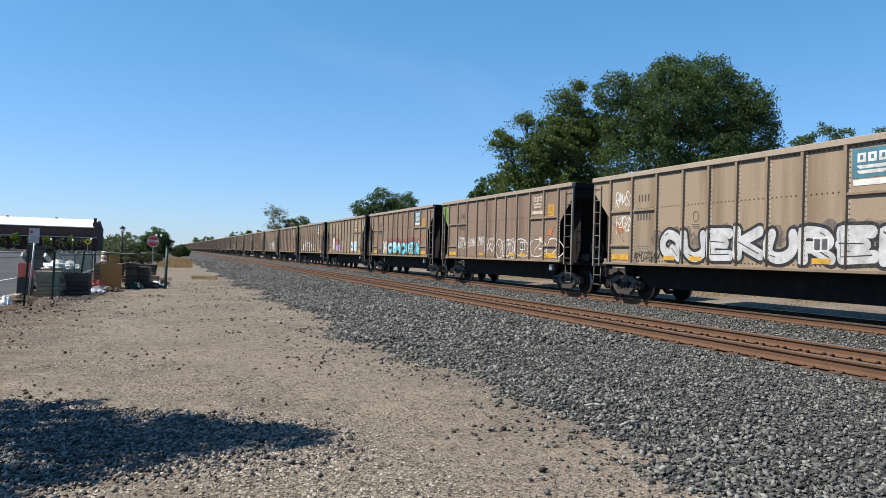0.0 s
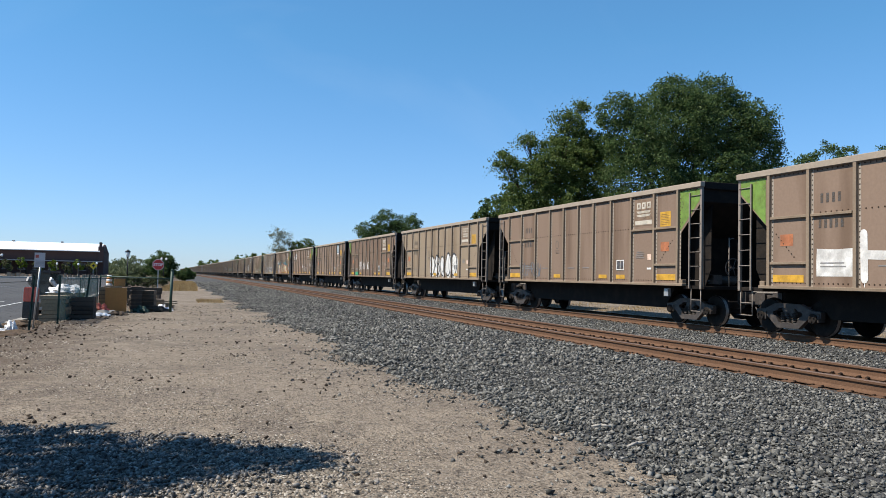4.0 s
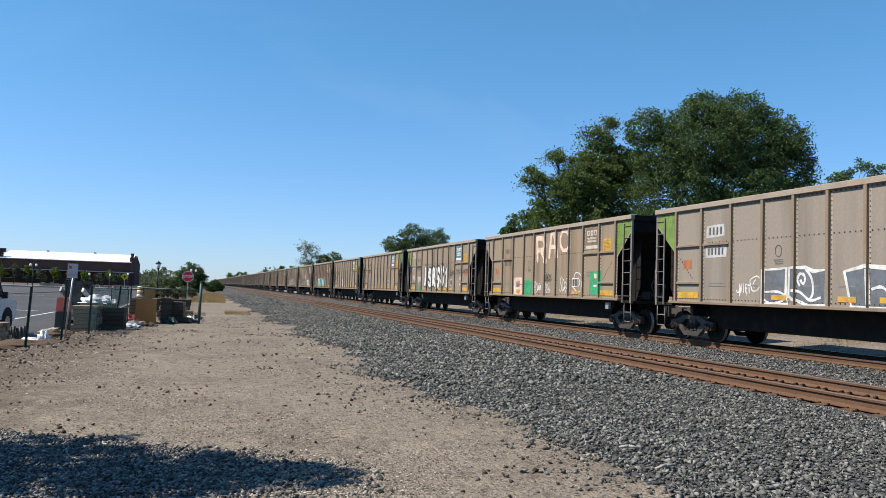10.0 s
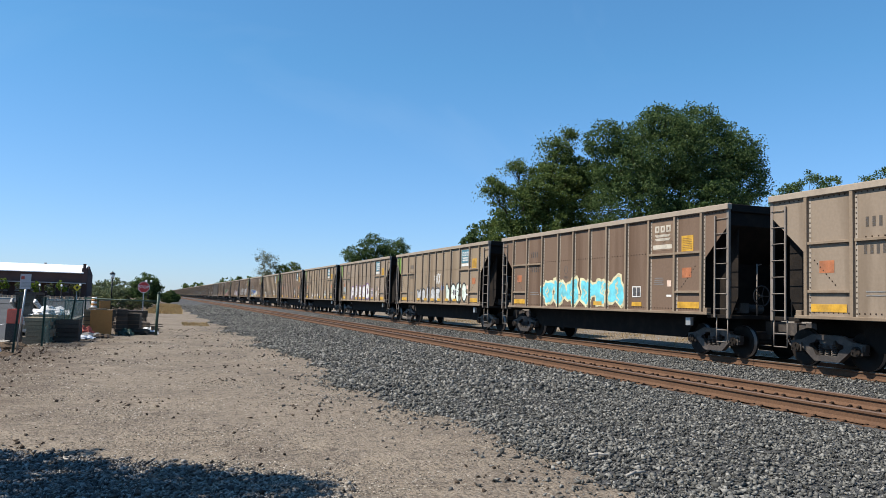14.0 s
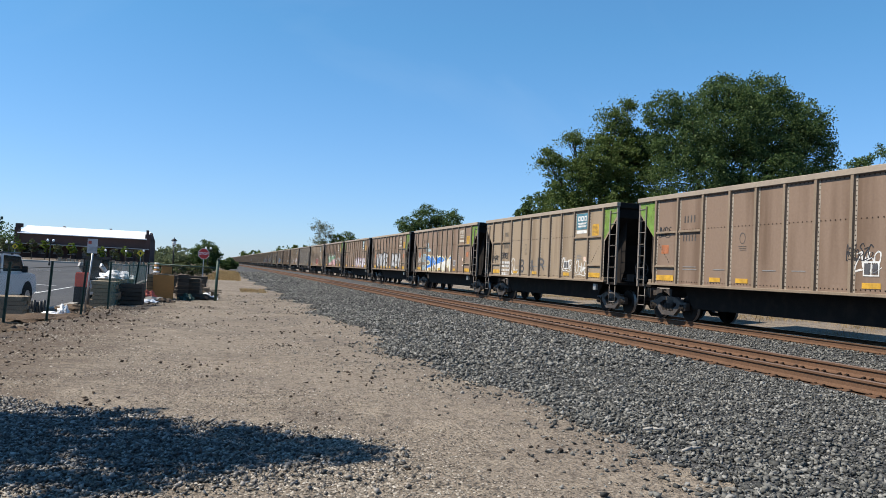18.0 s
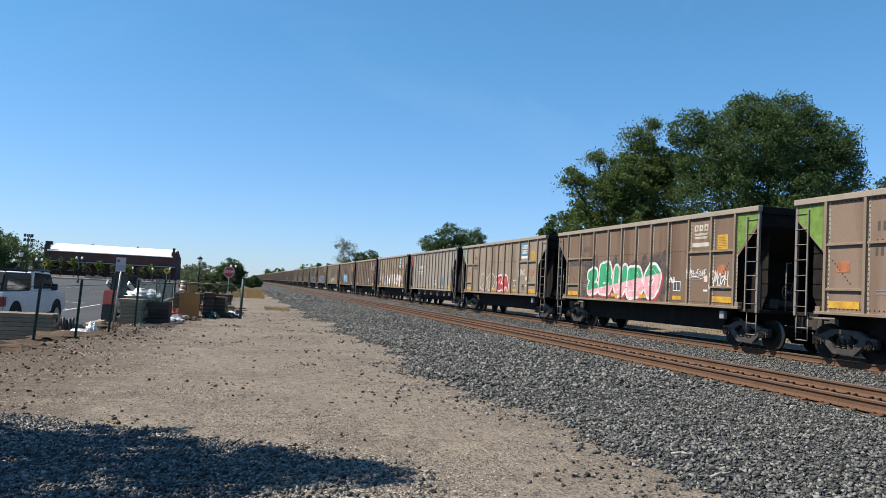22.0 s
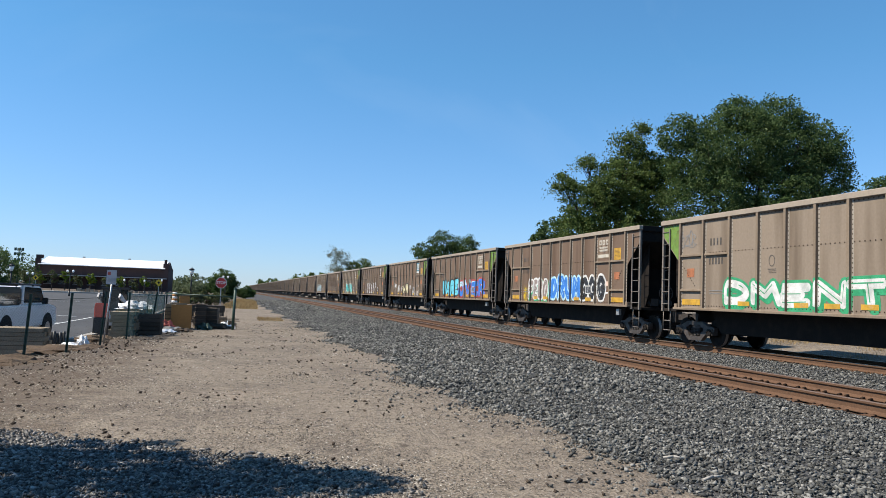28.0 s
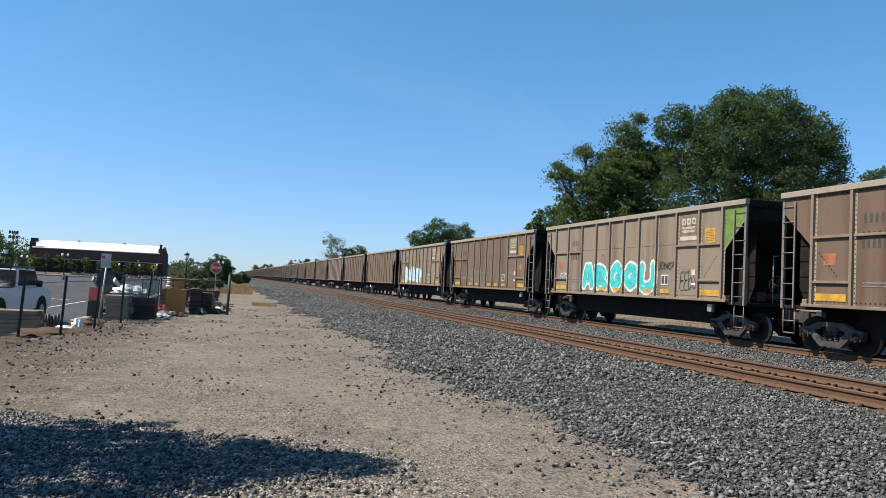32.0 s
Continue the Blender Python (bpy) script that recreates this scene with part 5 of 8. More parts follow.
def lettered(text, size, material, parent, m, label=""):
    """Raised lettering from the built-in font."""
    cu = bpy.data.curves.new("lettering", "FONT")
    cu.body, cu.size, cu.align_x, cu.align_y, cu.offset, cu.extrude = text, size, "CENTER", "CENTER", 0.012 * size, 0.002
    ob = new("lettering", cu)
    bpy.context.view_layer.update()
    me = bpy.data.meshes.new_from_object(ob.evaluated_get(bpy.context.evaluated_depsgraph_get()))
    bpy.data.objects.remove(ob)
    me.transform(m)
    me.materials.clear()
    me.materials.append(material)
    return part("lettering", me, None, parent, label)


OCT = [(math.cos(math.pi * (i + 0.5) / 4), math.sin(math.pi * (i + 0.5) / 4)) for i in range(8)]


def stop_sign():
    t = thing("stop_sign", (-2.0, 51, float(ground_z(-2, 51))), "red octagonal stop sign on a steel post", "road sign")
    bm = bmesh.new()
    bm_box(bm, -0.03, 0.03, 0, 0.03, -0.2, 2.42)
    part("post", bm, M["galv"], t)
    sign_plate(t, OCT, -0.010, 2.05, 0.36, 0.36, M["white"])
    bm = bmesh.new()
    bm_prism(bm, [(a * 0.335, 2.05 + b * 0.335) for a, b in OCT], 0.006, "y", -0.018)
    part("red_field", bm, M["red"], t)
    lettered("STOP", 0.24, M["white"], t, Matrix.Translation((0, -0.024, 2.05)) @ pose(0, 0, 0, 90), "white STOP lettering")


stop_sign()


def yellow_sign(x, y, z, r):
    g = float(ground_z(x, y))
    t = thing("warning_sign", (x, y, g), "yellow diamond warning sign on a post", "road sign", "warning signs")
    bm = bmesh.new()
    bm_box(bm, -0.025, 0.025, 0, 0.025, -0.2, z - g + 0.1)
    part("post", bm, M["galv"], t)
    sign_plate(t, [(1, 0), (0, 1), (-1, 0), (0, -1)], -0.01, z - g, r, r, M["yellow"])
    bm = bmesh.new()
    bm_box(bm, -0.05, 0.05, -0.016, -0.011, z - g - 0.15, z - g + 0.13)
    bm_box(bm, -0.13, 0.13, -0.016, -0.011, z - g - 0.02, z - g + 0.06)
    part("symbol", bm, M["lampblack"], t, "black symbol bar")


yellow_sign(-9.0, 80, 2.08, 0.36)
yellow_sign(-21.3, 85, 2.18, 0.30)


def pole_sign():
    z = float(ground_z(-4.0, 23.1))
    t = thing("parking_sign", (-4.0, 23.1, z), "small weathered white notice on a leaning steel pole", "sign")
    bm = bmesh.new()
    bm_tube(bm, (0, 0, -0.2), (0.16, 0, 2.0), 0.024, seg=10)
    part("pole", bm, M["galv"], t)
    sign_plate(t, [(-1 + 0.94, -1), (1 + 0.94, -1), (1 + 0.98, 1), (-1 + 0.98, 1)], -0.035, 1.86, 0.13, 0.20, M["signwhite"])
    bm = bmesh.new()
    bm_box(bm, 0.02, 0.10, -0.042, -0.037, 1.92, 2.0)
    part("corner_mark", bm, M["redbarrier"], t, "faded red square")
    bm = bmesh.new()
    for k in range(4):
        bm_box(bm, 0.03, 0.25, -0.042, -0.037, 1.72 + 0.035 * k, 1.735 + 0.035 * k)
    part("text_bars", bm, M["trim"], t, "grey bars of small print")


pole_sign()


# ---- lamps ----
def globe_lamp(x, y, top, heads, label):
    g = float(ground_z(x, y))
    t = thing("street_lamp", (x, y, g), label, "street lamp", "street lamps")
    h = top - g
    bm = bmesh.new()
    bm_tube(bm, (0, 0, -0.1), (0, 0, 0.5), 0.11, 0.08, 10)
    bm_tube(bm, (0, 0, 0.5), (0, 0, h - 0.45), 0.055, 0.045, 10)
    if len(heads) > 1:
        bm_tube(bm, (-0.32, 0, h - 0.5), (0.32, 0, h - 0.5), 0.03, seg=8)
    part("post", bm, M["lampblack"], t)
    for s in heads:
        bm = bmesh.new()
        bm_tube(bm, (s, 0, h - 0.5), (s, 0, h - 0.42), 0.08, 0.1, 10)
        part("holder", bm, M["lampblack"], t)
        bm = bmesh.new()
        bmesh.ops.create_icosphere(bm, subdivisions=2, radius=0.12, matrix=pose(s, 0, h - 0.24) @ Matrix.Diagonal((1, 1, 1.25, 1)))
        part("globe", bm, M["globe"], t, "white acorn globe")


def lantern(x, y, top, label):
    g = float(ground_z(x, y))
    t = thing("street_lamp", (x, y, g), label, "street lamp", "street lamps")
    h = top - g
    bm = bmesh.new()
    bm_tube(bm, (0, 0, -0.1), (0, 0, 0.6), 0.13, 0.08, 10)
    bm_tube(bm, (0, 0, 0.6), (0, 0, h - 0.7), 0.07, 0.055, 10)
    part("post", bm, M["lampblack"], t)
    bm = bmesh.new()
    bm_tube(bm, (0, 0, h - 0.7), (0, 0, h - 0.3), 0.12, 0.22, 8)
    part("lantern_glass", bm, M["globe"], t, "white lantern glass")
    bm = bmesh.new()
    bm_tube(bm, (0, 0, h - 0.3), (0, 0, h - 0.12), 0.3, 0.1, 8)
    part("cap", bm, M["lampblack"], t)
    bm = bmesh.new()
    bm_tube(bm, (0, 0, h - 0.12), (0, 0, h), 0.04, 0.015, 8)
    part("finial", bm, M["lampblack"], t)
    bm = bmesh.new()
    bm_tube(bm, (0, 0, h - 0.76), (0, 0, h - 0.7), 0.16, 0.13, 8)
    part("collar", bm, M["lampblack"], t)


lantern(-5.6, 75, 3.65, "black iron street lamp with a lantern head")
lantern(-19.4, 70, 3.25, "black iron street lamp with a lantern head")
for x, y, top in ((-18.1, 85, 3.2), (-22.6, 88, 2.85), (-3.1, 92, 3.35), ):
    globe_lamp(x, y, top, (-0.26, 0.26), "black street lamp with two white acorn globes")
for x, y, top in ((-15.2, 100, 2.6), (-12.9, 100, 2.6), (-10.9, 100, 2.75)):
    globe_lamp(x, y, top, (0.0,), "black street lamp with one white acorn globe")


# ---- long building ----
def building():
    y, g = 150.0, 0.8
    t = thing("long_building", (-26.5, y, g), "long dark brick building with a white metal roof", "building")
    L, D = 10.9, 12.0
    for nm, dims in (("wall", (-L, L, 0, 0.3, 0, 4.35)), ("wall", (-L, L, D - 0.3, D, 0, 4.35)), ("wall", (-L, -L + 0.3, 0.3, D - 0.3, 0, 4.35)), ("wall", (L - 0.3, L, 0.3, D - 0.3, 0, 4.35))):
        box_part(nm, dims, M["brick"], t)
    bm = bmesh.new()
    bm_prism(bm, [(-0.7, 4.2), (D / 2, 5.72), (D + 0.7, 4.2), (D + 0.7, 4.32), (D / 2, 5.86), (-0.7, 4.32)], 2 * L - 0.5, "x", -L + 0.2)
    part("roof", bm, M["roof"], t, "bright white metal roof")
    for x in (-L, L - 0.25):
        bm = bmesh.new()
        bm_prism(bm, [(0, 4.2), (D / 2, 5.7), (D, 4.2)], 0.25, "x", x)
        part("gable", bm, M["brick"], t)
    box_part("parapet", (L - 0.6, L + 0.35, -0.35, 0.5, 0.0, 5.2), M["brick"], t, 0.03)
    box_part("parapet", (-L - 0.35, -L + 0.5, -0.35, 0.5, 0.0, 5.3), M["brick"], t, 0.03)
    box_part("parapet_cap", (-L - 0.25, -L + 0.9, -0.25, 0.4, 5.3, 5.95), M["brick"], t, 0.03)
    box_part("parapet_cap", (L - 0.45, L + 0.0, -0.25, 0.4, 5.2, 5.95), M["brick"], t, 0.03)
    box_part("canopy", (-L - 0.3, L + 0.2, -2.6, 0, 2.35, 2.5), M["trim"], t, 0.02, "grey canopy edge")
    for x in np.arange(-L + 0.6, L, 2.4):
        bm = bmesh.new()
        bm_tube(bm, (x, -2.4, 0), (x, -2.4, 2.35), 0.09, seg=8)
        part("canopy_post", bm, M["lampblack"], t)
    for x in np.arange(-L + 1.8, L - 1, 2.4):
        w = box_part("window", (x - 0.6, x + 0.6, -0.04, 0.02, 0.9, 2.1), M["glass"], t)
        box_part("window_frame", (x - 0.68, x + 0.68, -0.03, 0.0, 0.8, 0.9), M["trim"], w)
        box_part("window_frame", (x - 0.68, x + 0.68, -0.03, 0.0, 2.1, 2.18), M["trim"], w)
    for x, z in ((-4.5, 5.85), (3.5, 5.85)):
        box_part("roof_vent", (x - 0.2, x + 0.2, D / 2 - 0.2, D / 2 + 0.2, z - 0.1, z + 0.25), M["trim"], t, 0.02)


building()


def cell_mast():
    t = thing("cell_mast", (-54, 200, 0.8), "distant mast dressed as a tree", "mast")
    bm = bmesh.new()
    bm_tube(bm, (0, 0, -0.3), (0, 0, 9.0), 0.2, 0.12, 8)
    part("pole", bm, M["green_post"], t)
    for z in (6.2, 7.6, 8.7):
        bm = bmesh.new()
        for k in range(6):
            a = k * math.pi / 3
            bm_tube(bm, (0, 0, z), (0.9 * math.cos(a), 0.9 * math.sin(a), z), 0.05, seg=5)
            bm_box(bm, 0.9 * math.cos(a) - 0.12, 0.9 * math.cos(a) + 0.12, 0.9 * math.sin(a) - 0.12, 0.9 * math.sin(a) + 0.12, z - 0.35, z + 0.35)
        part("antenna_ring", bm, M["green_post"], t)


cell_mast()


# ---- vehicles and building supplies ----
def pickup():
    t = thing("pickup_truck", pose(-8.42, 25.5, lot_z(28), 0, 0, -6.5), "white pickup truck with a dark canopy and roof rack", "truck")
    # local: y forward from the rear bumper, x to the right, width 2
    bm = bmesh.new()
    bm_prism(bm, [(0.1, 0.45), (5.15, 0.45), (5.2, 0.85), (5.1, 1.14), (4.45, 1.22), (4.2, 1.2), (0.1, 1.2)], 1.9, "x", -0.95)
    bmesh.ops.bevel(bm, geom=bm.edges[:], offset=0.05, segments=2, affect="EDGES", clamp_overlap=True)
    part("body", bm, M["carwhite"], t)
    bm = bmesh.new()
    bm_prism(bm, [(2.3, 1.18), (4.5, 1.18), (3.95, 1.82), (2.45, 1.9), (2.3, 1.84)], 1.66, "x", -0.83)
    bmesh.ops.bevel(bm, geom=bm.edges[:], offset=0.05, segments=2, affect="EDGES", clamp_overlap=True)
    part("cab", bm, M["carwhite"], t)
    bm = bmesh.new()
    bm_prism(bm, [(0.12, 1.2), (2.28, 1.2), (2.24, 1.78), (0.3, 1.78)], 1.7, "x", -0.85)
    bmesh.ops.bevel(bm, geom=bm.edges[:], offset=0.04, segments=2, affect="EDGES", clamp_overlap=True)
    part("canopy", bm, M["lampblack"], t, "dark camper shell over the bed")
    for dims in ((0.852, 0.858, 0.45, 2.1, 1.24, 1.58), (-0.7, 0.7, 0.18, 0.2, 1.24, 1.58)):
        box_part("window", dims, M["tint"], t)
    bm = bmesh.new()
    bm_prism(bm, [(2.5, 1.27), (4.28, 1.27), (3.86, 1.76), (2.5, 1.8)], 0.008, "x", 0.831)
    part("window", bm, M["tint"], t)
    for x in (-0.85, 0.85):
        for y in (0.95, 4.3):
            w = new("wheel")
            w.parent = t
            w.location = (x, y, 0.39)
            bm = bmesh.new()
            bm_tube(bm, (-0.12, 0, 0), (0.12, 0, 0), 0.39, seg=24)
            part("tyre", bm, M["tyre"], w)
            bm = bmesh.new()
            bm_tube(bm, (-0.125, 0, 0), (0.125, 0, 0), 0.22, seg=18)
            part("rim", bm, M["galv"], w)
            bm = bmesh.new()
            bm_tube(bm, (x - 0.12, y, 0.45), (x + 0.11, y, 0.45), 0.47, seg=24)
            part("wheel_arch", bm, M["tyre"], t)
    for x in (-0.86, 0.86):
        box_part("tail_lamp", (x - 0.09, x + 0.095, 0.06, 0.25, 0.75, 1.05), M["lamp_red"], t, 0.01, "red tail lamp")
        bm = bmesh.new()
        s = 1 if x > 0 else -1
        bm_box(bm, x + s * 0.02, x + s * 0.2, 3.9, 3.98, 1.22, 1.44)
        part("mirror", bm, M["lampblack"], t)
    box_part("bumper", (-0.93, 0.93, -0.05, 0.12, 0.45, 0.62), M["tyre"], t, 0.03)
    box_part("tailgate_bar", (-0.3, 0.3, 0.085, 0.095, 0.85, 0.95), M["lampblack"], t)
    for y in (0.4, 1.9, 3.2):
        bm = bmesh.new()
        bm_tube(bm, (-0.85, y, 1.84), (0.85, y, 1.84), 0.025, seg=6)
        for x in (-0.8, 0.8):
            bm_tube(bm, (x, y, 1.66), (x, y, 1.84), 0.02, seg=6)
        part("rack_bar", bm, M["lampblack"], t)
    for x in (-0.8, 0.8):
        bm = bmesh.new()
        bm_tube(bm, (x, 0.0, 1.88), (x, 3.9, 1.88), 0.03, seg=6)
        part("rack_rail", bm, M["lampblack"], t)


pickup()


def parked_car(x, y, yaw, label):
    t = thing("parked_car", pose(x, y, lot_z(y), 0, 0, yaw), label, "car", "parked cars")
    bm = bmesh.new()
    bm_prism(bm, [(0, 0.35), (4.4, 0.35), (4.4, 0.75), (3.4, 0.92), (0.1, 0.95)], 1.75, "x", -0.875)
    bmesh.ops.bevel(bm, geom=bm.edges[:], offset=0.07, segments=2, affect="EDGES", clamp_overlap=True)
    part("body", bm, M["carwhite"], t)
    bm = bmesh.new()
    bm_prism(bm, [(0.3, 0.9), (3.3, 0.9), (2.4, 1.45), (0.8, 1.45)], 1.5, "x", -0.75)
    bmesh.ops.bevel(bm, geom=bm.edges[:], offset=0.05, segments=2, affect="EDGES", clamp_overlap=True)
    part("cabin", bm, M["glass"], t)
    for xx in (-0.8, 0.8):
        for yy in (0.8, 3.5):
            bm = bmesh.new()
            bm_tube(bm, (xx - 0.1, yy, 0.32), (xx + 0.1, yy, 0.32), 0.32, seg=16)
            part("wheel", bm, M["tyre"], t)


parked_car(-14.2, 38.5, 70, "white car parked behind the pickup")


def lumber_stack(x0, x1, y0, y1, z0, rows, h, material, label, cols=3):
    t = thing("lumber_stack", ((x0 + x1) / 2, (y0 + y1) / 2, z0), label, "lumber", "stacks of lumber")
    w, d = (x1 - x0) / 2, (y1 - y0)
    for r in range(rows):
        for c in range(cols):
            j = random.uniform(-0.06, 0.06)
            ya = -d / 2 + d * c / cols
            box_part("board", (-w + j, w + j, ya + 0.005, ya + d / cols - 0.005, r * h, r * h + h - 0.008), material, t, 0.004)
    return t


lumber_stack(-7.9, -5.55, 23.2, 24.1, -0.34, 6, 0.12, M["palelumber"], "stack of pale raw boards behind the fence")
lumber_stack(-8.6, -6.2, 19.6, 20.4, -0.28, 11, 0.105, M["palelumber"], "tall stack of pale raw boards behind the fence", 3)
lumber_stack(-4.45, -3.70, 26.8, 27.7, -0.05, 7, 0.12, M["palelumber"], "weathered tan timber stack", 2)


def slatted_bin():
    t = thing("storage_bin", (-3.42, 27.9, float(ground_z(-3.42, 27.9))), "dark weathered timber bin beside the lumber", "bin")
    for k in range(5):
        box_part("slat", (-0.4, 0.42, -0.4, -0.36, 0.02 + 0.14 * k, 0.13 + 0.14 * k), M["darklumber"], t)
        box_part("slat", (-0.4, 0.42, 0.36, 0.4, 0.02 + 0.14 * k, 0.13 + 0.14 * k), M["darklumber"], t)
    for x in (-0.4, 0.38):
        box_part("side", (x, x + 0.04, -0.35, 0.35, 0.0, 0.72), M["darklumber"], t)
    box_part("floor", (-0.35, 0.37, -0.35, 0.35, 0.0, 0.03), M["darklumber"], t)


slatted_bin()


def crate(x, y, w, d, h, yaw, label, face=None, wood="lumber"):
    """A timber crate on skids, boarded on its sides; face: a sheet on the front."""
    t = thing("crate", pose(x, y, float(ground_z(x, y)), 0, 0, yaw), label, "crate", "crates")
    box_part("core", (-w / 2 + 0.03, w / 2 - 0.03, -d / 2 + 0.03, d / 2 - 0.03, 0.09, h - 0.02), M["greylumber"], t)
    for xx in (-w / 2 + 0.06, 0, w / 2 - 0.06):
        box_part("skid", (xx - 0.05, xx + 0.05, -d / 2, d / 2, 0, 0.09), M["lumber"], t)
    n = int(h / 0.16)
    for k in range(n):
        z = 0.1 + (h - 0.1) * k / n
        box_part("slat", (-w / 2, w / 2, -d / 2, -d / 2 + 0.025, z, z + (h - 0.1) / n - 0.03), M[wood], t)
        box_part("slat", (w / 2 - 0.025, w / 2, -d / 2 + 0.03, d / 2 - 0.03, z, z + (h - 0.1) / n - 0.03), M["greylumber"], t)
    if face:
        box_part("sheet", (-w / 2 - 0.005, w / 2 + 0.005, -d / 2 - 0.022, -d / 2 - 0.004, 0.04, h), face, t, 0.003, "orange plywood sheet")
    return t


crate(-2.78, 32.5, 0.76, 0.8, 0.96, 8, "crate with an orange plywood face", M["ply"])
crate(-3.25, 33.3, 0.4, 0.7, 0.98, 4, "narrow grey timber crate")
crate(-2.08, 33.2, 0.44, 0.9, 1.02, 6, "crate of dark old pallets", None, "darklumber")
crate(-1.62, 33.6, 0.5, 0.9, 0.86, -4, "open slatted crate of old boards", None, "darklumber")


def pallet(x, y, z, yaw, tilt, label):
    t = thing("pallet", pose(x, y, z, tilt, 0, yaw), label, "pallet", "loose pallets")
    for k in range(6):
        box_part("deck_board", (-0.5, 0.5, -0.5 + 0.17 * k, -0.38 + 0.17 * k, 0.1, 0.12), M["greylumber"], t)
    for xx in (-0.48, -0.04, 0.40):
        box_part("stringer", (xx, xx + 0.08, -0.5, 0.48, 0.0, 0.1), M["greylumber"], t)


pallet(-1.9, 35.6, 0.45, 20, 0, "grey pallet lying on timber")
pallet(-1.3, 36.4, 0.0, -15, 0, "grey pallet on the ground")
lumber_stack(-2.5, -1.1, 35.0, 36.4, -0.02, 4, 0.11, M["greylumber"], "low stack of old grey beams", 4)


def heap(name, x, y, r, h, material, label, category, seed):
    """A crumpled low pile or sheet."""
    bm = bmesh.new()
    bmesh.ops.create_icosphere(bm, subdivisions=3, radius=1.0)
    noise.seed_set(seed)
    for v in bm.verts:
        k = 1 + 0.55 * noise.noise(v.co * 2.3) + 0.25 * noise.noise(v.co * 6.0)
        v.co = Vector((v.co.x * r[0] * k, v.co.y * r[1] * k, max(-0.03, v.co.z * h * k)))
    me = mesh_of(name, bm, material)
    noise.seed_set(1)
    return tagged(new(name, me), label, category)


def put(ob, x, y):
    ob.location = (x, y, float(ground_z(x, y)))


put(heap("plastic_sheet", 0, 0, (0.55, 0.25), 0.14, M["tarp"], "crumpled white plastic sheet on the soil", "plastic sheet", 3), -5.05, 24.6)
put(heap("plastic_sheet", 0, 0, (0.16, 0.16), 0.28, M["tarp"], "bunched white plastic bag on the soil", "plastic sheet", 5), -4.75, 24.3)
put(heap("plastic_sheet", 0, 0, (0.35, 0.25), 0.2, M["tarp"], "white plastic wrap among the timber", "plastic sheet", 8), -1.1, 34.6)
put(heap("plastic_sheet", 0, 0, (0.3, 0.2), 0.16, M["tarp"], "white sheet pinned against the fence", "plastic sheet", 9), -0.98, 33.4)
put(heap("rubble_mound", 0, 0, (0.5, 0.3), 0.16, M["concrete"], "low heap of pale rubble", "rubble mound", 11), -2.9, 30.4)
put(heap("red_sacking", 0, 0, (0.34, 0.22), 0.34, M["redbarrier"], "crumpled red plastic beside the crates", "plastic sheet", 12), -3.2, 31.2)
put(heap("soil_mound", 0, 0, (0.6, 0.4), 0.2, M["soil"], "low heap of dark stony soil", "soil mound", 14), -4.6, 25.4)
put(heap("garden_waste", 0, 0, (0.28, 0.22), 0.24, M["green_post"], "green sack by the crates", "sack", 15), -1.85, 32.6)
put(heap("soil_mound", 0, 0, (1.3, 0.6), 0.22, M["soil"], "long low bank of dark soil under the fence", "soil mound", 21), -5.3, 17.5)
put(heap("soil_mound", 0, 0, (1.0, 0.9), 0.16, M["soil"], "long low bank of dark soil under the fence", "soil mound", 22), -4.5, 21.4)


def pipe_bundle():
    t = thing("pipe_bundle", (-5.65, 25.0, float(ground_z(-5.65, 25.0))), "bundle of short dark upright pipes", "pipes")
    for k in range(6):
        bm = bmesh.new()
        x, y = -0.2 + 0.085 * k, 0.05 * (k % 2)
        bm_tube(bm, (x, y, 0), (x, y, 0.5 + 0.03 * (k % 3)), 0.045, seg=10)
        part("pipe", bm, M["lampblack"], t)


pipe_bundle()


def barrier():
    t = thing("water_barrier", (-5.85, 33.2, float(ground_z(-5.85, 33.2))), "faded red plastic barrier on a dark foot", "barrier")
    bm = bmesh.new()
    bm_prism(bm, [(-0.2, 0.68), (0.2, 0.68), (0.12, 1.25), (-0.12, 1.25)], 0.5, "x", -0.25)
    bmesh.ops.bevel(bm, geom=bm.edges[:], offset=0.03, segments=2, affect="EDGES")
    part("body", bm, M["redbarrier"], t)
    bm = bmesh.new()
    bm_prism(bm, [(-0.3, 0.0), (0.3, 0.0), (0.2, 0.68), (-0.2, 0.68)], 0.5, "x", -0.25)
    part("foot", bm, M["lampblack"], t, "dark weighted foot")


barrier()


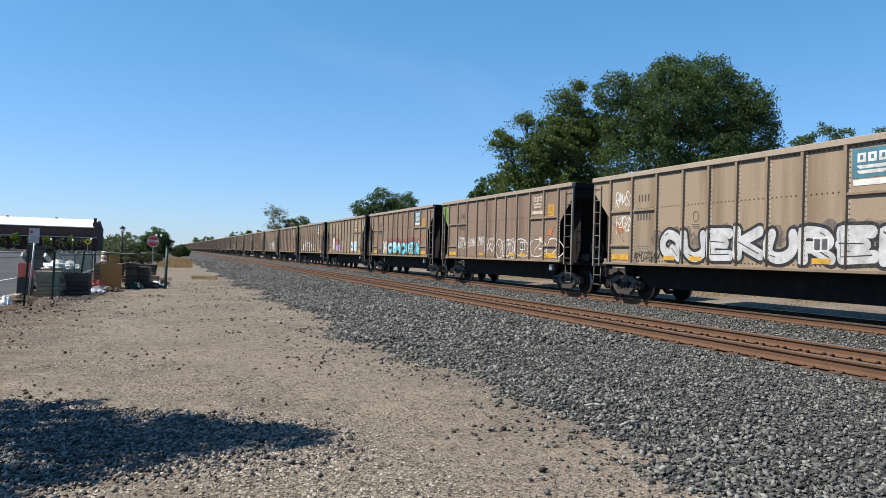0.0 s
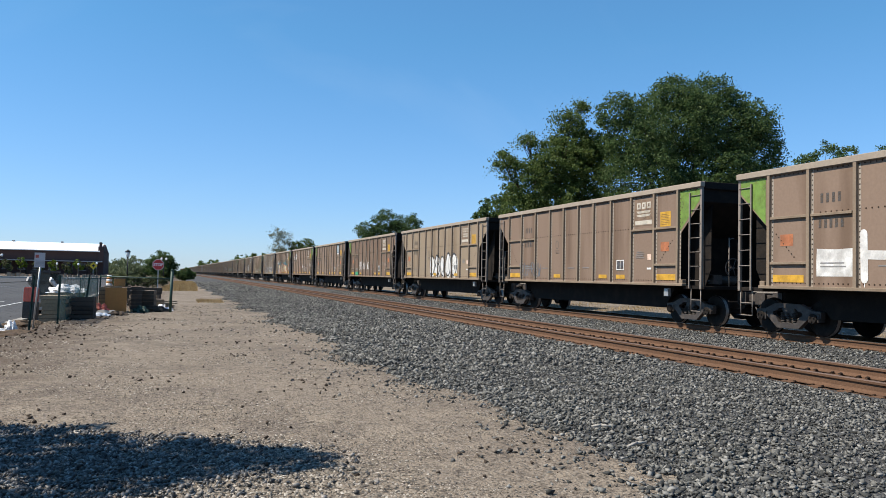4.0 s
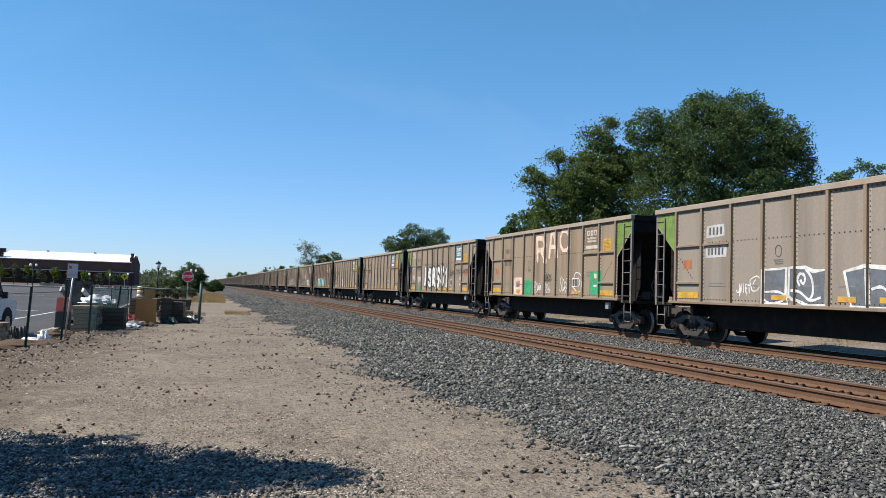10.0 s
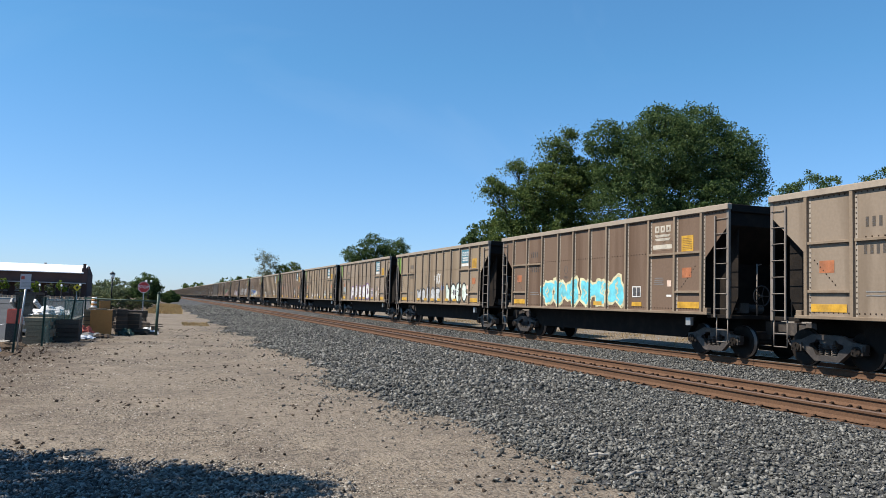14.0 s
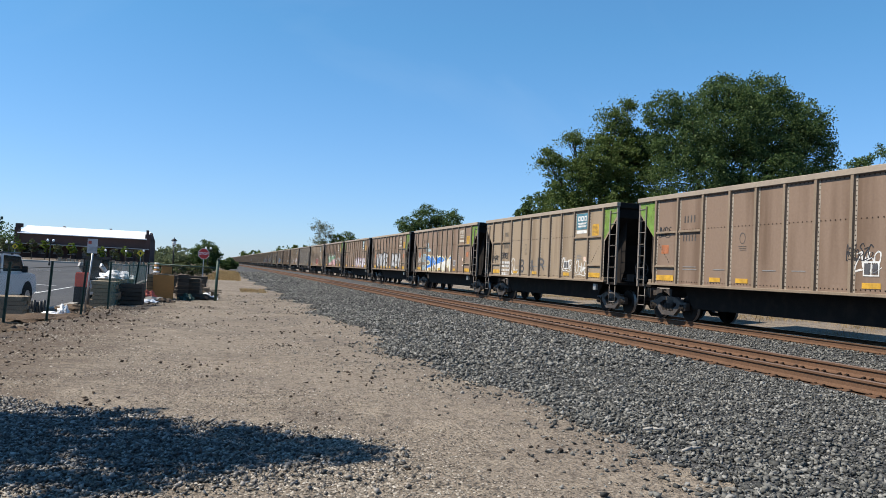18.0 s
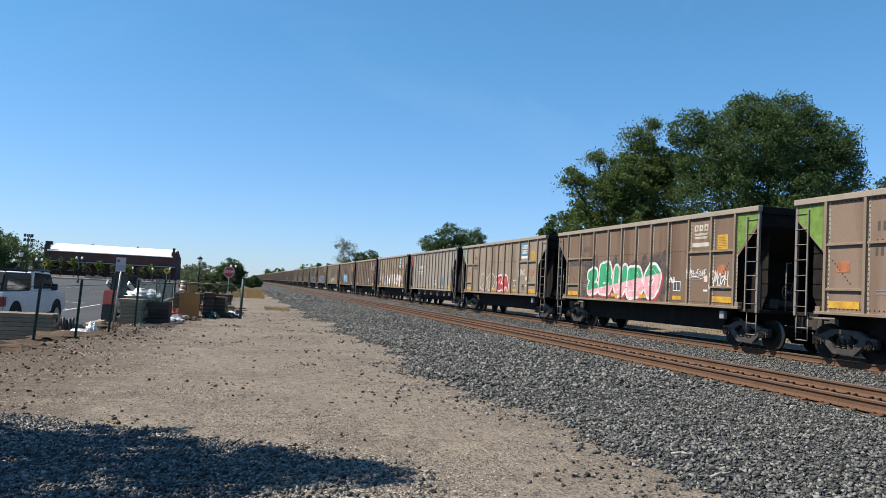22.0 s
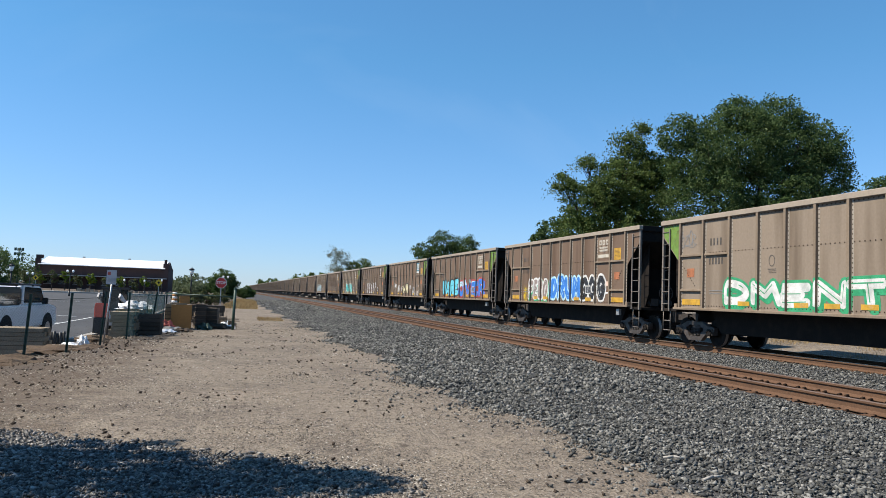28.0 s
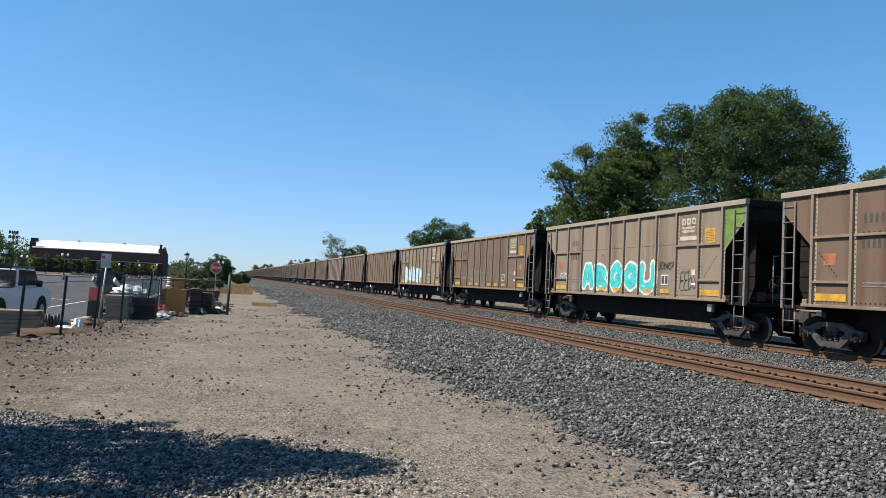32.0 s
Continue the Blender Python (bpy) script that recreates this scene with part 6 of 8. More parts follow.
def loader():
    t = thing("skid_loader", pose(-5.75, 35.6, float(ground_z(-5.5, 35.6)), 0, 0, -12), "compact grey skid-steer loader with a glazed dark cab", "loader")
    t.scale = (0.72, 0.8, 0.95)
    bm = bmesh.new()
    bm_prism(bm, [(-0.9, 0.3), (0.9, 0.3), (0.95, 0.7), (0.5, 0.95), (-0.95, 0.95)], 1.0, "x", -0.5)
    bmesh.ops.bevel(bm, geom=bm.edges[:], offset=0.04, segments=2, affect="EDGES")
    part("body", bm, M["trim"], t)
    for x in (-0.5, 0.46):
        for ya, yb in ((-0.62, -0.56), (0.5, 0.56)):
            box_part("cab_pillar", (x, x + 0.05, ya, yb, 0.93, 1.90), M["lampblack"], t)
    box_part("cab_roof", (-0.56, 0.56, -0.72, 0.64, 1.90, 2.0), M["lampblack"], t, 0.03)
    for dims in ((-0.44, 0.45, 0.52, 0.54, 0.98, 1.88), (-0.44, 0.45, -0.60, -0.58, 0.98, 1.88), (0.48, 0.49, -0.54, 0.48, 0.98, 1.88), (-0.49, -0.48, -0.54, 0.48, 0.98, 1.88)):
        box_part("cab_glass", dims, M["tint"], t)
    box_part("seat", (-0.25, 0.25, -0.4, 0.1, 0.95, 1.55), M["tyre"], t, 0.05)
    for x in (-0.66, 0.58):
        bm = bmesh.new()
        bm_prism(bm, [(-1.0, 1.55), (-0.85, 1.72), (0.6, 1.12), (1.35, 0.35), (1.2, 0.3), (0.5, 0.95)], 0.1, "x", x)
        part("lift_arm", bm, M["white"] if x > 0 else M["trim"], t, "lift arm of the loader")
        for y in (-0.5, 0.5):
            bm = bmesh.new()
            bm_tube(bm, (x - 0.06, y, 0.36), (x + 0.16, y, 0.36), 0.36, seg=18)
            part("wheel", bm, M["tyre"], t)
    bm = bmesh.new()
    bm_prism(bm, [(1.2, 0.1), (1.7, 0.05), (1.75, 0.1), (1.35, 0.5), (1.2, 0.5)], 1.4, "x", -0.7)
    part("bucket", bm, M["truckiron"], t)


loader()
crate(-4.35, 31.4, 1.2, 0.9, 0.85, 4, "grey crate of goods under a white wrap")
wrap = heap("wrapped_cargo", 0, 0, (0.60, 0.42), 0.26, M["tarp"], "white shrink-wrapped bundle on a crate", "covered goods", 17)
wrap.location = (-4.35, 31.4, float(ground_z(-4.35, 31.4)) + 0.85)


def mesh_panel(x, y, w, h, yaw, label):
    """A loose panel of green welded mesh in a frame, stood against the fence."""
    t = thing("mesh_panel", pose(x, y, float(ground_z(x, y)), -6, 0, yaw), label, "fence panel")
    for a, b in ((-w / 2, -w / 2 + 0.03), (w / 2 - 0.03, w / 2)):
        box_part("stile", (a, b, -0.015, 0.015, 0, h), M["green_post"], t)
    for z in (0, h - 0.03):
        box_part("bar", (-w / 2 + 0.03, w / 2 - 0.03, -0.012, 0.012, z, z + 0.03), M["green_post"], t)
    bm = bmesh.new()
    for k in range(int(w / 0.03)):
        bm_box(bm, -w / 2 + 0.03 * k, -w / 2 + 0.03 * k + 0.007, -0.004, 0.004, 0.03, h - 0.03)
    for k in range(int(h / 0.03)):
        bm_box(bm, -w / 2 + 0.03, w / 2 - 0.03, -0.008, -0.004, 0.03 * k, 0.03 * k + 0.007)
    tagged(part("welded_mesh", bm, M["green_mesh"], t, "pale green welded mesh"), kind="stuff")


def netting():
    """Thin green shade netting tied along two bays of the fence, sagging between its ties."""
    m = bpy.data.materials.new("green_shade_netting")
    m.use_nodes = True
    n, l = m.node_tree.nodes, m.node_tree.links
    b, clear, mix, co, wave = n["Principled BSDF"], n.new("ShaderNodeBsdfTransparent"), n.new("ShaderNodeMixShader"), n.new("ShaderNodeTexCoord"), n.new("ShaderNodeTexNoise")
    b.inputs["Base Color"].default_value, b.inputs["Roughness"].default_value = (0.11, 0.21, 0.17, 1), 0.7
    wave.inputs["Scale"].default_value = 2.5
    mr = n.new("ShaderNodeMapRange")
    mr.inputs[1].default_value, mr.inputs[2].default_value, mr.inputs[3].default_value, mr.inputs[4].default_value = 0.35, 0.65, 0.36, 0.62
    l.new(co.outputs["Object"], wave.inputs["Vector"])
    l.new(wave.outputs[0], mr.inputs[0])
    l.new(mr.outputs[0], mix.inputs[0])
    l.new(clear.outputs[0], mix.inputs[1])
    l.new(b.outputs[0], mix.inputs[2])
    l.new(mix.outputs[0], n["Material Output"].inputs[0])
    t = thing("shade_netting", (-3.6, 29.5, 0), "thin pale green shade netting tied to the fence", "netting")
    for (xa, ya), (xb, yb) in (((-3.70, 25.36), (-3.58, 29.92)), ((-3.56, 30.02), (-3.48, 33.5))):
        bm = bmesh.new()
        rows = []
        for i in range(17):
            u = i / 16
            x, y = xa + (xb - xa) * u, ya + (yb - ya) * u
            g = float(ground_z(x, y))
            top = 1.40 - 0.10 * math.sin(math.pi * u) + 0.03 * math.sin(19 * u)
            rows.append([bm.verts.new((x + 3.6 + 0.035 * math.sin(9 * u + 5 * v) - 0.04, y - 29.5, g + 0.03 + top * v)) for v in (0, 0.2, 0.4, 0.6, 0.8, 1.0)])
        for p, q in zip(rows, rows[1:]):
            for k in range(5):
                bm.faces.new((p[k], q[k], q[k + 1], p[k + 1])).smooth = True
        part("net", bm, m, t)


netting()
mesh_panel(-3.55, 30.9, 0.62, 1.32, 10, "pale green welded mesh panel leaning by the lumber")
put(heap("plastic_sheet", 0, 0, (0.55, 0.3), 0.12, M["tarp"], "torn white plastic sheet over boards", "plastic sheet", 31), -1.35, 37.6)
put(heap("plastic_sheet", 0, 0, (0.3, 0.22), 0.1, M["tarp"], "scrap of white wrap beside the crates", "plastic sheet", 33), -3.0, 29.7)
hedge_spots = [((-6.6 + 0.55 * i, 74 + (i % 3) * 0.6, 0.75 + 0.25 * math.sin(2.1 * i)), 0.55) for i in range(8)]
hedge = thing("hedge", (-5.0, 74.5, 0.1), "low loose green hedge beside the lot", "hedge")
part("foliage", crown_mesh("foliage", [(tuple(Vector(c) - Vector((-5.0, 74.5, 0.1))), r) for c, r in hedge_spots], 9000, 0.13, LEAF["olive"], clump=0.3), None, hedge)
part("stem", limbs_mesh((0, 0, 0), [(tuple(Vector(c) - Vector((-5.0, 74.5, 0.1))), r) for c, r in hedge_spots], 0.06, 5), M["bark"], hedge)
put(heap("rubble_mound", 0, 0, (0.35, 0.3), 0.14, M["clods"], "low heap of dark rubble and scraps", "rubble mound", 35), -2.5, 30.2)
put(heap("rubble_mound", 0, 0, (0.7, 0.35), 0.22, M["clods"], "dark heap of scraps behind the fence", "rubble mound", 36), -1.5, 33.2)
for bx, by, bl, ba in ((-1.2, 36.9, 1.3, 0.5), (-0.9, 34.4, 1.0, 0.9), (-1.9, 38.6, 1.4, -0.2)):
    b = thing("loose_board", pose(bx, by, float(ground_z(bx, by)) + 0.28, 0, random.uniform(-3, 3), math.degrees(ba)), "long old board lying across the pile", "board", "loose boards")
    box_part("plank", (-bl / 2, bl / 2, -0.09, 0.09, -0.02, 0.02), M["greylumber"], b, 0.004)
    box_part("prop", (-0.06, 0.06, -0.08, 0.08, -0.3, -0.02), M["greylumber"], b)


def drum(x, y):
    t = thing("traffic_drum", (x, y, 0.9 if y < 41 else float(ground_z(x, y))), "faded tan and white striped traffic drum on a crate", "traffic drum")
    for k in range(5):
        bm = bmesh.new()
        r = 0.145 - 0.008 * k
        bm_tube(bm, (0, 0, 0.1 * k), (0, 0, 0.1 * k + 0.1), r, r - 0.006, 18)
        part("band", bm, M["ply"] if k % 2 else M["white"], t)


lumber_stack(-2.8, -1.3, 38.4, 39.4, -0.05, 6, 0.15, M["darklumber"], "dark stack of old pallets and timber", 2)
crate(-3.6, 40.2, 0.8, 0.8, 0.9, 10, "grey crate of goods under the drum")
drum(-3.75, 40.1)
small = thing("small_crate", pose(-3.28, 40.2, 0.86, 0, 0, 6), "small tan plywood box on a grey crate", "crate")
box_part("body", (-0.24, 0.24, -0.2, 0.2, 0.0, 0.38), M["ply"], small, 0.006)
box_part("lid", (-0.25, 0.25, -0.21, 0.21, 0.38, 0.41), M["greylumber"], small, 0.004)


def planter_wall():
    t = thing("planter_wall", (-21.4, 104.95, lot_z(105)), "low row of tan stone blocks by the pavement", "planter wall")
    for k in range(22):
        x = 0.52 * k + random.uniform(-0.05, 0.05)
        box_part("stone_block", (x, x + random.uniform(0.3, 0.5), -0.2, 0.2, -0.1, random.uniform(0.28, 0.5)), M["sandstone"], t, 0.03)


planter_wall()


def grass(name, x0, x1, y0, y1, n, h, label, zf=ground_z, mask=None):
    x, y = rng.uniform(x0, x1, n), rng.uniform(y0, y1, n)
    if mask is not None:
        k = mask(x, y)
        x, y = x[k], y[k]
    n = len(x)
    a, l = rng.uniform(0, 6.28, n), rng.uniform(0.2, 0.7, n)
    hh = h * rng.uniform(0.4, 1.2, n)
    d = np.stack([np.cos(a), np.sin(a), 0 * a], 1)
    p = np.stack([x, y, zf(x, y) - 0.01], 1)
    s = np.stack([-d[:, 1], d[:, 0], 0 * a], 1) * (0.06 * hh)[:, None]
    top = p + d * (hh * l)[:, None] + np.array((0, 0, 1.0)) * hh[:, None]
    v = np.stack([p - s, p + s, top], 1)
    ob = new(name, cloud_mesh(name, v.reshape(-1, 3), np.arange(3 * n).reshape(n, 3), LEAF["straw"]))
    return tagged(ob, label, "grass", kind="stuff")


def patchy(x, y):
    return np.sin(0.8 * x + 0.3 * y) + np.sin(1.1 * y - 0.5 * x) + rng.normal(size=len(x)) * 0.7 > 0.2


grass("dry_grass", -2.7, 0.5, 70, 135, 15000, 0.3, "dry straw-yellow grass beside the line")
grass("dry_grass", 0.3, 1.7, 43, 47, 1600, 0.16, "thin dry grass at the ballast edge", mask=patchy)
grass("dry_grass", 16.6, 24, 2, 64, 52000, 0.13, "dry straw grass beyond the train", mask=lambda x, y: (x + 0.028 * y > 18.2) & patchy(x, y))
grass("dry_grass", -0.35, 0.75, 12.2, 14.2, 420, 0.035, "flat tuft of dead grass in the dirt", mask=patchy)


def stick(x, y, l, a, label):
    bm = bmesh.new()
    d = Vector((math.cos(a), math.sin(a), 0.04)) * l / 2
    bm_tube(bm, -d, Vector((0, 0, 0.015)), 0.012, 0.016, 6)
    bm_tube(bm, Vector((0, 0, 0.015)), d, 0.016, 0.008, 6)
    ob = new("stick", mesh_of("stick", bm, M["concrete"]))
    ob.matrix_basis = LINE @ pose(x, y, float(bed_z(x, y)) + 0.045)
    tagged(ob, label, "stick")


stick(4.25, 6.15, 0.26, 0.25, "bleached stick lying on the ballast")
stick(4.35, 6.95, 0.2, -0.5, "bleached stick lying on the ballast")


# ---- the train ----
def gone(t):
    """Metres that the train has run after t seconds."""
    return 18.0289 * t - 0.003969 * t * t


def car_y(n, t):
    return 25.152 + CAR_LEN * (n - 0.5) - gone(t)


LAST_NEAR, LAST_CAR = 38, 74
CARS, WHEELS = {}, []
LABELS = ["dusty brown steel coal car with sprayed graffiti", "weathered brown coal car streaked with rust"]


TONE = {n: k for k, ns in dict(sheet_red=(7, 16, 25, 29, 30, 32, 40, 43, 46, 50), sheet_ash=(11,), sheet_grey=(13, 14, 15, 18, 26, 31, 36, 38, 41, 47), sheet_pale=(0, 3, 6, 12, 17, 19, 21, 28)).items() for n in ns}


def make_train():
    tones = {k: side_sheet_mesh(M[k]) for k in ("sheet_red", "sheet_grey", "sheet_pale", "sheet_ash")}
    master, sets = build_car("coal_car", LABELS[0], True)
    lite, lsets = build_car("coal_car", LABELS[1], False)
    for n in range(-1, LAST_CAR + 1):
        src = master if n <= LAST_NEAR else lite
        if n == 27:
            car, _ = build_car("hopper_car", "pale grey hopper car with a red corner and V-shaped chutes", True, True)
        elif n == -1:
            car = master
        elif n == LAST_NEAR + 1:
            car = lite
        else:
            car = copy_thing(src, src.matrix_basis.copy())
        car.matrix_basis = LINE @ pose(FAR_X, car_y(n, 0), RAIL_Z)
        CARS[n] = car
        tone = TONE.get(n, "sheet_red" if n > 30 and n % 4 else "")
        if n != 27 and tone:
            for o in car.children:
                if o.name.startswith("side_sheet"):
                    o.data = tones[tone]
        WHEELS.extend(o for o in car.children_recursive if o.name.startswith("wheelset"))


make_train()

# ---- paint on the cars ----
def sprayed(name, color, full, least):
    """Thin sprayed paint, dusty and worn through in patches to the steel behind it."""
    m = paint(name, color, 0.6, 0.10, (color[0] * 0.72, color[1] * 0.70, color[2] * 0.67), 0.35)
    n, l = m.node_tree.nodes, m.node_tree.links
    co, nz, mr = n.new("ShaderNodeTexCoord"), n.new("ShaderNodeTexNoise"), n.new("ShaderNodeMapRange")
    clear, mix = n.new("ShaderNodeBsdfTransparent"), n.new("ShaderNodeMixShader")
    nz.inputs["Scale"].default_value, nz.inputs["Detail"].default_value = 3.5, 9
    mr.inputs[1].default_value, mr.inputs[2].default_value = 0.34, 0.60
    mr.inputs[3].default_value, mr.inputs[4].default_value = least, full
    l.new(co.outputs["Object"], nz.inputs["Vector"])
    l.new(nz.outputs[0], mr.inputs[0])
    l.new(mr.outputs[0], mix.inputs[0])
    l.new(clear.outputs[0], mix.inputs[1])
    l.new(n["Principled BSDF"].outputs[0], mix.inputs[2])
    l.new(mix.outputs[0], n["Material Output"].inputs[0])
    return m


PAINT = {k: sprayed("sprayed_" + k, c, 0.97, 0.62) for k, c in dict(
    white=(0.654, 0.643, 0.614), silver=(0.49, 0.49, 0.49), black=(0.0234, 0.0234, 0.0257), dark=(0.0701, 0.0701, 0.0759), cyan=(0.14, 0.561, 0.678), blue=(0.0351, 0.187, 0.584), ice=(0.42, 0.643, 0.736),
    red=(0.467, 0.0701, 0.0525), darkred=(0.385, 0.0525, 0.0467), pink=(0.701, 0.351, 0.385), purple=(0.14, 0.0584, 0.187), lilac=(0.537, 0.42, 0.584), green=(0.0351, 0.316, 0.14), teal=(0.0351, 0.351, 0.42), turq=(0.0584, 0.49, 0.467),
    cream=(0.654, 0.596, 0.374), yellow=(0.724, 0.49, 0.0234), pale=(0.724, 0.526, 0.42), grey=(0.199, 0.193, 0.187), greyblue=(0.125, 0.14, 0.16), mint=(0.643, 0.736, 0.643), rust=(0.14, 0.0818, 0.0701), blush=(0.724, 0.607, 0.607), dusk=(0.257, 0.199, 0.176),
    faded=(0.502, 0.455, 0.374), placard=(0.54, 0.30, 0.028), orange=(0.397, 0.14, 0.0584), logo=(0.0584, 0.181, 0.239), logobrown=(0.199, 0.134, 0.0877), corner=(0.146, 0.251, 0.0409), mark=(0.0759, 0.0654, 0.0561), palecorner=(0.281, 0.351, 0.257), redcorner=(0.42, 0.0584, 0.0584)).items()}
MIST = {k: sprayed("thin_%s_overspray" % k, c, 0.62, 0.02) for k, c in dict(teal=(0.0351, 0.304, 0.362), dusk=(0.129, 0.111, 0.103), cream=(0.654, 0.596, 0.374), dark=(0.0701, 0.0701, 0.0759), yellow=(0.724, 0.49, 0.0234), darkred=(0.351, 0.0818, 0.0701), green=(0.0351, 0.316, 0.14), white=(0.584, 0.572, 0.549), lilac=(0.49, 0.385, 0.49)).items()}
SKIN = -SIDE - 0.0125     # paint lies just proud of the sheet and its flanges
gr = random.Random(21)


def spray(n, bm, mats, label, name="graffiti"):
    """Lays flat paint (y, z with x as its layer) on car n, over the sheets and again over the ribs that it crosses."""
    bmesh.ops.bisect_plane(bm, geom=bm.verts[:] + bm.edges[:] + bm.faces[:], plane_co=(0, 0, SILL + 0.016), plane_no=(0, 0, -1), clear_outer=True)
    ys = [v.co.y for v in bm.verts]
    lo, hi = min(ys), max(ys)
    whole = bm.copy()
    for r in RIBS:
        if lo < r + 0.043 and hi > r - 0.043:
            c = whole.copy()
            for s in (-1, 1):
                bmesh.ops.bisect_plane(c, geom=c.verts[:] + c.edges[:] + c.faces[:], plane_co=(0, r + s * 0.042, 0), plane_no=(0, s, 0), clear_outer=True)
            for v in c.verts:
                v.co.x -= 0.0715
            tmp = bpy.data.meshes.new("rib_paint")
            c.to_mesh(tmp)
            c.free()
            bm.from_mesh(tmp)
            bpy.data.meshes.remove(tmp)
    whole.free()
    me = bpy.data.meshes.new(name)
    bm.to_mesh(me)
    bm.free()
    for m in mats:
        me.materials.append(m)
    return part(name, me, None, CARS[n], label)


def add_flat(bm, pts, faces, x, mi):
    vs = [bm.verts.new((x, y, lift(z))) for y, z in pts]
    for f in faces:
        bm.faces.new([vs[i] for i in f]).material_index = mi


def ribbon(bm, pts, w, x, mi=0, closed=False):
    n = len(pts)
    left, right = [], []
    for i, (y, z) in enumerate(pts):
        a = pts[(i - 1) % n] if closed or i else pts[0]
        b = pts[(i + 1) % n] if closed or i < n - 1 else pts[-1]
        dy, dz = b[0] - a[0], b[1] - a[1]
        l = math.hypot(dy, dz) or 1
        k = w / 2 * (0.75 + 0.5 * gr.random())
        left.append(bm.verts.new((x, y - dz / l * k, lift(z + dy / l * k))))
        right.append(bm.verts.new((x, y + dz / l * k, lift(z - dy / l * k))))
    for i in range(n if closed else n - 1):
        j = (i + 1) % n
        bm.faces.new((left[i], left[j], right[j], right[i])).material_index = mi


GLYPHS = {"A": "0,0 .35,1 .65,1 1,0|.2,.38 .8,.38", "B": "0,0 0,1 .7,1 .9,.78 .65,.53 .05,.53|.65,.53 1,.28 .75,0 0,0", "C": "1,.8 .7,1 .25,1 0,.7 0,.3 .25,0 .7,0 1,.2", "D": "0,0 0,1 .6,1 1,.65 1,.35 .6,0 0,0",
          "E": "1,1 .05,1 0,0 1,0|0,.52 .75,.52", "F": "1,1 .05,1 0,0|0,.52 .75,.52", "G": "1,.8 .7,1 .25,1 0,.7 0,.3 .25,0 .75,0 1,.25 1,.48 .6,.48", "H": "0,0 0,1|1,0 1,1|0,.5 1,.5", "I": ".5,0 .5,1", "i": ".5,0 .5,.6|.5,.86 .52,.96",
          "J": "1,1 1,.25 .7,0 .25,0 0,.3", "K": "0,0 0,1|1,1 .1,.5 1,0", "L": "0,1 0,0 1,0", "M": "0,0 .1,1 .5,.4 .9,1 1,0", "N": "0,0 0,1 1,0 1,1", "O": ".3,0 0,.3 0,.7 .3,1 .7,1 1,.7 1,.3 .7,0 .3,0", "P": "0,0 0,1 .7,1 1,.8 1,.62 .7,.45 .05,.45",
          "Q": ".3,0 0,.3 0,.7 .3,1 .7,1 1,.7 1,.3 .7,0 .3,0|.6,.3 1,-.05", "R": "0,0 0,1 .7,1 1,.8 1,.62 .7,.45 .05,.45|.45,.45 1,0", "S": "1,.82 .7,1 .25,1 0,.78 .2,.55 .8,.45 1,.22 .75,0 .25,0 0,.18", "T": "0,1 1,1|.5,1 .5,0",
          "U": "0,1 0,.3 .3,0 .7,0 1,.3 1,1", "V": "0,1 .5,0 1,1", "W": "0,1 .2,0 .5,.65 .8,0 1,1", "X": "0,0 1,1|0,1 1,0", "Y": "0,1 .5,.5 1,1|.5,.5 .5,0", "Z": "0,1 1,1 0,0 1,0", "1": ".2,.8 .5,1 .5,0", "6": ".9,1 .2,.6 0,.3 .3,0 .7,0 1,.25 .7,.5 .1,.4", "&": "1,0 .2,.8 .45,1 .7,.8 0,.25 .3,0 .9,.35"}


def spot(bm, y, z, r, x, mi):
    """A rounded end or joint of a stroke."""
    add_flat(bm, [(y + r * math.cos(a), z + r * math.sin(a)) for a in (math.pi * (k + 0.5) / 5 for k in range(10))], [tuple(range(10))], x, mi)


def brush(bm, pts, w, x, mi, step):
    """A thick even stroke along a line, each piece and joint a hair proud of the last."""
    k = 0
    for (ya, za), (yb, zb) in zip(pts, pts[1:]):
        l = math.hypot(yb - ya, zb - za) or 1
        oy, oz = -(zb - za) / l * w / 2, (yb - ya) / l * w / 2
        add_flat(bm, [(ya + oy, za + oz), (yb + oy, zb + oz), (yb - oy, zb - oz), (ya - oy, za - oz)], [(0, 1, 2, 3)], x - step * k, mi)
        spot(bm, yb, zb, w / 2, x - step * (k + 0.5), mi)
        k += 1
    spot(bm, *pts[0], w / 2, x - step * k, mi)


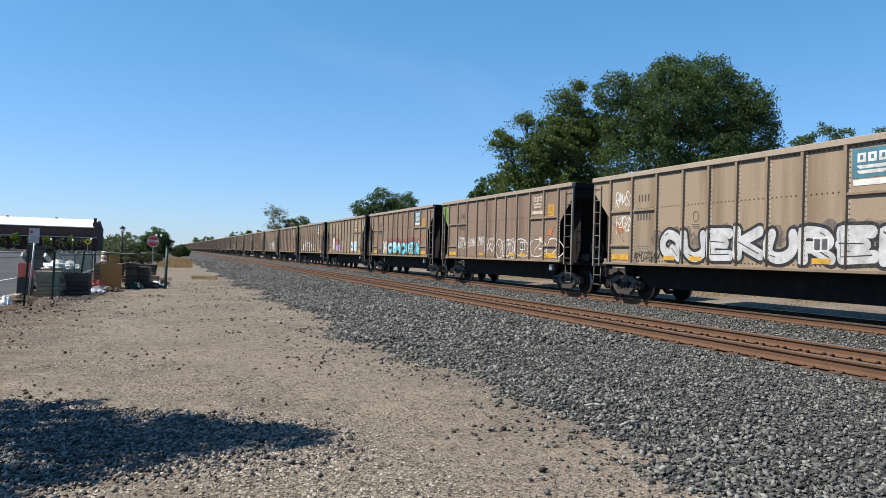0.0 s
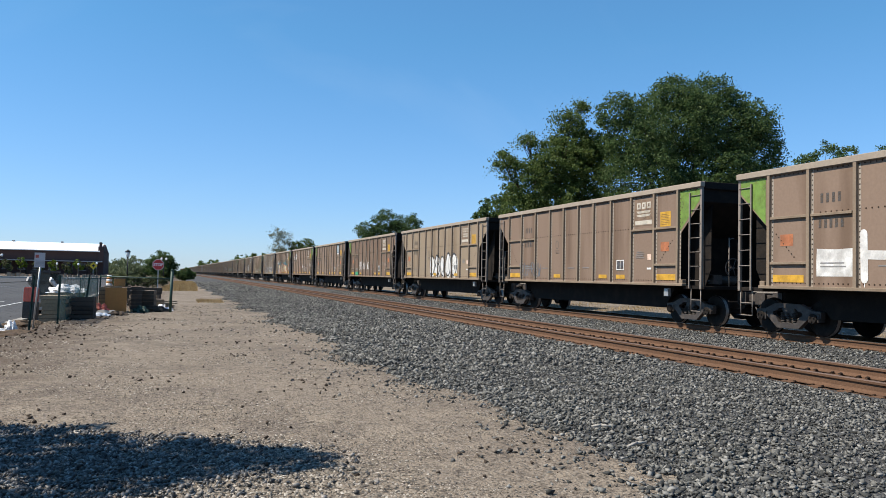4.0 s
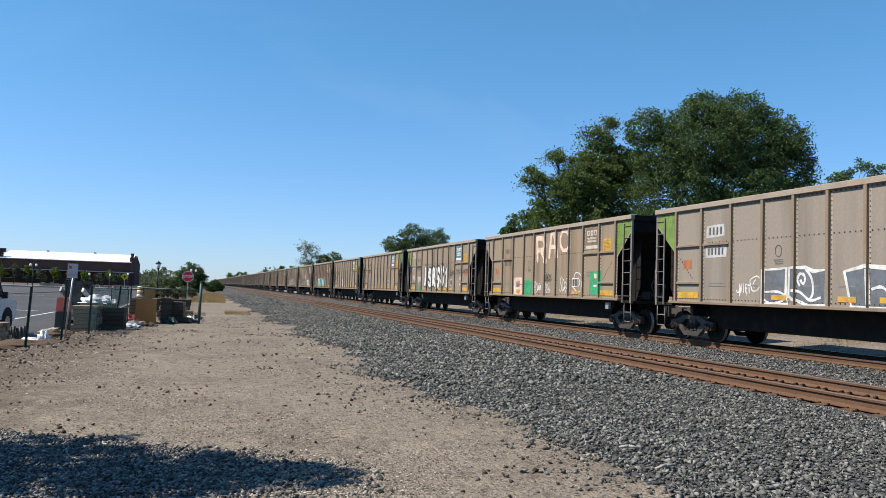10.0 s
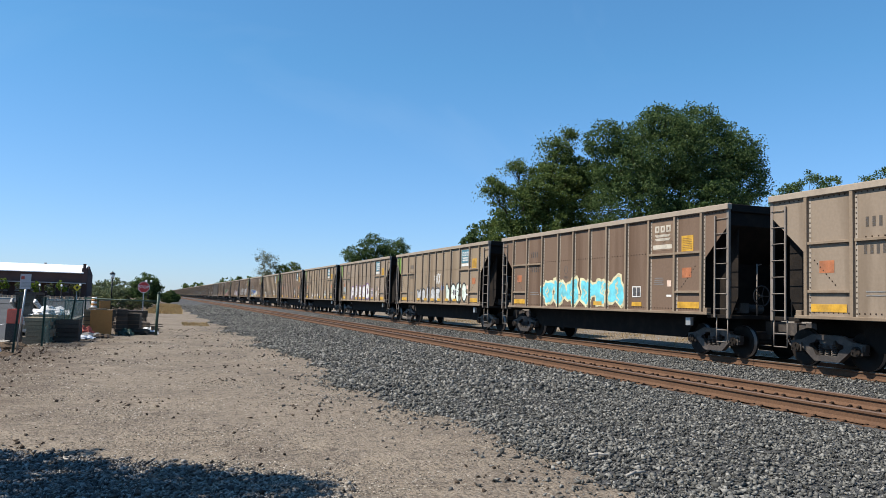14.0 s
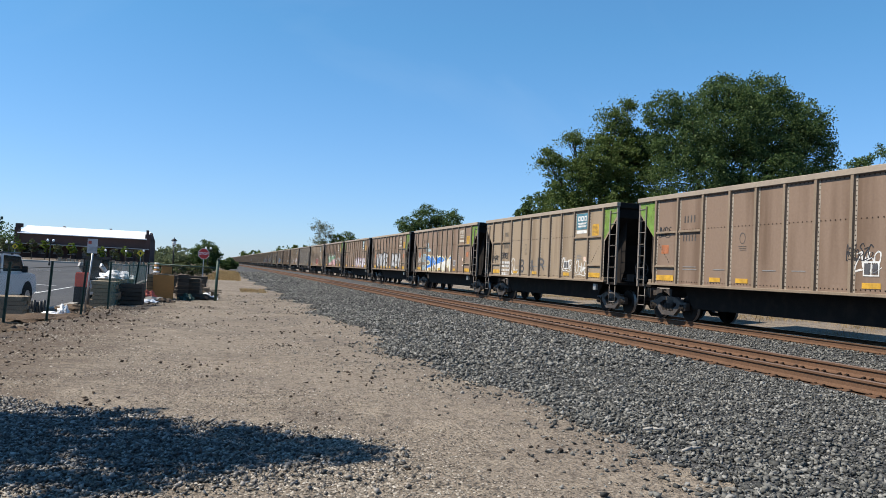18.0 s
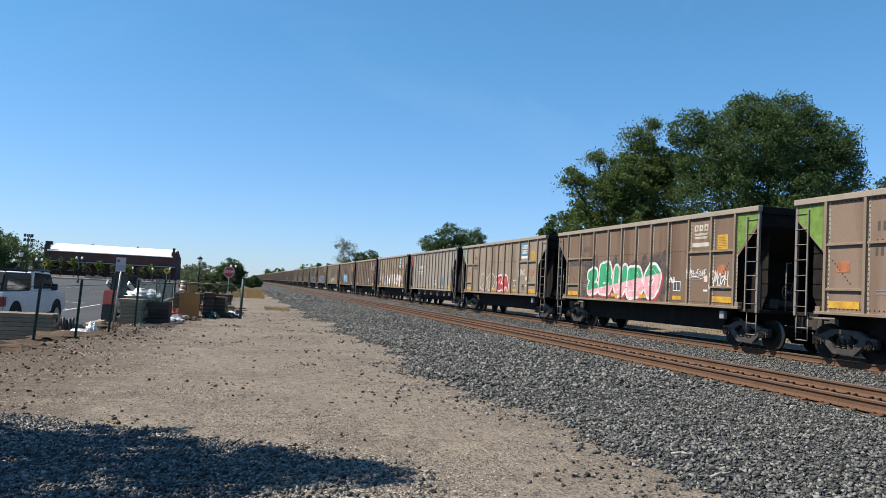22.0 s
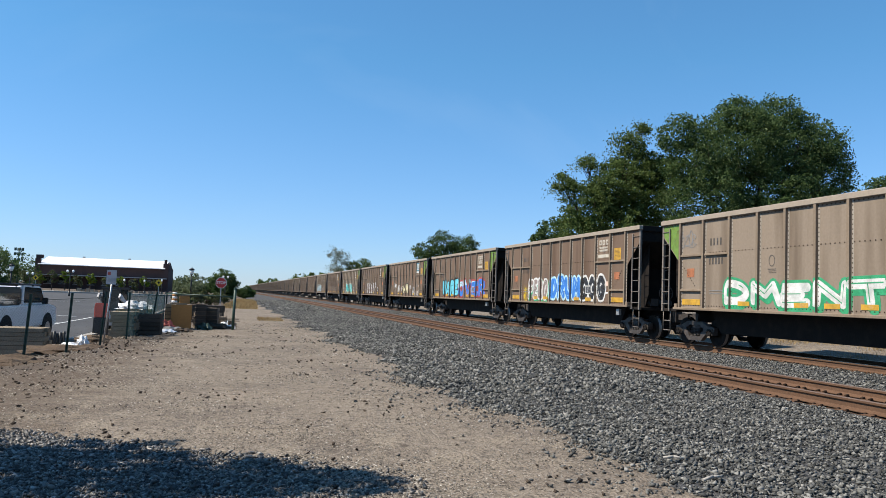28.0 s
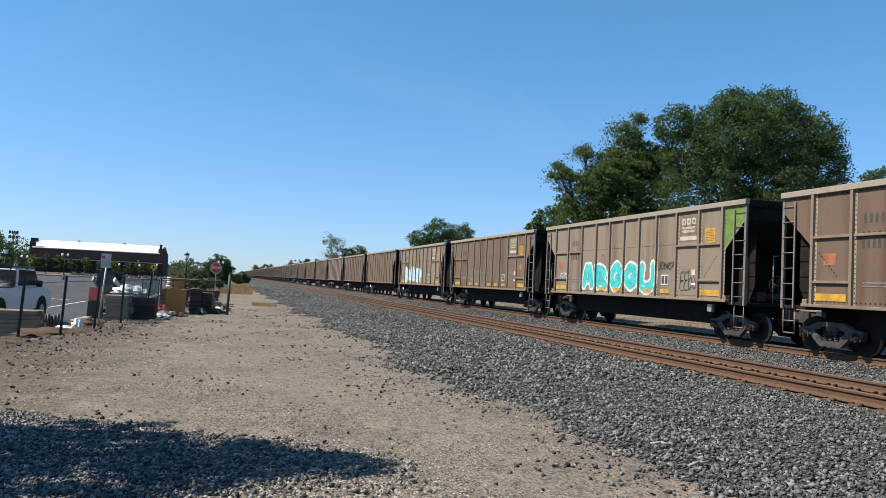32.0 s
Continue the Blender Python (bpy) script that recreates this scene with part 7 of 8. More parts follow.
def word(n, y, z, w, h, text, fill, outline, upper="", shade=""):
    """A sprayed piece: swaying letters in thick strokes, packed close; "?" is an abstract hooked form; upper: a second colour over the top half."""
    bm = bmesh.new()
    cw = w / len(text)
    sw = min(0.27 * h, 0.34 * cw) if outline else min(0.16 * h, 0.30 * cw)
    rim = (0.05 + 0.035 * h) if outline else 0.0
    mats = [outline or fill, fill, upper or fill, shade or outline or fill]
    step = 0.00006
    rounded = fill in ("silver", "white", "turq", "cyan")
    for k, ch in enumerate(text):
        if ch == " ":
            continue
        lean, up, tall, wide = gr.uniform(-0.10, 0.10), gr.uniform(0, 0.07) * h, gr.uniform(0.90, 1.04), gr.uniform(0.92, 1.12)
        lines = []
        for stroke in (gr.choice(STROKES) if ch == "?" else GLYPHS[ch]).split("|"):
            pts = []
            for pair in stroke.split():
                u, v = (float(c) for c in pair.split(","))
                u, v = u + gr.uniform(-0.05, 0.05), v + gr.uniform(-0.05, 0.05)
                pad = sw + 2 * rim
                pts.append((y - cw * (k + 0.5) - (cw * wide - pad * 0.8) * (u - 0.5) - lean * h * (v - 0.5), z + pad / 2 + up + (h * tall - pad) * v))
            lines.append(curved(pts, 3) if ch == "?" or rounded and ch in "BCDGJOPQRSU6&" and len(pts) > 3 else pts)
        for pts in lines:
            if shade:
                brush(bm, [(a - 0.09, b - 0.07) for a, b in pts], sw + 2 * rim, SKIN, 3, step)
            if outline:
                brush(bm, pts, sw + 2 * rim, SKIN - 0.0015, 0, step)
        for i, pts in enumerate(lines):
            brush(bm, pts, sw, SKIN - 0.0032 - 0.0004 * i, 1, step)
            if outline and h > 0.6:
                mid = pts[len(pts) // 3: len(pts) // 3 + 3]
                if len(mid) > 1:
                    ribbon(bm, [(a + 0.16 * sw, b + 0.1 * sw) for a, b in mid], 0.028, SKIN - 0.0062, 0)
        if not outline and gr.random() < 0.5:
            a, b = lines[0][0]
            ribbon(bm, [(a, b), (a, b - 0.12), (a, max(1.1, b - 0.32))], 0.022, SKIN - 0.0005)
    if upper:
        cut = lift(z + 0.55 * h)
        bmesh.ops.bisect_plane(bm, geom=bm.verts[:] + bm.edges[:] + bm.faces[:], plane_co=(0, 0, cut), plane_no=(0, 0.12, 1))
        for f in bm.faces:
            c = f.calc_center_median()
            if f.material_index == 1 and c.z + 0.12 * c.y > cut:
                f.material_index = 2
    tagged(spray(n, bm, [PAINT[k] for k in mats], "sprayed %s lettering" % fill), kind="stuff")


def bubble(n, y, z, w, h, count, fill, outline):
    """A row of swollen, interlocked shapes with a thick outline and inner strokes."""
    bm = bmesh.new()
    for k in range(count):
        cw = w / count
        cy = y - cw * (k + 0.5) + gr.uniform(-0.06, 0.06) * cw
        e, ph = gr.uniform(2.2, 3.6), gr.uniform(0, 6)
        for i, (s, up) in enumerate(((1.0, 0.0), (0.80, 0.004))):
            pts = []
            for j in range(22):
                a = 2 * math.pi * j / 22
                c, sn = math.cos(a), math.sin(a)
                q = 1 / (abs(c) ** e + abs(sn) ** e) ** (1 / e)
                q *= 1 + 0.16 * math.sin(3 * a + ph) + 0.12 * math.sin(5 * a + 2 * ph) + 0.07 * math.sin(8 * a + 3 * ph)
                pts.append((cy - c * q * cw * 0.56 * s, max(1.10, z + h * 0.5 + sn * q * h * 0.47 * s)))
            add_flat(bm, pts, [tuple(range(22))[::-1]], SKIN - up - 0.0006 * k, i)
        for j in range(gr.randint(2, 3)):
            a, b = gr.uniform(-0.25, 0.25), gr.uniform(-0.3, 0.3)
            ribbon(bm, [(cy + cw * (a + 0.10 * math.sin(2.2 * t + ph)), z + h * (0.5 + b + 0.10 * (t - 1.5))) for t in (0, 0.75, 1.5, 2.25, 3)], 0.05, SKIN - 0.008 - 0.0006 * count, 0)
    spray(n, bm, [PAINT[outline], PAINT[fill]], "sprayed %s bubble shapes with %s outlines" % (fill, outline))


def slabs(n, shapes, lines, fill, outline):
    """Broad flat blocks of one colour, edged and crossed by thick sprayed lines."""
    def spots(text):
        return [tuple(float(v) for v in p.split(",")) for p in text.split()]
    bm = bmesh.new()
    for k, text in enumerate(shapes):
        pts = spots(text)
        add_flat(bm, pts, [tuple(range(len(pts)))], SKIN - 0.0004 * k, 0)
        ribbon(bm, pts, 0.085, SKIN - 0.003 - 0.0004 * k, 1, True)
    for k, text in enumerate(lines):
        ribbon(bm, curved(spots(text)), 0.065, SKIN - 0.006 - 0.0004 * k, 1)
    spray(n, bm, [PAINT[fill], PAINT[outline]], "broad %s blocks with thick %s sprayed edges" % (fill.replace("greyblue", "slate grey"), outline))


STROKES = ["0.1,1 0.15,0.1 0.5,0.0 0.8,0.35 0.55,0.6 0.2,0.5", "0.9,0.85 0.5,1 0.15,0.75 0.55,0.5 0.85,0.22 0.4,0 0.05,0.2", "0.05,0 0.3,1 0.5,0.35 0.7,0.95 0.95,0.0", "0.15,0 0.1,0.95 0.75,0.85 0.6,0.5 0.15,0.45 0.9,0.0",
           "0.9,0.8 0.45,1 0.1,0.5 0.45,0.0 0.9,0.3 0.6,0.45", "0.5,0.95 0.15,0.6 0.35,0.1 0.8,0.2 0.85,0.75 0.45,0.95 0.3,0.8", "0.05,0.9 0.35,0.05 0.6,0.7 0.7,0.1 1.0,1.0", "0.1,0.8 0.9,0.95 0.4,0.5 0.1,0.05 0.95,0.12", "0.2,0.05 0.25,1 0.3,0.5 0.75,0.55 0.7,1 0.8,0.0", "0.85,0.95 0.2,0.9 0.2,0.5 0.7,0.5 0.2,0.45 0.15,0.05 0.9,0.0"]


def curved(pts, k=4):
    """A smooth line through the points."""
    out = []
    for i in range(len(pts) - 1):
        p0, p1, p2, p3 = pts[max(i - 1, 0)], pts[i], pts[i + 1], pts[min(i + 2, len(pts) - 1)]
        for j in range(k):
            t = j / k
            out.append(tuple(0.5 * (2 * p1[c] + (p2[c] - p0[c]) * t + (2 * p0[c] - 5 * p1[c] + 4 * p2[c] - p3[c]) * t * t + (3 * p1[c] - p0[c] - 3 * p2[c] + p3[c]) * t ** 3) for c in (0, 1)))
    return out + [pts[-1]]


def tag(n, y, z, w, h, color):
    """A quick scrawl: hooked and looping strokes of one spray can."""
    bm = bmesh.new()
    strokes = max(4, min(10, int(w / max(h, 0.2) * 3.0)))
    thick = min(0.05, 0.02 + 0.028 * h)
    for k in range(strokes):
        cw = w / strokes
        big = gr.uniform(0.6, 1.0) if k else 1.0
        lift = gr.uniform(0, 1 - big)
        pts = []
        for pair in gr.choice(STROKES).split():
            u, v = (float(c) for c in pair.split(","))
            pts.append((y - cw * (k + 0.5 + 1.25 * (u - 0.5) + 0.22 * (v - 0.5) + gr.uniform(-0.06, 0.06)), z + h * (lift + big * v + gr.uniform(-0.05, 0.05))))
        ribbon(bm, curved(pts), thick, SKIN - 0.0005 * k)
    if gr.random() < 0.4:
        ribbon(bm, curved([(y, z - 0.02), (y - 0.4 * w, z + 0.03), (y - 0.75 * w, z - 0.03), (y - 1.05 * w, z + 0.08)]), 0.7 * thick, SKIN - 0.0005 * strokes)
    spray(n, bm, [PAINT[color]], "scrawled %s spray tag" % color)


def ring(n, y, z, w, h, count, color):
    bm = bmesh.new()
    for k in range(count):
        cw, ph = w / count, gr.uniform(0, 6)
        cy = y - cw * (k + 0.5)
        pts = [(cy - cw * 0.47 * math.cos(a) * (1 + 0.15 * math.sin(3 * a + ph)), z + h * (0.5 + 0.46 * math.sin(a) * (1 + 0.12 * math.sin(2 * a + ph)))) for a in (2 * math.pi * j / 22 for j in range(22))]
        ribbon(bm, pts, 0.04, SKIN, 0, True)
        ribbon(bm, [(cy + cw * 0.2 * math.sin(3 * t + ph), z + h * (0.25 + 0.5 * t)) for t in (0, 0.25, 0.5, 0.75, 1)], 0.036, SKIN - 0.001)
    spray(n, bm, [PAINT[color]], "sprayed %s outline shapes" % color)


def block(n, y, z, w, h, color):
    bm = bmesh.new()
    pts = [(y - w * u + gr.uniform(-0.02, 0.02), z + h * v + gr.uniform(-0.02, 0.02)) for u, v in ((0, 0), (0.5, 0), (1, 0), (1, 0.5), (1, 1), (0.5, 1), (0, 1), (0, 0.5))]
    add_flat(bm, pts, [tuple(range(8))], SKIN + 0.001, 0)
    spray(n, bm, [PAINT[color]], "rough %s patch of paint" % color)


def haze(n, y, z, w, h, color):
    """A thin drifting cloud of overspray round a piece."""
    bm = bmesh.new()
    count = max(4, int(w / 0.6))
    for k in range(count):
        cy, cz, ph = y - w * (k + 0.5) / count, z + h * gr.uniform(0.35, 0.65), gr.uniform(0, 6)
        pts = [(cy - 0.75 * w / count * math.cos(a) * (1 + 0.2 * math.sin(3 * a + ph)), max(1.09, cz + h * 0.55 * math.sin(a) * (1 + 0.2 * math.sin(4 * a + ph)))) for a in (2 * math.pi * j / 18 for j in range(18))]
        add_flat(bm, pts, [tuple(range(18))], SKIN + 0.0015 + 0.00015 * (k % 5), 0)
    spray(n, bm, [MIST[color]], "sprayed %s cloud behind the lettering" % color)


def bars(n, y, z, w, h, color):
    bm = bmesh.new()
    for r in range(4):
        p = y
        while p > y - w + 0.1:
            l = gr.uniform(0.08, 0.25)
            add_flat(bm, [(p, z + h * r / 4), (p - l, z + h * r / 4), (p - l, z + h * (r / 4 + 0.15)), (p, z + h * (r / 4 + 0.15))], [(0, 1, 2, 3)], SKIN, 0)
            p -= l + 0.06
    spray(n, bm, [PAINT[color]], "rows of small %s writing" % color)


# factory markings
def flat_mesh(name, rects, x=SKIN):
    """Rectangles (y left, y right, z low, z high, material)."""
    bm = bmesh.new()
    used = []
    for a, b, z0, z1, k in rects:
        if k not in used:
            used.append(k)
        add_flat(bm, [(a, z0), (b, z0), (b, z1), (a, z1)], [(0, 1, 2, 3)], x, used.index(k))
    me = bpy.data.meshes.new(name)
    bm.to_mesh(me)
    bm.free()
    for k in used:
        me.materials.append(PAINT[k])
    return me


def logo_mark_mesh(key):
    bm = bmesh.new()
    x = SKIN - 0.004
    for y0 in (-4.0, -4.28, -4.56):
        for ya, yb, za, zb in ((0, 0.07, 3.42, 3.62), (0.15, 0.22, 3.42, 3.62), (0.07, 0.15, 3.42, 3.475), (0.07, 0.15, 3.57, 3.62)):
            add_flat(bm, [(y0 - ya, za), (y0 - yb, za), (y0 - yb, zb), (y0 - ya, zb)], [(0, 1, 2, 3)], x, 0)
    for z0 in (3.28, 3.17):
        add_flat(bm, [(-4.06, z0), (-4.70, z0), (-4.78, z0 + 0.075), (-3.98, z0 + 0.075)], [(0, 1, 2, 3)], x, 0)
    add_flat(bm, [(-3.90, 2.92), (-4.86, 2.92), (-4.86, 3.05), (-3.90, 3.05)], [(0, 1, 2, 3)], x, 0)
    return mesh_paint("logo_mark", bm, key)


def mesh_paint(name, bm, key):
    me = bpy.data.meshes.new(name)
    bm.to_mesh(me)
    bm.free()
    me.materials.append(PAINT[key])
    return me


def ring_mark_mesh():
    bm = bmesh.new()
    ribbon(bm, [(1.58 - 0.12 * math.cos(a), 2.46 + 0.15 * math.sin(a)) for a in (2 * math.pi * j / 16 for j in range(16))], 0.025, SKIN, 0, True)
    for k in range(3):
        add_flat(bm, [(1.75 - 0.03 * k, 2.22 - 0.05 * k), (1.40, 2.22 - 0.05 * k), (1.40, 2.24 - 0.05 * k), (1.75 - 0.03 * k, 2.24 - 0.05 * k)], [(0, 1, 2, 3)], SKIN, 0)
    return mesh_paint("round_mark", bm, "mark")


def data_box_mesh():
    a, b, c, d, k = -2.80, -3.27, 1.48, 1.82, 0.035
    return flat_mesh("data_box", [(a, b, c, c + k, "white"), (a, b, d - k, d, "white"), (a, a - k, c + k, d - k, "white"), (b + k, b, c + k, d - k, "white"), (-3.02, -3.05, c + k, d - k, "white"), (-2.84, -3.0, c + 0.05, d - 0.05, "dark"), (-3.07, -3.22, c + 0.05, d - 0.05, "dark")], SKIN - 0.0095)


def corner_mesh(name, s, key):
    """The painted sheet above the slope at a car's end."""
    bm = bmesh.new()
    o = [(s * 7.22, 3.80), (s * 7.22, 3.46), (s * 6.30, 2.62), (s * 6.30, 3.80)]
    add_flat(bm, o, [(0, 1, 2, 3)], -SIDE - 0.011, 0)
    return mesh_paint(name, bm, key)


MK = dict(panel_logo=flat_mesh("logo_panel", [(-3.86, -4.90, 3.08, 3.72, "logo")], SKIN), panel_logobrown=flat_mesh("logo_panel", [(-3.86, -4.90, 2.88, 3.72, "logobrown")], SKIN), mark_logo=logo_mark_mesh("white"), mark_logobrown=logo_mark_mesh("faded"),
          yellow=flat_mesh("yellow_placard", [(-5.30, -5.84, 2.80, 3.25, "placard")]),
          orange=flat_mesh("orange_placard", [(-5.33, -5.76, 2.05, 2.33, "orange")]), orange2=flat_mesh("orange_placard", [(5.78, 5.35, 2.06, 2.34, "orange")]),
          stripe=flat_mesh("yellow_stripe", [(-5.14, -6.12, 1.18, 1.36, "placard")], SKIN - 0.0095), stripe2=flat_mesh("yellow_stripe", [(6.02, 5.0, 1.18, 1.36, "placard")], SKIN - 0.0095),
          dash=flat_mesh("yellow_dash", [(0.27, -0.27, 1.20, 1.33, "placard")], SKIN - 0.0095), box=data_box_mesh(), ring=ring_mark_mesh(),
          mark_name=flat_mesh("reporting_mark", [(4.50 - 0.17 * k, 4.42 - 0.17 * k, 3.02, 3.24, "mark") for k in range(4)] + [(4.55 - 0.16 * k, 4.47 - 0.16 * k, 2.44, 2.64, "mark") for k in range(5)]),
          small=flat_mesh("small_print", [(-3.95 - 0.02 * k, -4.45 + 0.05 * (k % 2), 1.86 + 0.06 * k, 1.885 + 0.06 * k, "grey") for k in range(4)] + [(-4.62, -4.82, 1.80, 1.98, "pale"), (-4.60, -4.84, 1.50, 1.56, "white"), (2.9, 2.35, 1.55, 1.58, "grey"), (0.7, 0.15, 1.55, 1.58, "grey"), (-0.45, -0.95, 1.55, 1.58, "grey"), (4.5, 3.8, 1.62, 1.65, "grey"), (4.5, 3.75, 1.54, 1.57, "grey")] + [(-5.36, -5.78, 2.86 + 0.05 * k, 2.87 + 0.05 * k, "mark") for k in range(7)], SKIN - 0.003),
          far_green=corner_mesh("corner_patch", 1, "corner"), near_green=corner_mesh("corner_patch", -1, "corner"), far_pale=corner_mesh("corner_patch", 1, "palecorner"), far_red=corner_mesh("corner_patch", 1, "redcorner"))
TEAL_LOGO = {0, 2, 4, 8, 11, 13, 14, 15, 17, 18, 19, 20, 21, 24, 26, 28, 34}
FAR_GREEN = {1, 3, 4, 7, 8, 11, 13, 17, 18, 19, 20, 24, 31}
NEAR_GREEN = {5, 9, 10, 12, 14, 15, 21, 22, 23, 25, 33, 34, 35, 36}


def markings(n):
    car = CARS[n]
    r = random.Random(100 + n)
    if n == 27:
        part("corner_patch", MK["far_red"], None, car, "faded red corner sheet")
        for k, (ya, yb, za) in enumerate(((4.40, 3.62, 2.66), (3.32, 2.75, 2.66), (4.30, 3.58, 2.22), (3.36, 2.55, 2.22))):
            p = part("number_panel", flat_mesh("number_panel", [(ya, yb, za, za + 0.24, "white")], SKIN), None, car, "white number panel")
            tagged(part("number_bars", flat_mesh("number_bars", [(ya - 0.1 - 0.22 * i, ya - 0.23 - 0.22 * i, za + 0.04, za + 0.2, "mark") for i in range((2, 0, 3, 3)[k])], SKIN - 0.003), None, p) if k != 1 else p, kind="stuff" if k != 1 else "")
        part("blue_placard", flat_mesh("blue_placard", [(-3.62, -4.22, 1.42, 1.95, "logo")]), None, car, "blue placard")
        part("data_plate", flat_mesh("data_plate", [(-1.5, -1.85, 1.42, 1.75, "white"), (-1.55, -1.8, 1.55, 1.7, "mark")]), None, car, "white data plate")
        for y in (3.2, 0.5, -3.3):
            part("yellow_dash", MK["dash"], None, car).location = (0, y, 0)
        part("yellow_stripe", MK["stripe"], None, car)
        return
    key = "logo" if n in TEAL_LOGO else "logobrown"
    part("logo_panel", MK["panel_" + key], None, car, "square painted panel")
    part("logo_mark", MK["mark_" + key], None, car, "white bars of a company mark")
    part("yellow_placard", MK["yellow"], None, car)
    if n % 3:
        part("orange_placard", MK["orange"], None, car)
    if n % 4 != 1:
        part("orange_placard", MK["orange2"], None, car)
    part("yellow_stripe", MK["stripe"], None, car)
    part("yellow_stripe", MK["stripe2"], None, car)
    part("data_box", MK["box"], None, car, "small white-framed data box")
    part("round_mark", MK["ring"], None, car)
    tagged(part("reporting_mark", MK["mark_name"], None, car, "dark bars of a car number"), kind="stuff")
    tagged(part("small_print", MK["small"], None, car), kind="stuff")
    for y in (2.8, 1.55, 0.4, -0.7, -1.9, -3.05):
        if r.random() < 0.55 or y == -3.05:
            part("yellow_dash", MK["dash"], None, car).location = (0, y, 0)
    if n in FAR_GREEN:
        part("corner_patch", MK["far_green"], None, car, "lime green corner sheet")
    if n in NEAR_GREEN:
        part("corner_patch", MK["near_green"], None, car, "lime green corner sheet")
    if n == 26:
        part("corner_patch", MK["far_pale"], None, car, "pale green corner sheet")


for n in range(0, LAST_NEAR + 1):
    markings(n)
haze(0, 3.6, 1.55, 9.6, 0.55, "dusk")
word(0, 3.3, 1.09, 9.0, 1.05, "QUEKUREN", "silver", "black")
block(0, -3.0, 1.3, 0.5, 0.45, "white")
tag(0, 5.84, 2.89, 0.98, 0.51, "white")
tag(0, 5.80, 2.08, 0.98, 0.54, "white")
tag(0, 4.67, 1.11, 1.37, 0.35, "black")
tag(1, 4.67, 1.55, 1.01, 0.55, "white")
tag(1, 3.37, 1.61, 1.08, 0.46, "white")
tag(1, 2.05, 1.66, 0.80, 0.44, "white")
tag(1, 0.97, 1.35, 0.89, 0.67, "white")
ring(1, -0.13, 1.11, 0.89, 0.84, 1, "white")
ring(1, -1.25, 1.11, 1.00, 0.86, 2, "white")
ring(1, -0.70, 1.14, 6.01, 0.84, 4, "white")
haze(2, 2.2, 1.6, 7.2, 0.55, "darkred")
word(2, 2.04, 1.09, 6.96, 0.86, "CS?C?E?", "cyan", "dark", "ice", "black")
word(2, 3.43, 1.12, 1.08, 0.77, "DAPER", "white", "")
tag(2, 4.68, 1.16, 1.01, 0.30, "black")
word(3, -2.68, 1.23, 2.20, 0.83, "??ND", "ice", "white")
word(3, 3.12, 1.16, 1.74, 0.75, "PORK", "lilac", "purple")
block(3, 4.64, 1.41, 1.12, 0.97, "white")
tag(3, 3.18, 2.06, 0.70, 0.32, "darkred")
tag(3, 2.19, 1.87, 0.77, 0.45, "darkred")
tag(3, 5.88, 1.86, 0.81, 0.49, "darkred")
tag(3, -6.50, 2.89, 0.50, 0.69, "white")
tag(3, 0.68, 1.60, 0.74, 0.54, "white")
word(4, 3.28, 1.11, 1.21, 1.22, "H", "white", "")
word(4, 1.85, 1.11, 0.83, 0.94, "T", "white", "")
word(4, 0.79, 1.16, 0.97, 1.01, "S", "white", "")
word(4, -0.44, 1.20, 0.79, 0.78, "N", "white", "")
word(4, -1.61, 1.31, 0.70, 0.63, "O", "white", "")
block(4, 4.62, 1.34, 1.07, 0.61, "white")
word(6, 1.41, 1.09, 4.6, 1.35, "?????", "white", "black", "", "white")
tag(7, 3.32, 1.56, 1.35, 0.63, "white")
tag(7, 1.97, 1.61, 1.02, 0.48, "white")
tag(7, 0.66, 1.61, 0.83, 0.58, "white")
ring(7, -0.26, 1.17, 1.98, 1.06, 2, "rust")
block(7, 4.65, 1.11, 1.35, 0.29, "green")
bubble(9, 5.59, 2.54, 1.91, 0.95, 2, "white", "black")
word(9, -0.33, 1.76, 0.87, 0.35, "SK?L", "white", "")
ring(9, 1.77, 1.43, 0.60, 0.55, 1, "darkred")
ring(9, 2.74, 1.49, 0.44, 0.47, 1, "darkred")
tag(9, 0.64, 1.74, 0.58, 0.23, "darkred")
tag(9, -2.48, 1.92, 0.62, 0.39, "black")
tag(9, -1.55, 1.43, 0.36, 0.57, "white")
word(9, -5.22, 1.84, 0.79, 0.46, "Y6", "white", "")
block(10, 4.55, 2.40, 0.95, 0.30, "white")
haze(10, 4.3, 1.6, 8.6, 1.0, "teal")
word(10, 3.54, 1.11, 7.97, 1.22, "TiEMPO", "cream", "red")
tag(10, -5.26, 1.57, 0.99, 0.43, "white")
tag(10, 5.94, 1.79, 0.89, 0.79, "white")
tag(10, 4.37, 1.20, 0.62, 0.44, "white")
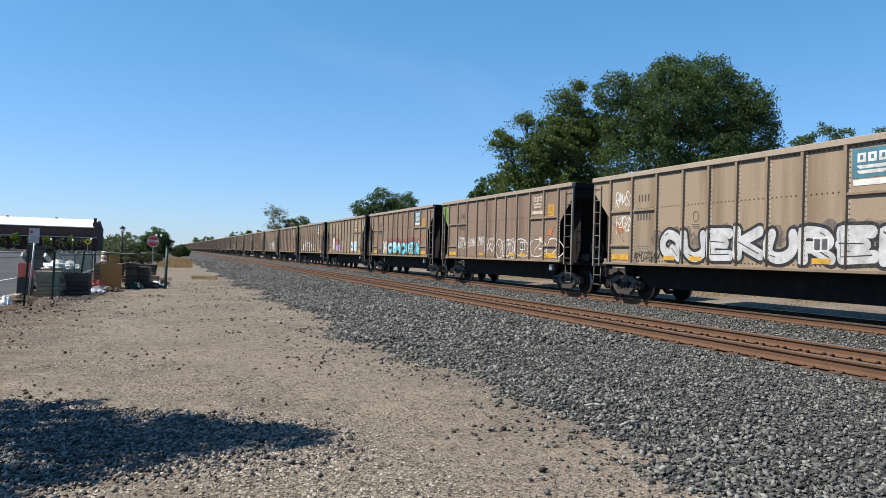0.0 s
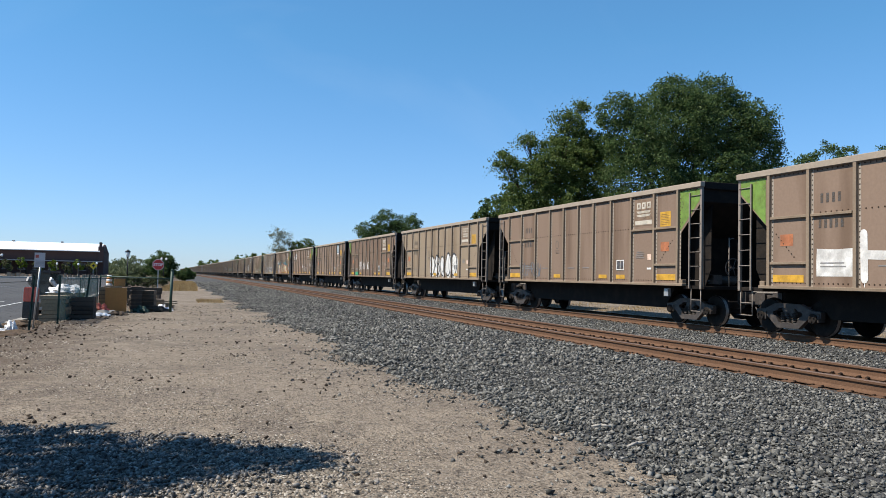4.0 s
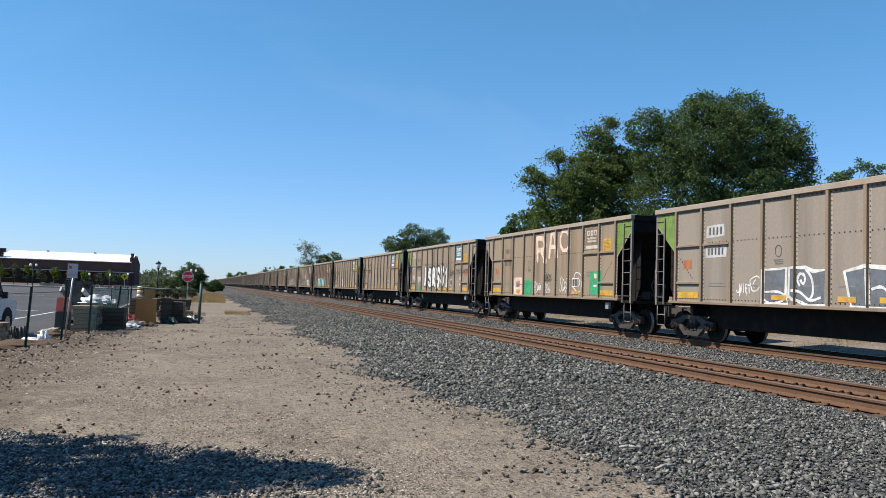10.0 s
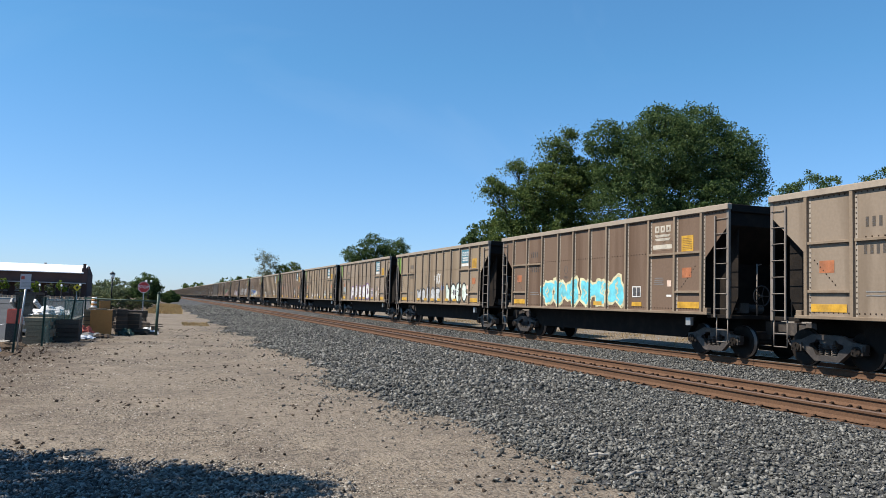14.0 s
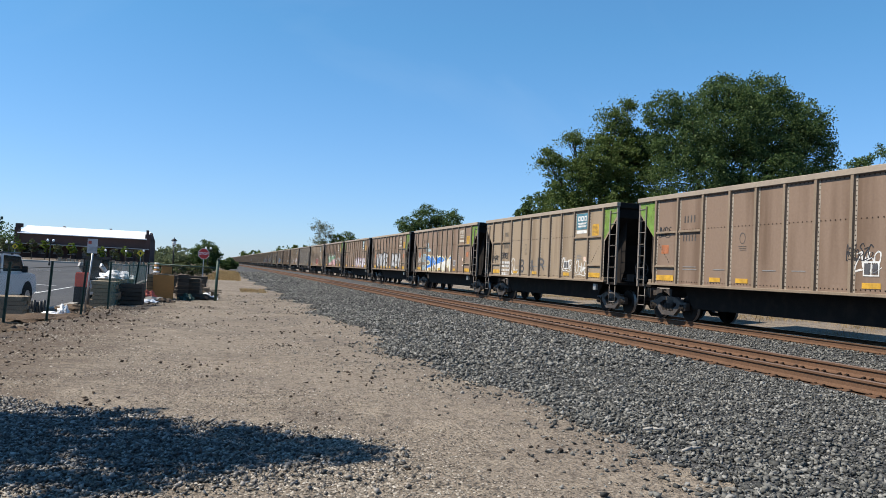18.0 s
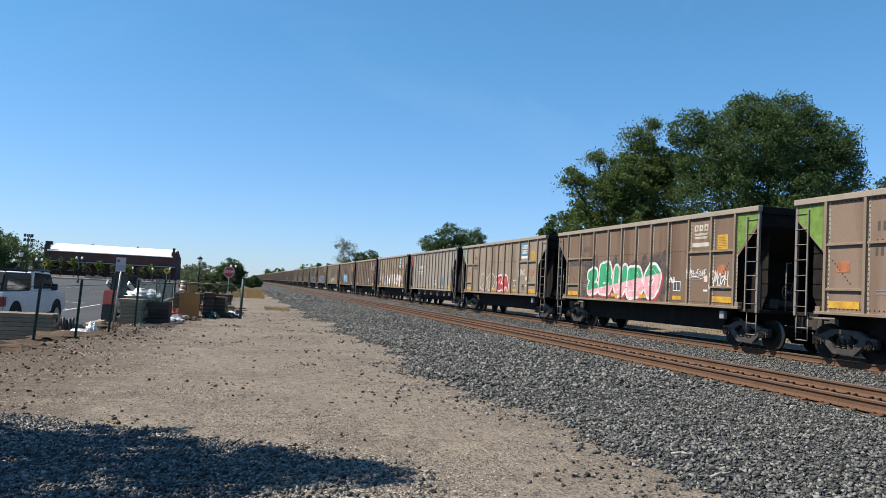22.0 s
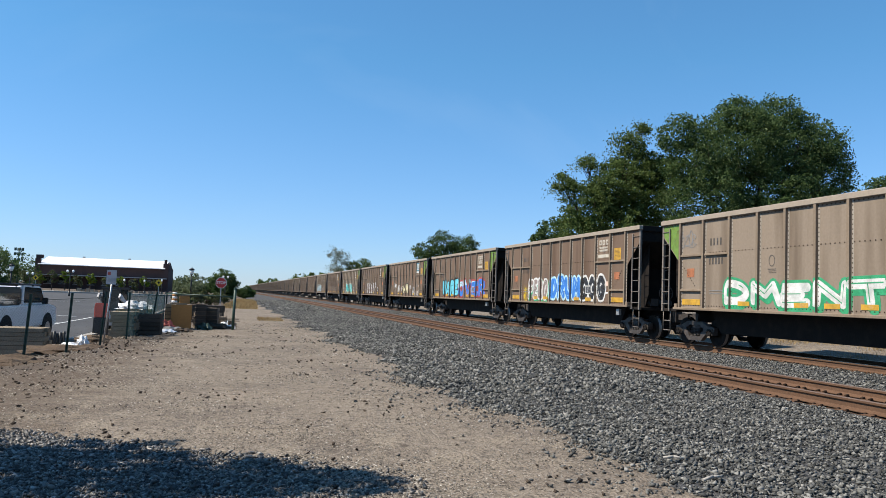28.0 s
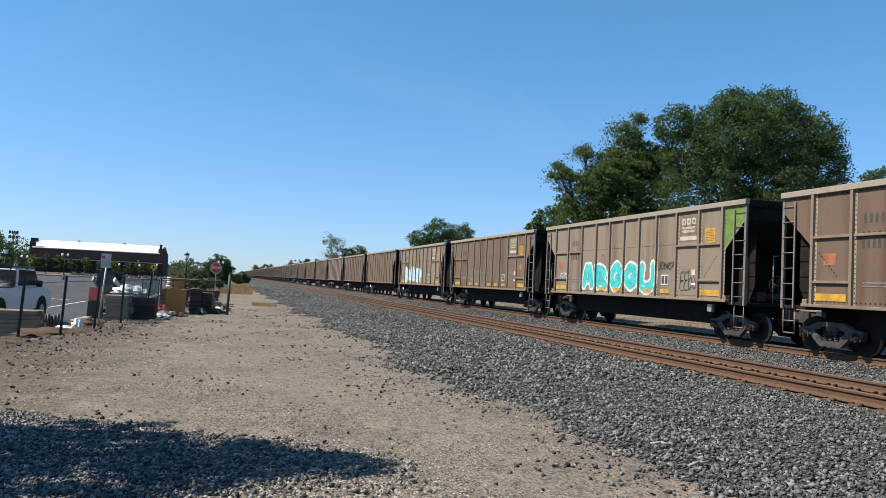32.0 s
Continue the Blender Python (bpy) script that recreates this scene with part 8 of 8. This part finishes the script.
slabs(11, ["2.12,1.08 2.12,1.98 1.5,2.0 1.28,2.02 1.3,1.36 1.22,1.1", "1.2,1.3 1.18,2.02 .62,2.02 .34,1.92 -.06,1.95 -.08,1.12 .5,1.08", "-.62,1.9 -1.2,2.02 -1.95,1.96 -2.5,2.0 -2.6,1.1 -2.0,1.06 -.82,1.1", "-2.9,1.95 -3.6,2.02 -4.5,1.94 -4.4,1.1 -3.0,1.08"],
      ["2.1,1.4 1.6,1.42 1.3,1.3 1.5,1.16 1.9,1.12 2.1,1.2", "1.1,1.45 .8,1.42 .45,1.22 .1,1.3", ".62,2.0 .4,1.75 .36,1.4 .5,1.2", ".78,1.72 .7,1.62 .62,1.7 .66,1.84 .8,1.86 .88,1.72 .8,1.56", "-1.3,1.95 -1.34,1.15", "-1.4,1.5 -1.7,1.55 -1.95,1.3 -1.9,1.1", "-3.6,1.95 -3.5,1.4 -4.1,1.3"], "greyblue", "white")
block(11, 4.62, 2.96, 0.82, 0.34, "silver")
block(11, 4.65, 2.38, 0.95, 0.33, "silver")
word(11, 3.22, 1.34, 0.58, 0.28, "J?I?T", "white", "")
ring(11, 2.68, 1.40, 0.45, 0.44, 1, "white")
word(12, 0.75, 2.45, 0.95, 1.30, "R", "pale", "")
word(12, -0.45, 2.60, 0.95, 1.12, "A", "pale", "")
word(12, -1.62, 2.78, 0.85, 0.95, "C", "pale", "")
block(12, 3.31, 1.11, 1.02, 0.77, "pale")
block(12, 3.10, 1.43, 0.45, 0.29, "purple")
block(12, 2.10, 1.11, 0.85, 0.64, "green")
tag(12, 0.94, 1.18, 0.69, 0.52, "white")
tag(12, -0.22, 1.72, 0.60, 0.31, "black")
tag(12, -0.19, 1.24, 0.52, 0.39, "white")
block(12, -4.23, 1.20, 1.00, 0.88, "green")
ring(12, -2.80, 1.26, 0.95, 0.80, 1, "white")
tag(12, -1.67, 1.25, 0.82, 0.61, "white")
word(13, 2.88, 1.18, 5.48, 1.59, "?S?S?1", "white", "black")
tag(13, -2.77, 2.02, 0.80, 0.32, "black")
tag(13, -3.89, 2.11, 2.34, 0.30, "black")
tag(13, 5.89, 3.28, 1.15, 0.43, "white")
tag(13, 5.77, 2.54, 0.73, 0.27, "white")
tag(13, 5.82, 1.79, 0.99, 0.34, "white")
word(13, 4.44, 1.68, 0.99, 0.35, "S???", "white", "")
tag(13, 4.54, 1.11, 1.12, 0.42, "green")
tag(14, 4.78, 1.12, 0.86, 0.84, "grey")
block(14, 4.48, 3.29, 0.31, 0.34, "red")
tag(14, 4.45, 1.23, 2.48, 0.58, "grey")
block(15, 1.83, 1.21, 0.80, 0.75, "lilac")
bubble(16, 3.49, 1.15, 5.86, 1.02, 6, "cyan", "cream")
word(17, 0.03, 2.07, 0.86, 0.54, "P?CK", "white", "")
word(17, 3.11, 1.11, 3.96, 0.85, "?????", "silver", "dark")
word(17, -1.68, 1.11, 3.03, 1.01, "?S??", "mint", "black")
tag(17, -1.03, 1.75, 0.39, 0.24, "blue")
word(18, 3.16, 1.12, 0.95, 1.07, "P", "white", "purple")
word(18, 1.97, 1.12, 0.85, 1.06, "A", "white", "purple")
word(18, 0.78, 1.13, 0.80, 1.06, "E", "white", "purple")
word(18, -0.25, 1.12, 0.87, 1.02, "S", "white", "purple")
word(18, -1.36, 1.12, 0.90, 1.10, "D", "white", "purple")
tag(18, -2.70, 1.36, 0.51, 0.61, "lilac")
tag(18, 5.89, 1.62, 0.96, 0.52, "ice")
tag(18, -4.00, 1.34, 0.23, 0.42, "white")
tag(19, 3.31, 1.22, 0.83, 0.36, "white")
tag(19, 1.85, 1.22, 0.72, 0.30, "white")
tag(19, 0.72, 1.30, 0.65, 0.26, "white")
tag(19, -2.56, 1.33, 0.61, 0.30, "mint")
tag(20, -2.57, 1.60, 0.72, 0.47, "white")
tag(20, -2.29, 1.85, 0.78, 0.37, "black")
tag(20, 5.94, 2.61, 0.70, 0.35, "black")
word(21, 6.08, 1.82, 0.93, 0.27, "P?R?Y", "black", "")
word(21, 4.71, 1.91, 0.83, 0.32, "B??EY", "black", "")
bars(21, 4.85, 1.11, 1.19, 0.75, "white")
ring(21, 3.49, 1.18, 0.63, 0.75, 1, "white")
word(21, 2.18, 1.24, 0.50, 0.61, "B", "dark", "")
word(21, 0.91, 1.31, 0.42, 0.56, "&", "dark", "")
word(21, -0.14, 1.34, 0.53, 0.59, "R", "dark", "")
tag(21, -2.58, 1.40, 1.00, 0.57, "white")
tag(21, -3.92, 1.25, 1.07, 0.65, "white")
tag(21, 3.13, 1.16, 0.72, 0.25, "white")
word(22, 3.81, 1.09, 6.13, 1.10, "DNRM", "white", "cream", "blue")
haze(22, 3.59, 1.11, 2.51, 0.11, "cream")
tag(22, 3.60, 2.71, 0.39, 0.30, "ice")
bars(22, 3.59, 2.44, 1.04, 0.21, "ice")
tag(22, 4.82, 1.73, 1.01, 0.56, "ice")
tag(22, 4.80, 1.17, 0.93, 0.34, "ice")
tag(22, 6.03, 1.55, 0.86, 0.54, "white")
word(23, 4.95, 1.11, 4.57, 1.42, "?UN?E", "silver", "black")
word(23, -1.26, 1.11, 3.15, 1.32, "KSV", "silver", "black")
word(24, 0.50, 1.12, 5.88, 0.95, "?U??E", "white", "lilac")
haze(25, 4.4, 1.1, 6.8, 1.5, "dark")
word(25, 4.15, 1.09, 6.1, 1.42, "?BUBO", "pink", "white", "green", "darkred")
tag(25, -2.48, 1.73, 0.41, 0.26, "white")
tag(25, -3.71, 1.94, 1.04, 0.27, "white")
tag(25, -5.00, 1.62, 0.92, 0.55, "white")
haze(25, 6.10, 2.41, 2.38, 0.22, "dark")
word(26, -0.04, 1.09, 2.0, 1.12, "??", "darkred", "white", "", "darkred")
ring(26, 3.27, 1.11, 2.87, 1.15, 2, "white")
tag(26, -3.71, 1.98, 0.78, 0.41, "white")
tag(26, -4.12, 1.30, 0.41, 0.32, "black")
haze(28, 3.8, 1.1, 2.4, 0.8, "white")
word(28, 1.79, 1.09, 6.92, 1.12, "HINT", "white", "blush", "", "pink")
tag(28, 6.08, 1.73, 0.99, 0.60, "white")
tag(28, 4.84, 1.44, 0.85, 0.62, "white")
tag(28, 3.91, 1.12, 2.05, 0.84, "greyblue")
bubble(30, 2.41, 1.21, 3.90, 1.34, 2, "ice", "blue")
word(31, 3.78, 1.11, 6.32, 0.87, "DMENT", "white", "green", "", "green")
tag(31, 6.09, 3.04, 0.81, 0.53, "grey")
block(29, -2.57, 1.50, 0.56, 0.35, "white")
tag(5, 5.09, 1.19, 2.07, 0.61, "greyblue")
word(32, 3.76, 1.11, 2.44, 1.08, "FERO", "dusk", "white", "", "green")
word(32, 0.98, 1.15, 3.26, 1.18, "DRUM", "blue", "ice")
word(32, -2.28, 1.15, 2.33, 1.13, "GGG", "black", "white")
haze(32, 4.41, 1.13, 0.62, 0.74, "yellow")
word(33, 4.15, 1.11, 3.97, 1.23, "WARE", "cyan", "black", "", "orange")
word(33, 0.18, 1.11, 5.65, 1.15, "OVER", "blue", "darkred", "ice")
word(34, 1.05, 1.19, 1.07, 0.91, "H", "cream", "black")
word(34, -0.02, 1.21, 1.04, 0.88, "R", "cream", "black")
tag(34, 4.78, 1.83, 1.17, 0.34, "white")
tag(34, 3.18, 1.48, 0.74, 0.48, "white")
tag(34, 1.97, 1.49, 0.69, 0.41, "white")
tag(34, -1.40, 1.64, 0.92, 0.33, "white")
tag(34, -2.52, 1.20, 0.69, 0.35, "white")
tag(34, -3.61, 1.18, 1.19, 0.35, "white")
tag(34, 4.66, 1.76, 1.09, 0.33, "white")
word(34, 3.23, 1.39, 0.86, 0.49, "D?V", "white", "")
word(35, 3.42, 1.11, 5.31, 1.18, "ACAT", "dusk", "white")
bars(35, -1.73, 1.16, 0.66, 0.62, "black")
word(36, 3.42, 1.09, 5.87, 1.25, "????U", "turq", "white")
tag(36, -2.62, 1.98, 0.99, 0.28, "black")
tag(36, -3.98, 1.31, 0.96, 0.65, "black")
ring(36, 5.68, 1.59, 0.93, 0.32, 1, "white")
tag(37, 3.86, 1.17, 5.12, 0.93, "grey")
bubble(38, 4.84, 1.15, 5.70, 1.22, 3, "ice", "white")


# ---- sleepers, the many pieces last ----
sleepers(near_track, 2.0, 75.0)
sleepers(far_track, 2.0, 60.0)


def motions():
    """The train rolls by; its wheels turn with the way that it has run."""
    times = [2.0 * i for i in range(17)]
    for n, car in CARS.items():
        walk(car, [(t, LINE @ pose(FAR_X, car_y(n, t), RAIL_Z)) for t in times])
    turn = [(i / FPS, pose(0, 0, 0, math.degrees(gone(i / FPS) / 0.457))) for i in range(32 * FPS + 1)]
    walk(WHEELS[0], turn)
    first = WHEELS[0].animation_data
    for w in WHEELS[1:]:
        w.rotation_mode = "QUATERNION"
        keys = w.animation_data_create()
        keys.action = first.action
        keys.action_slot = first.action_slot


motions()
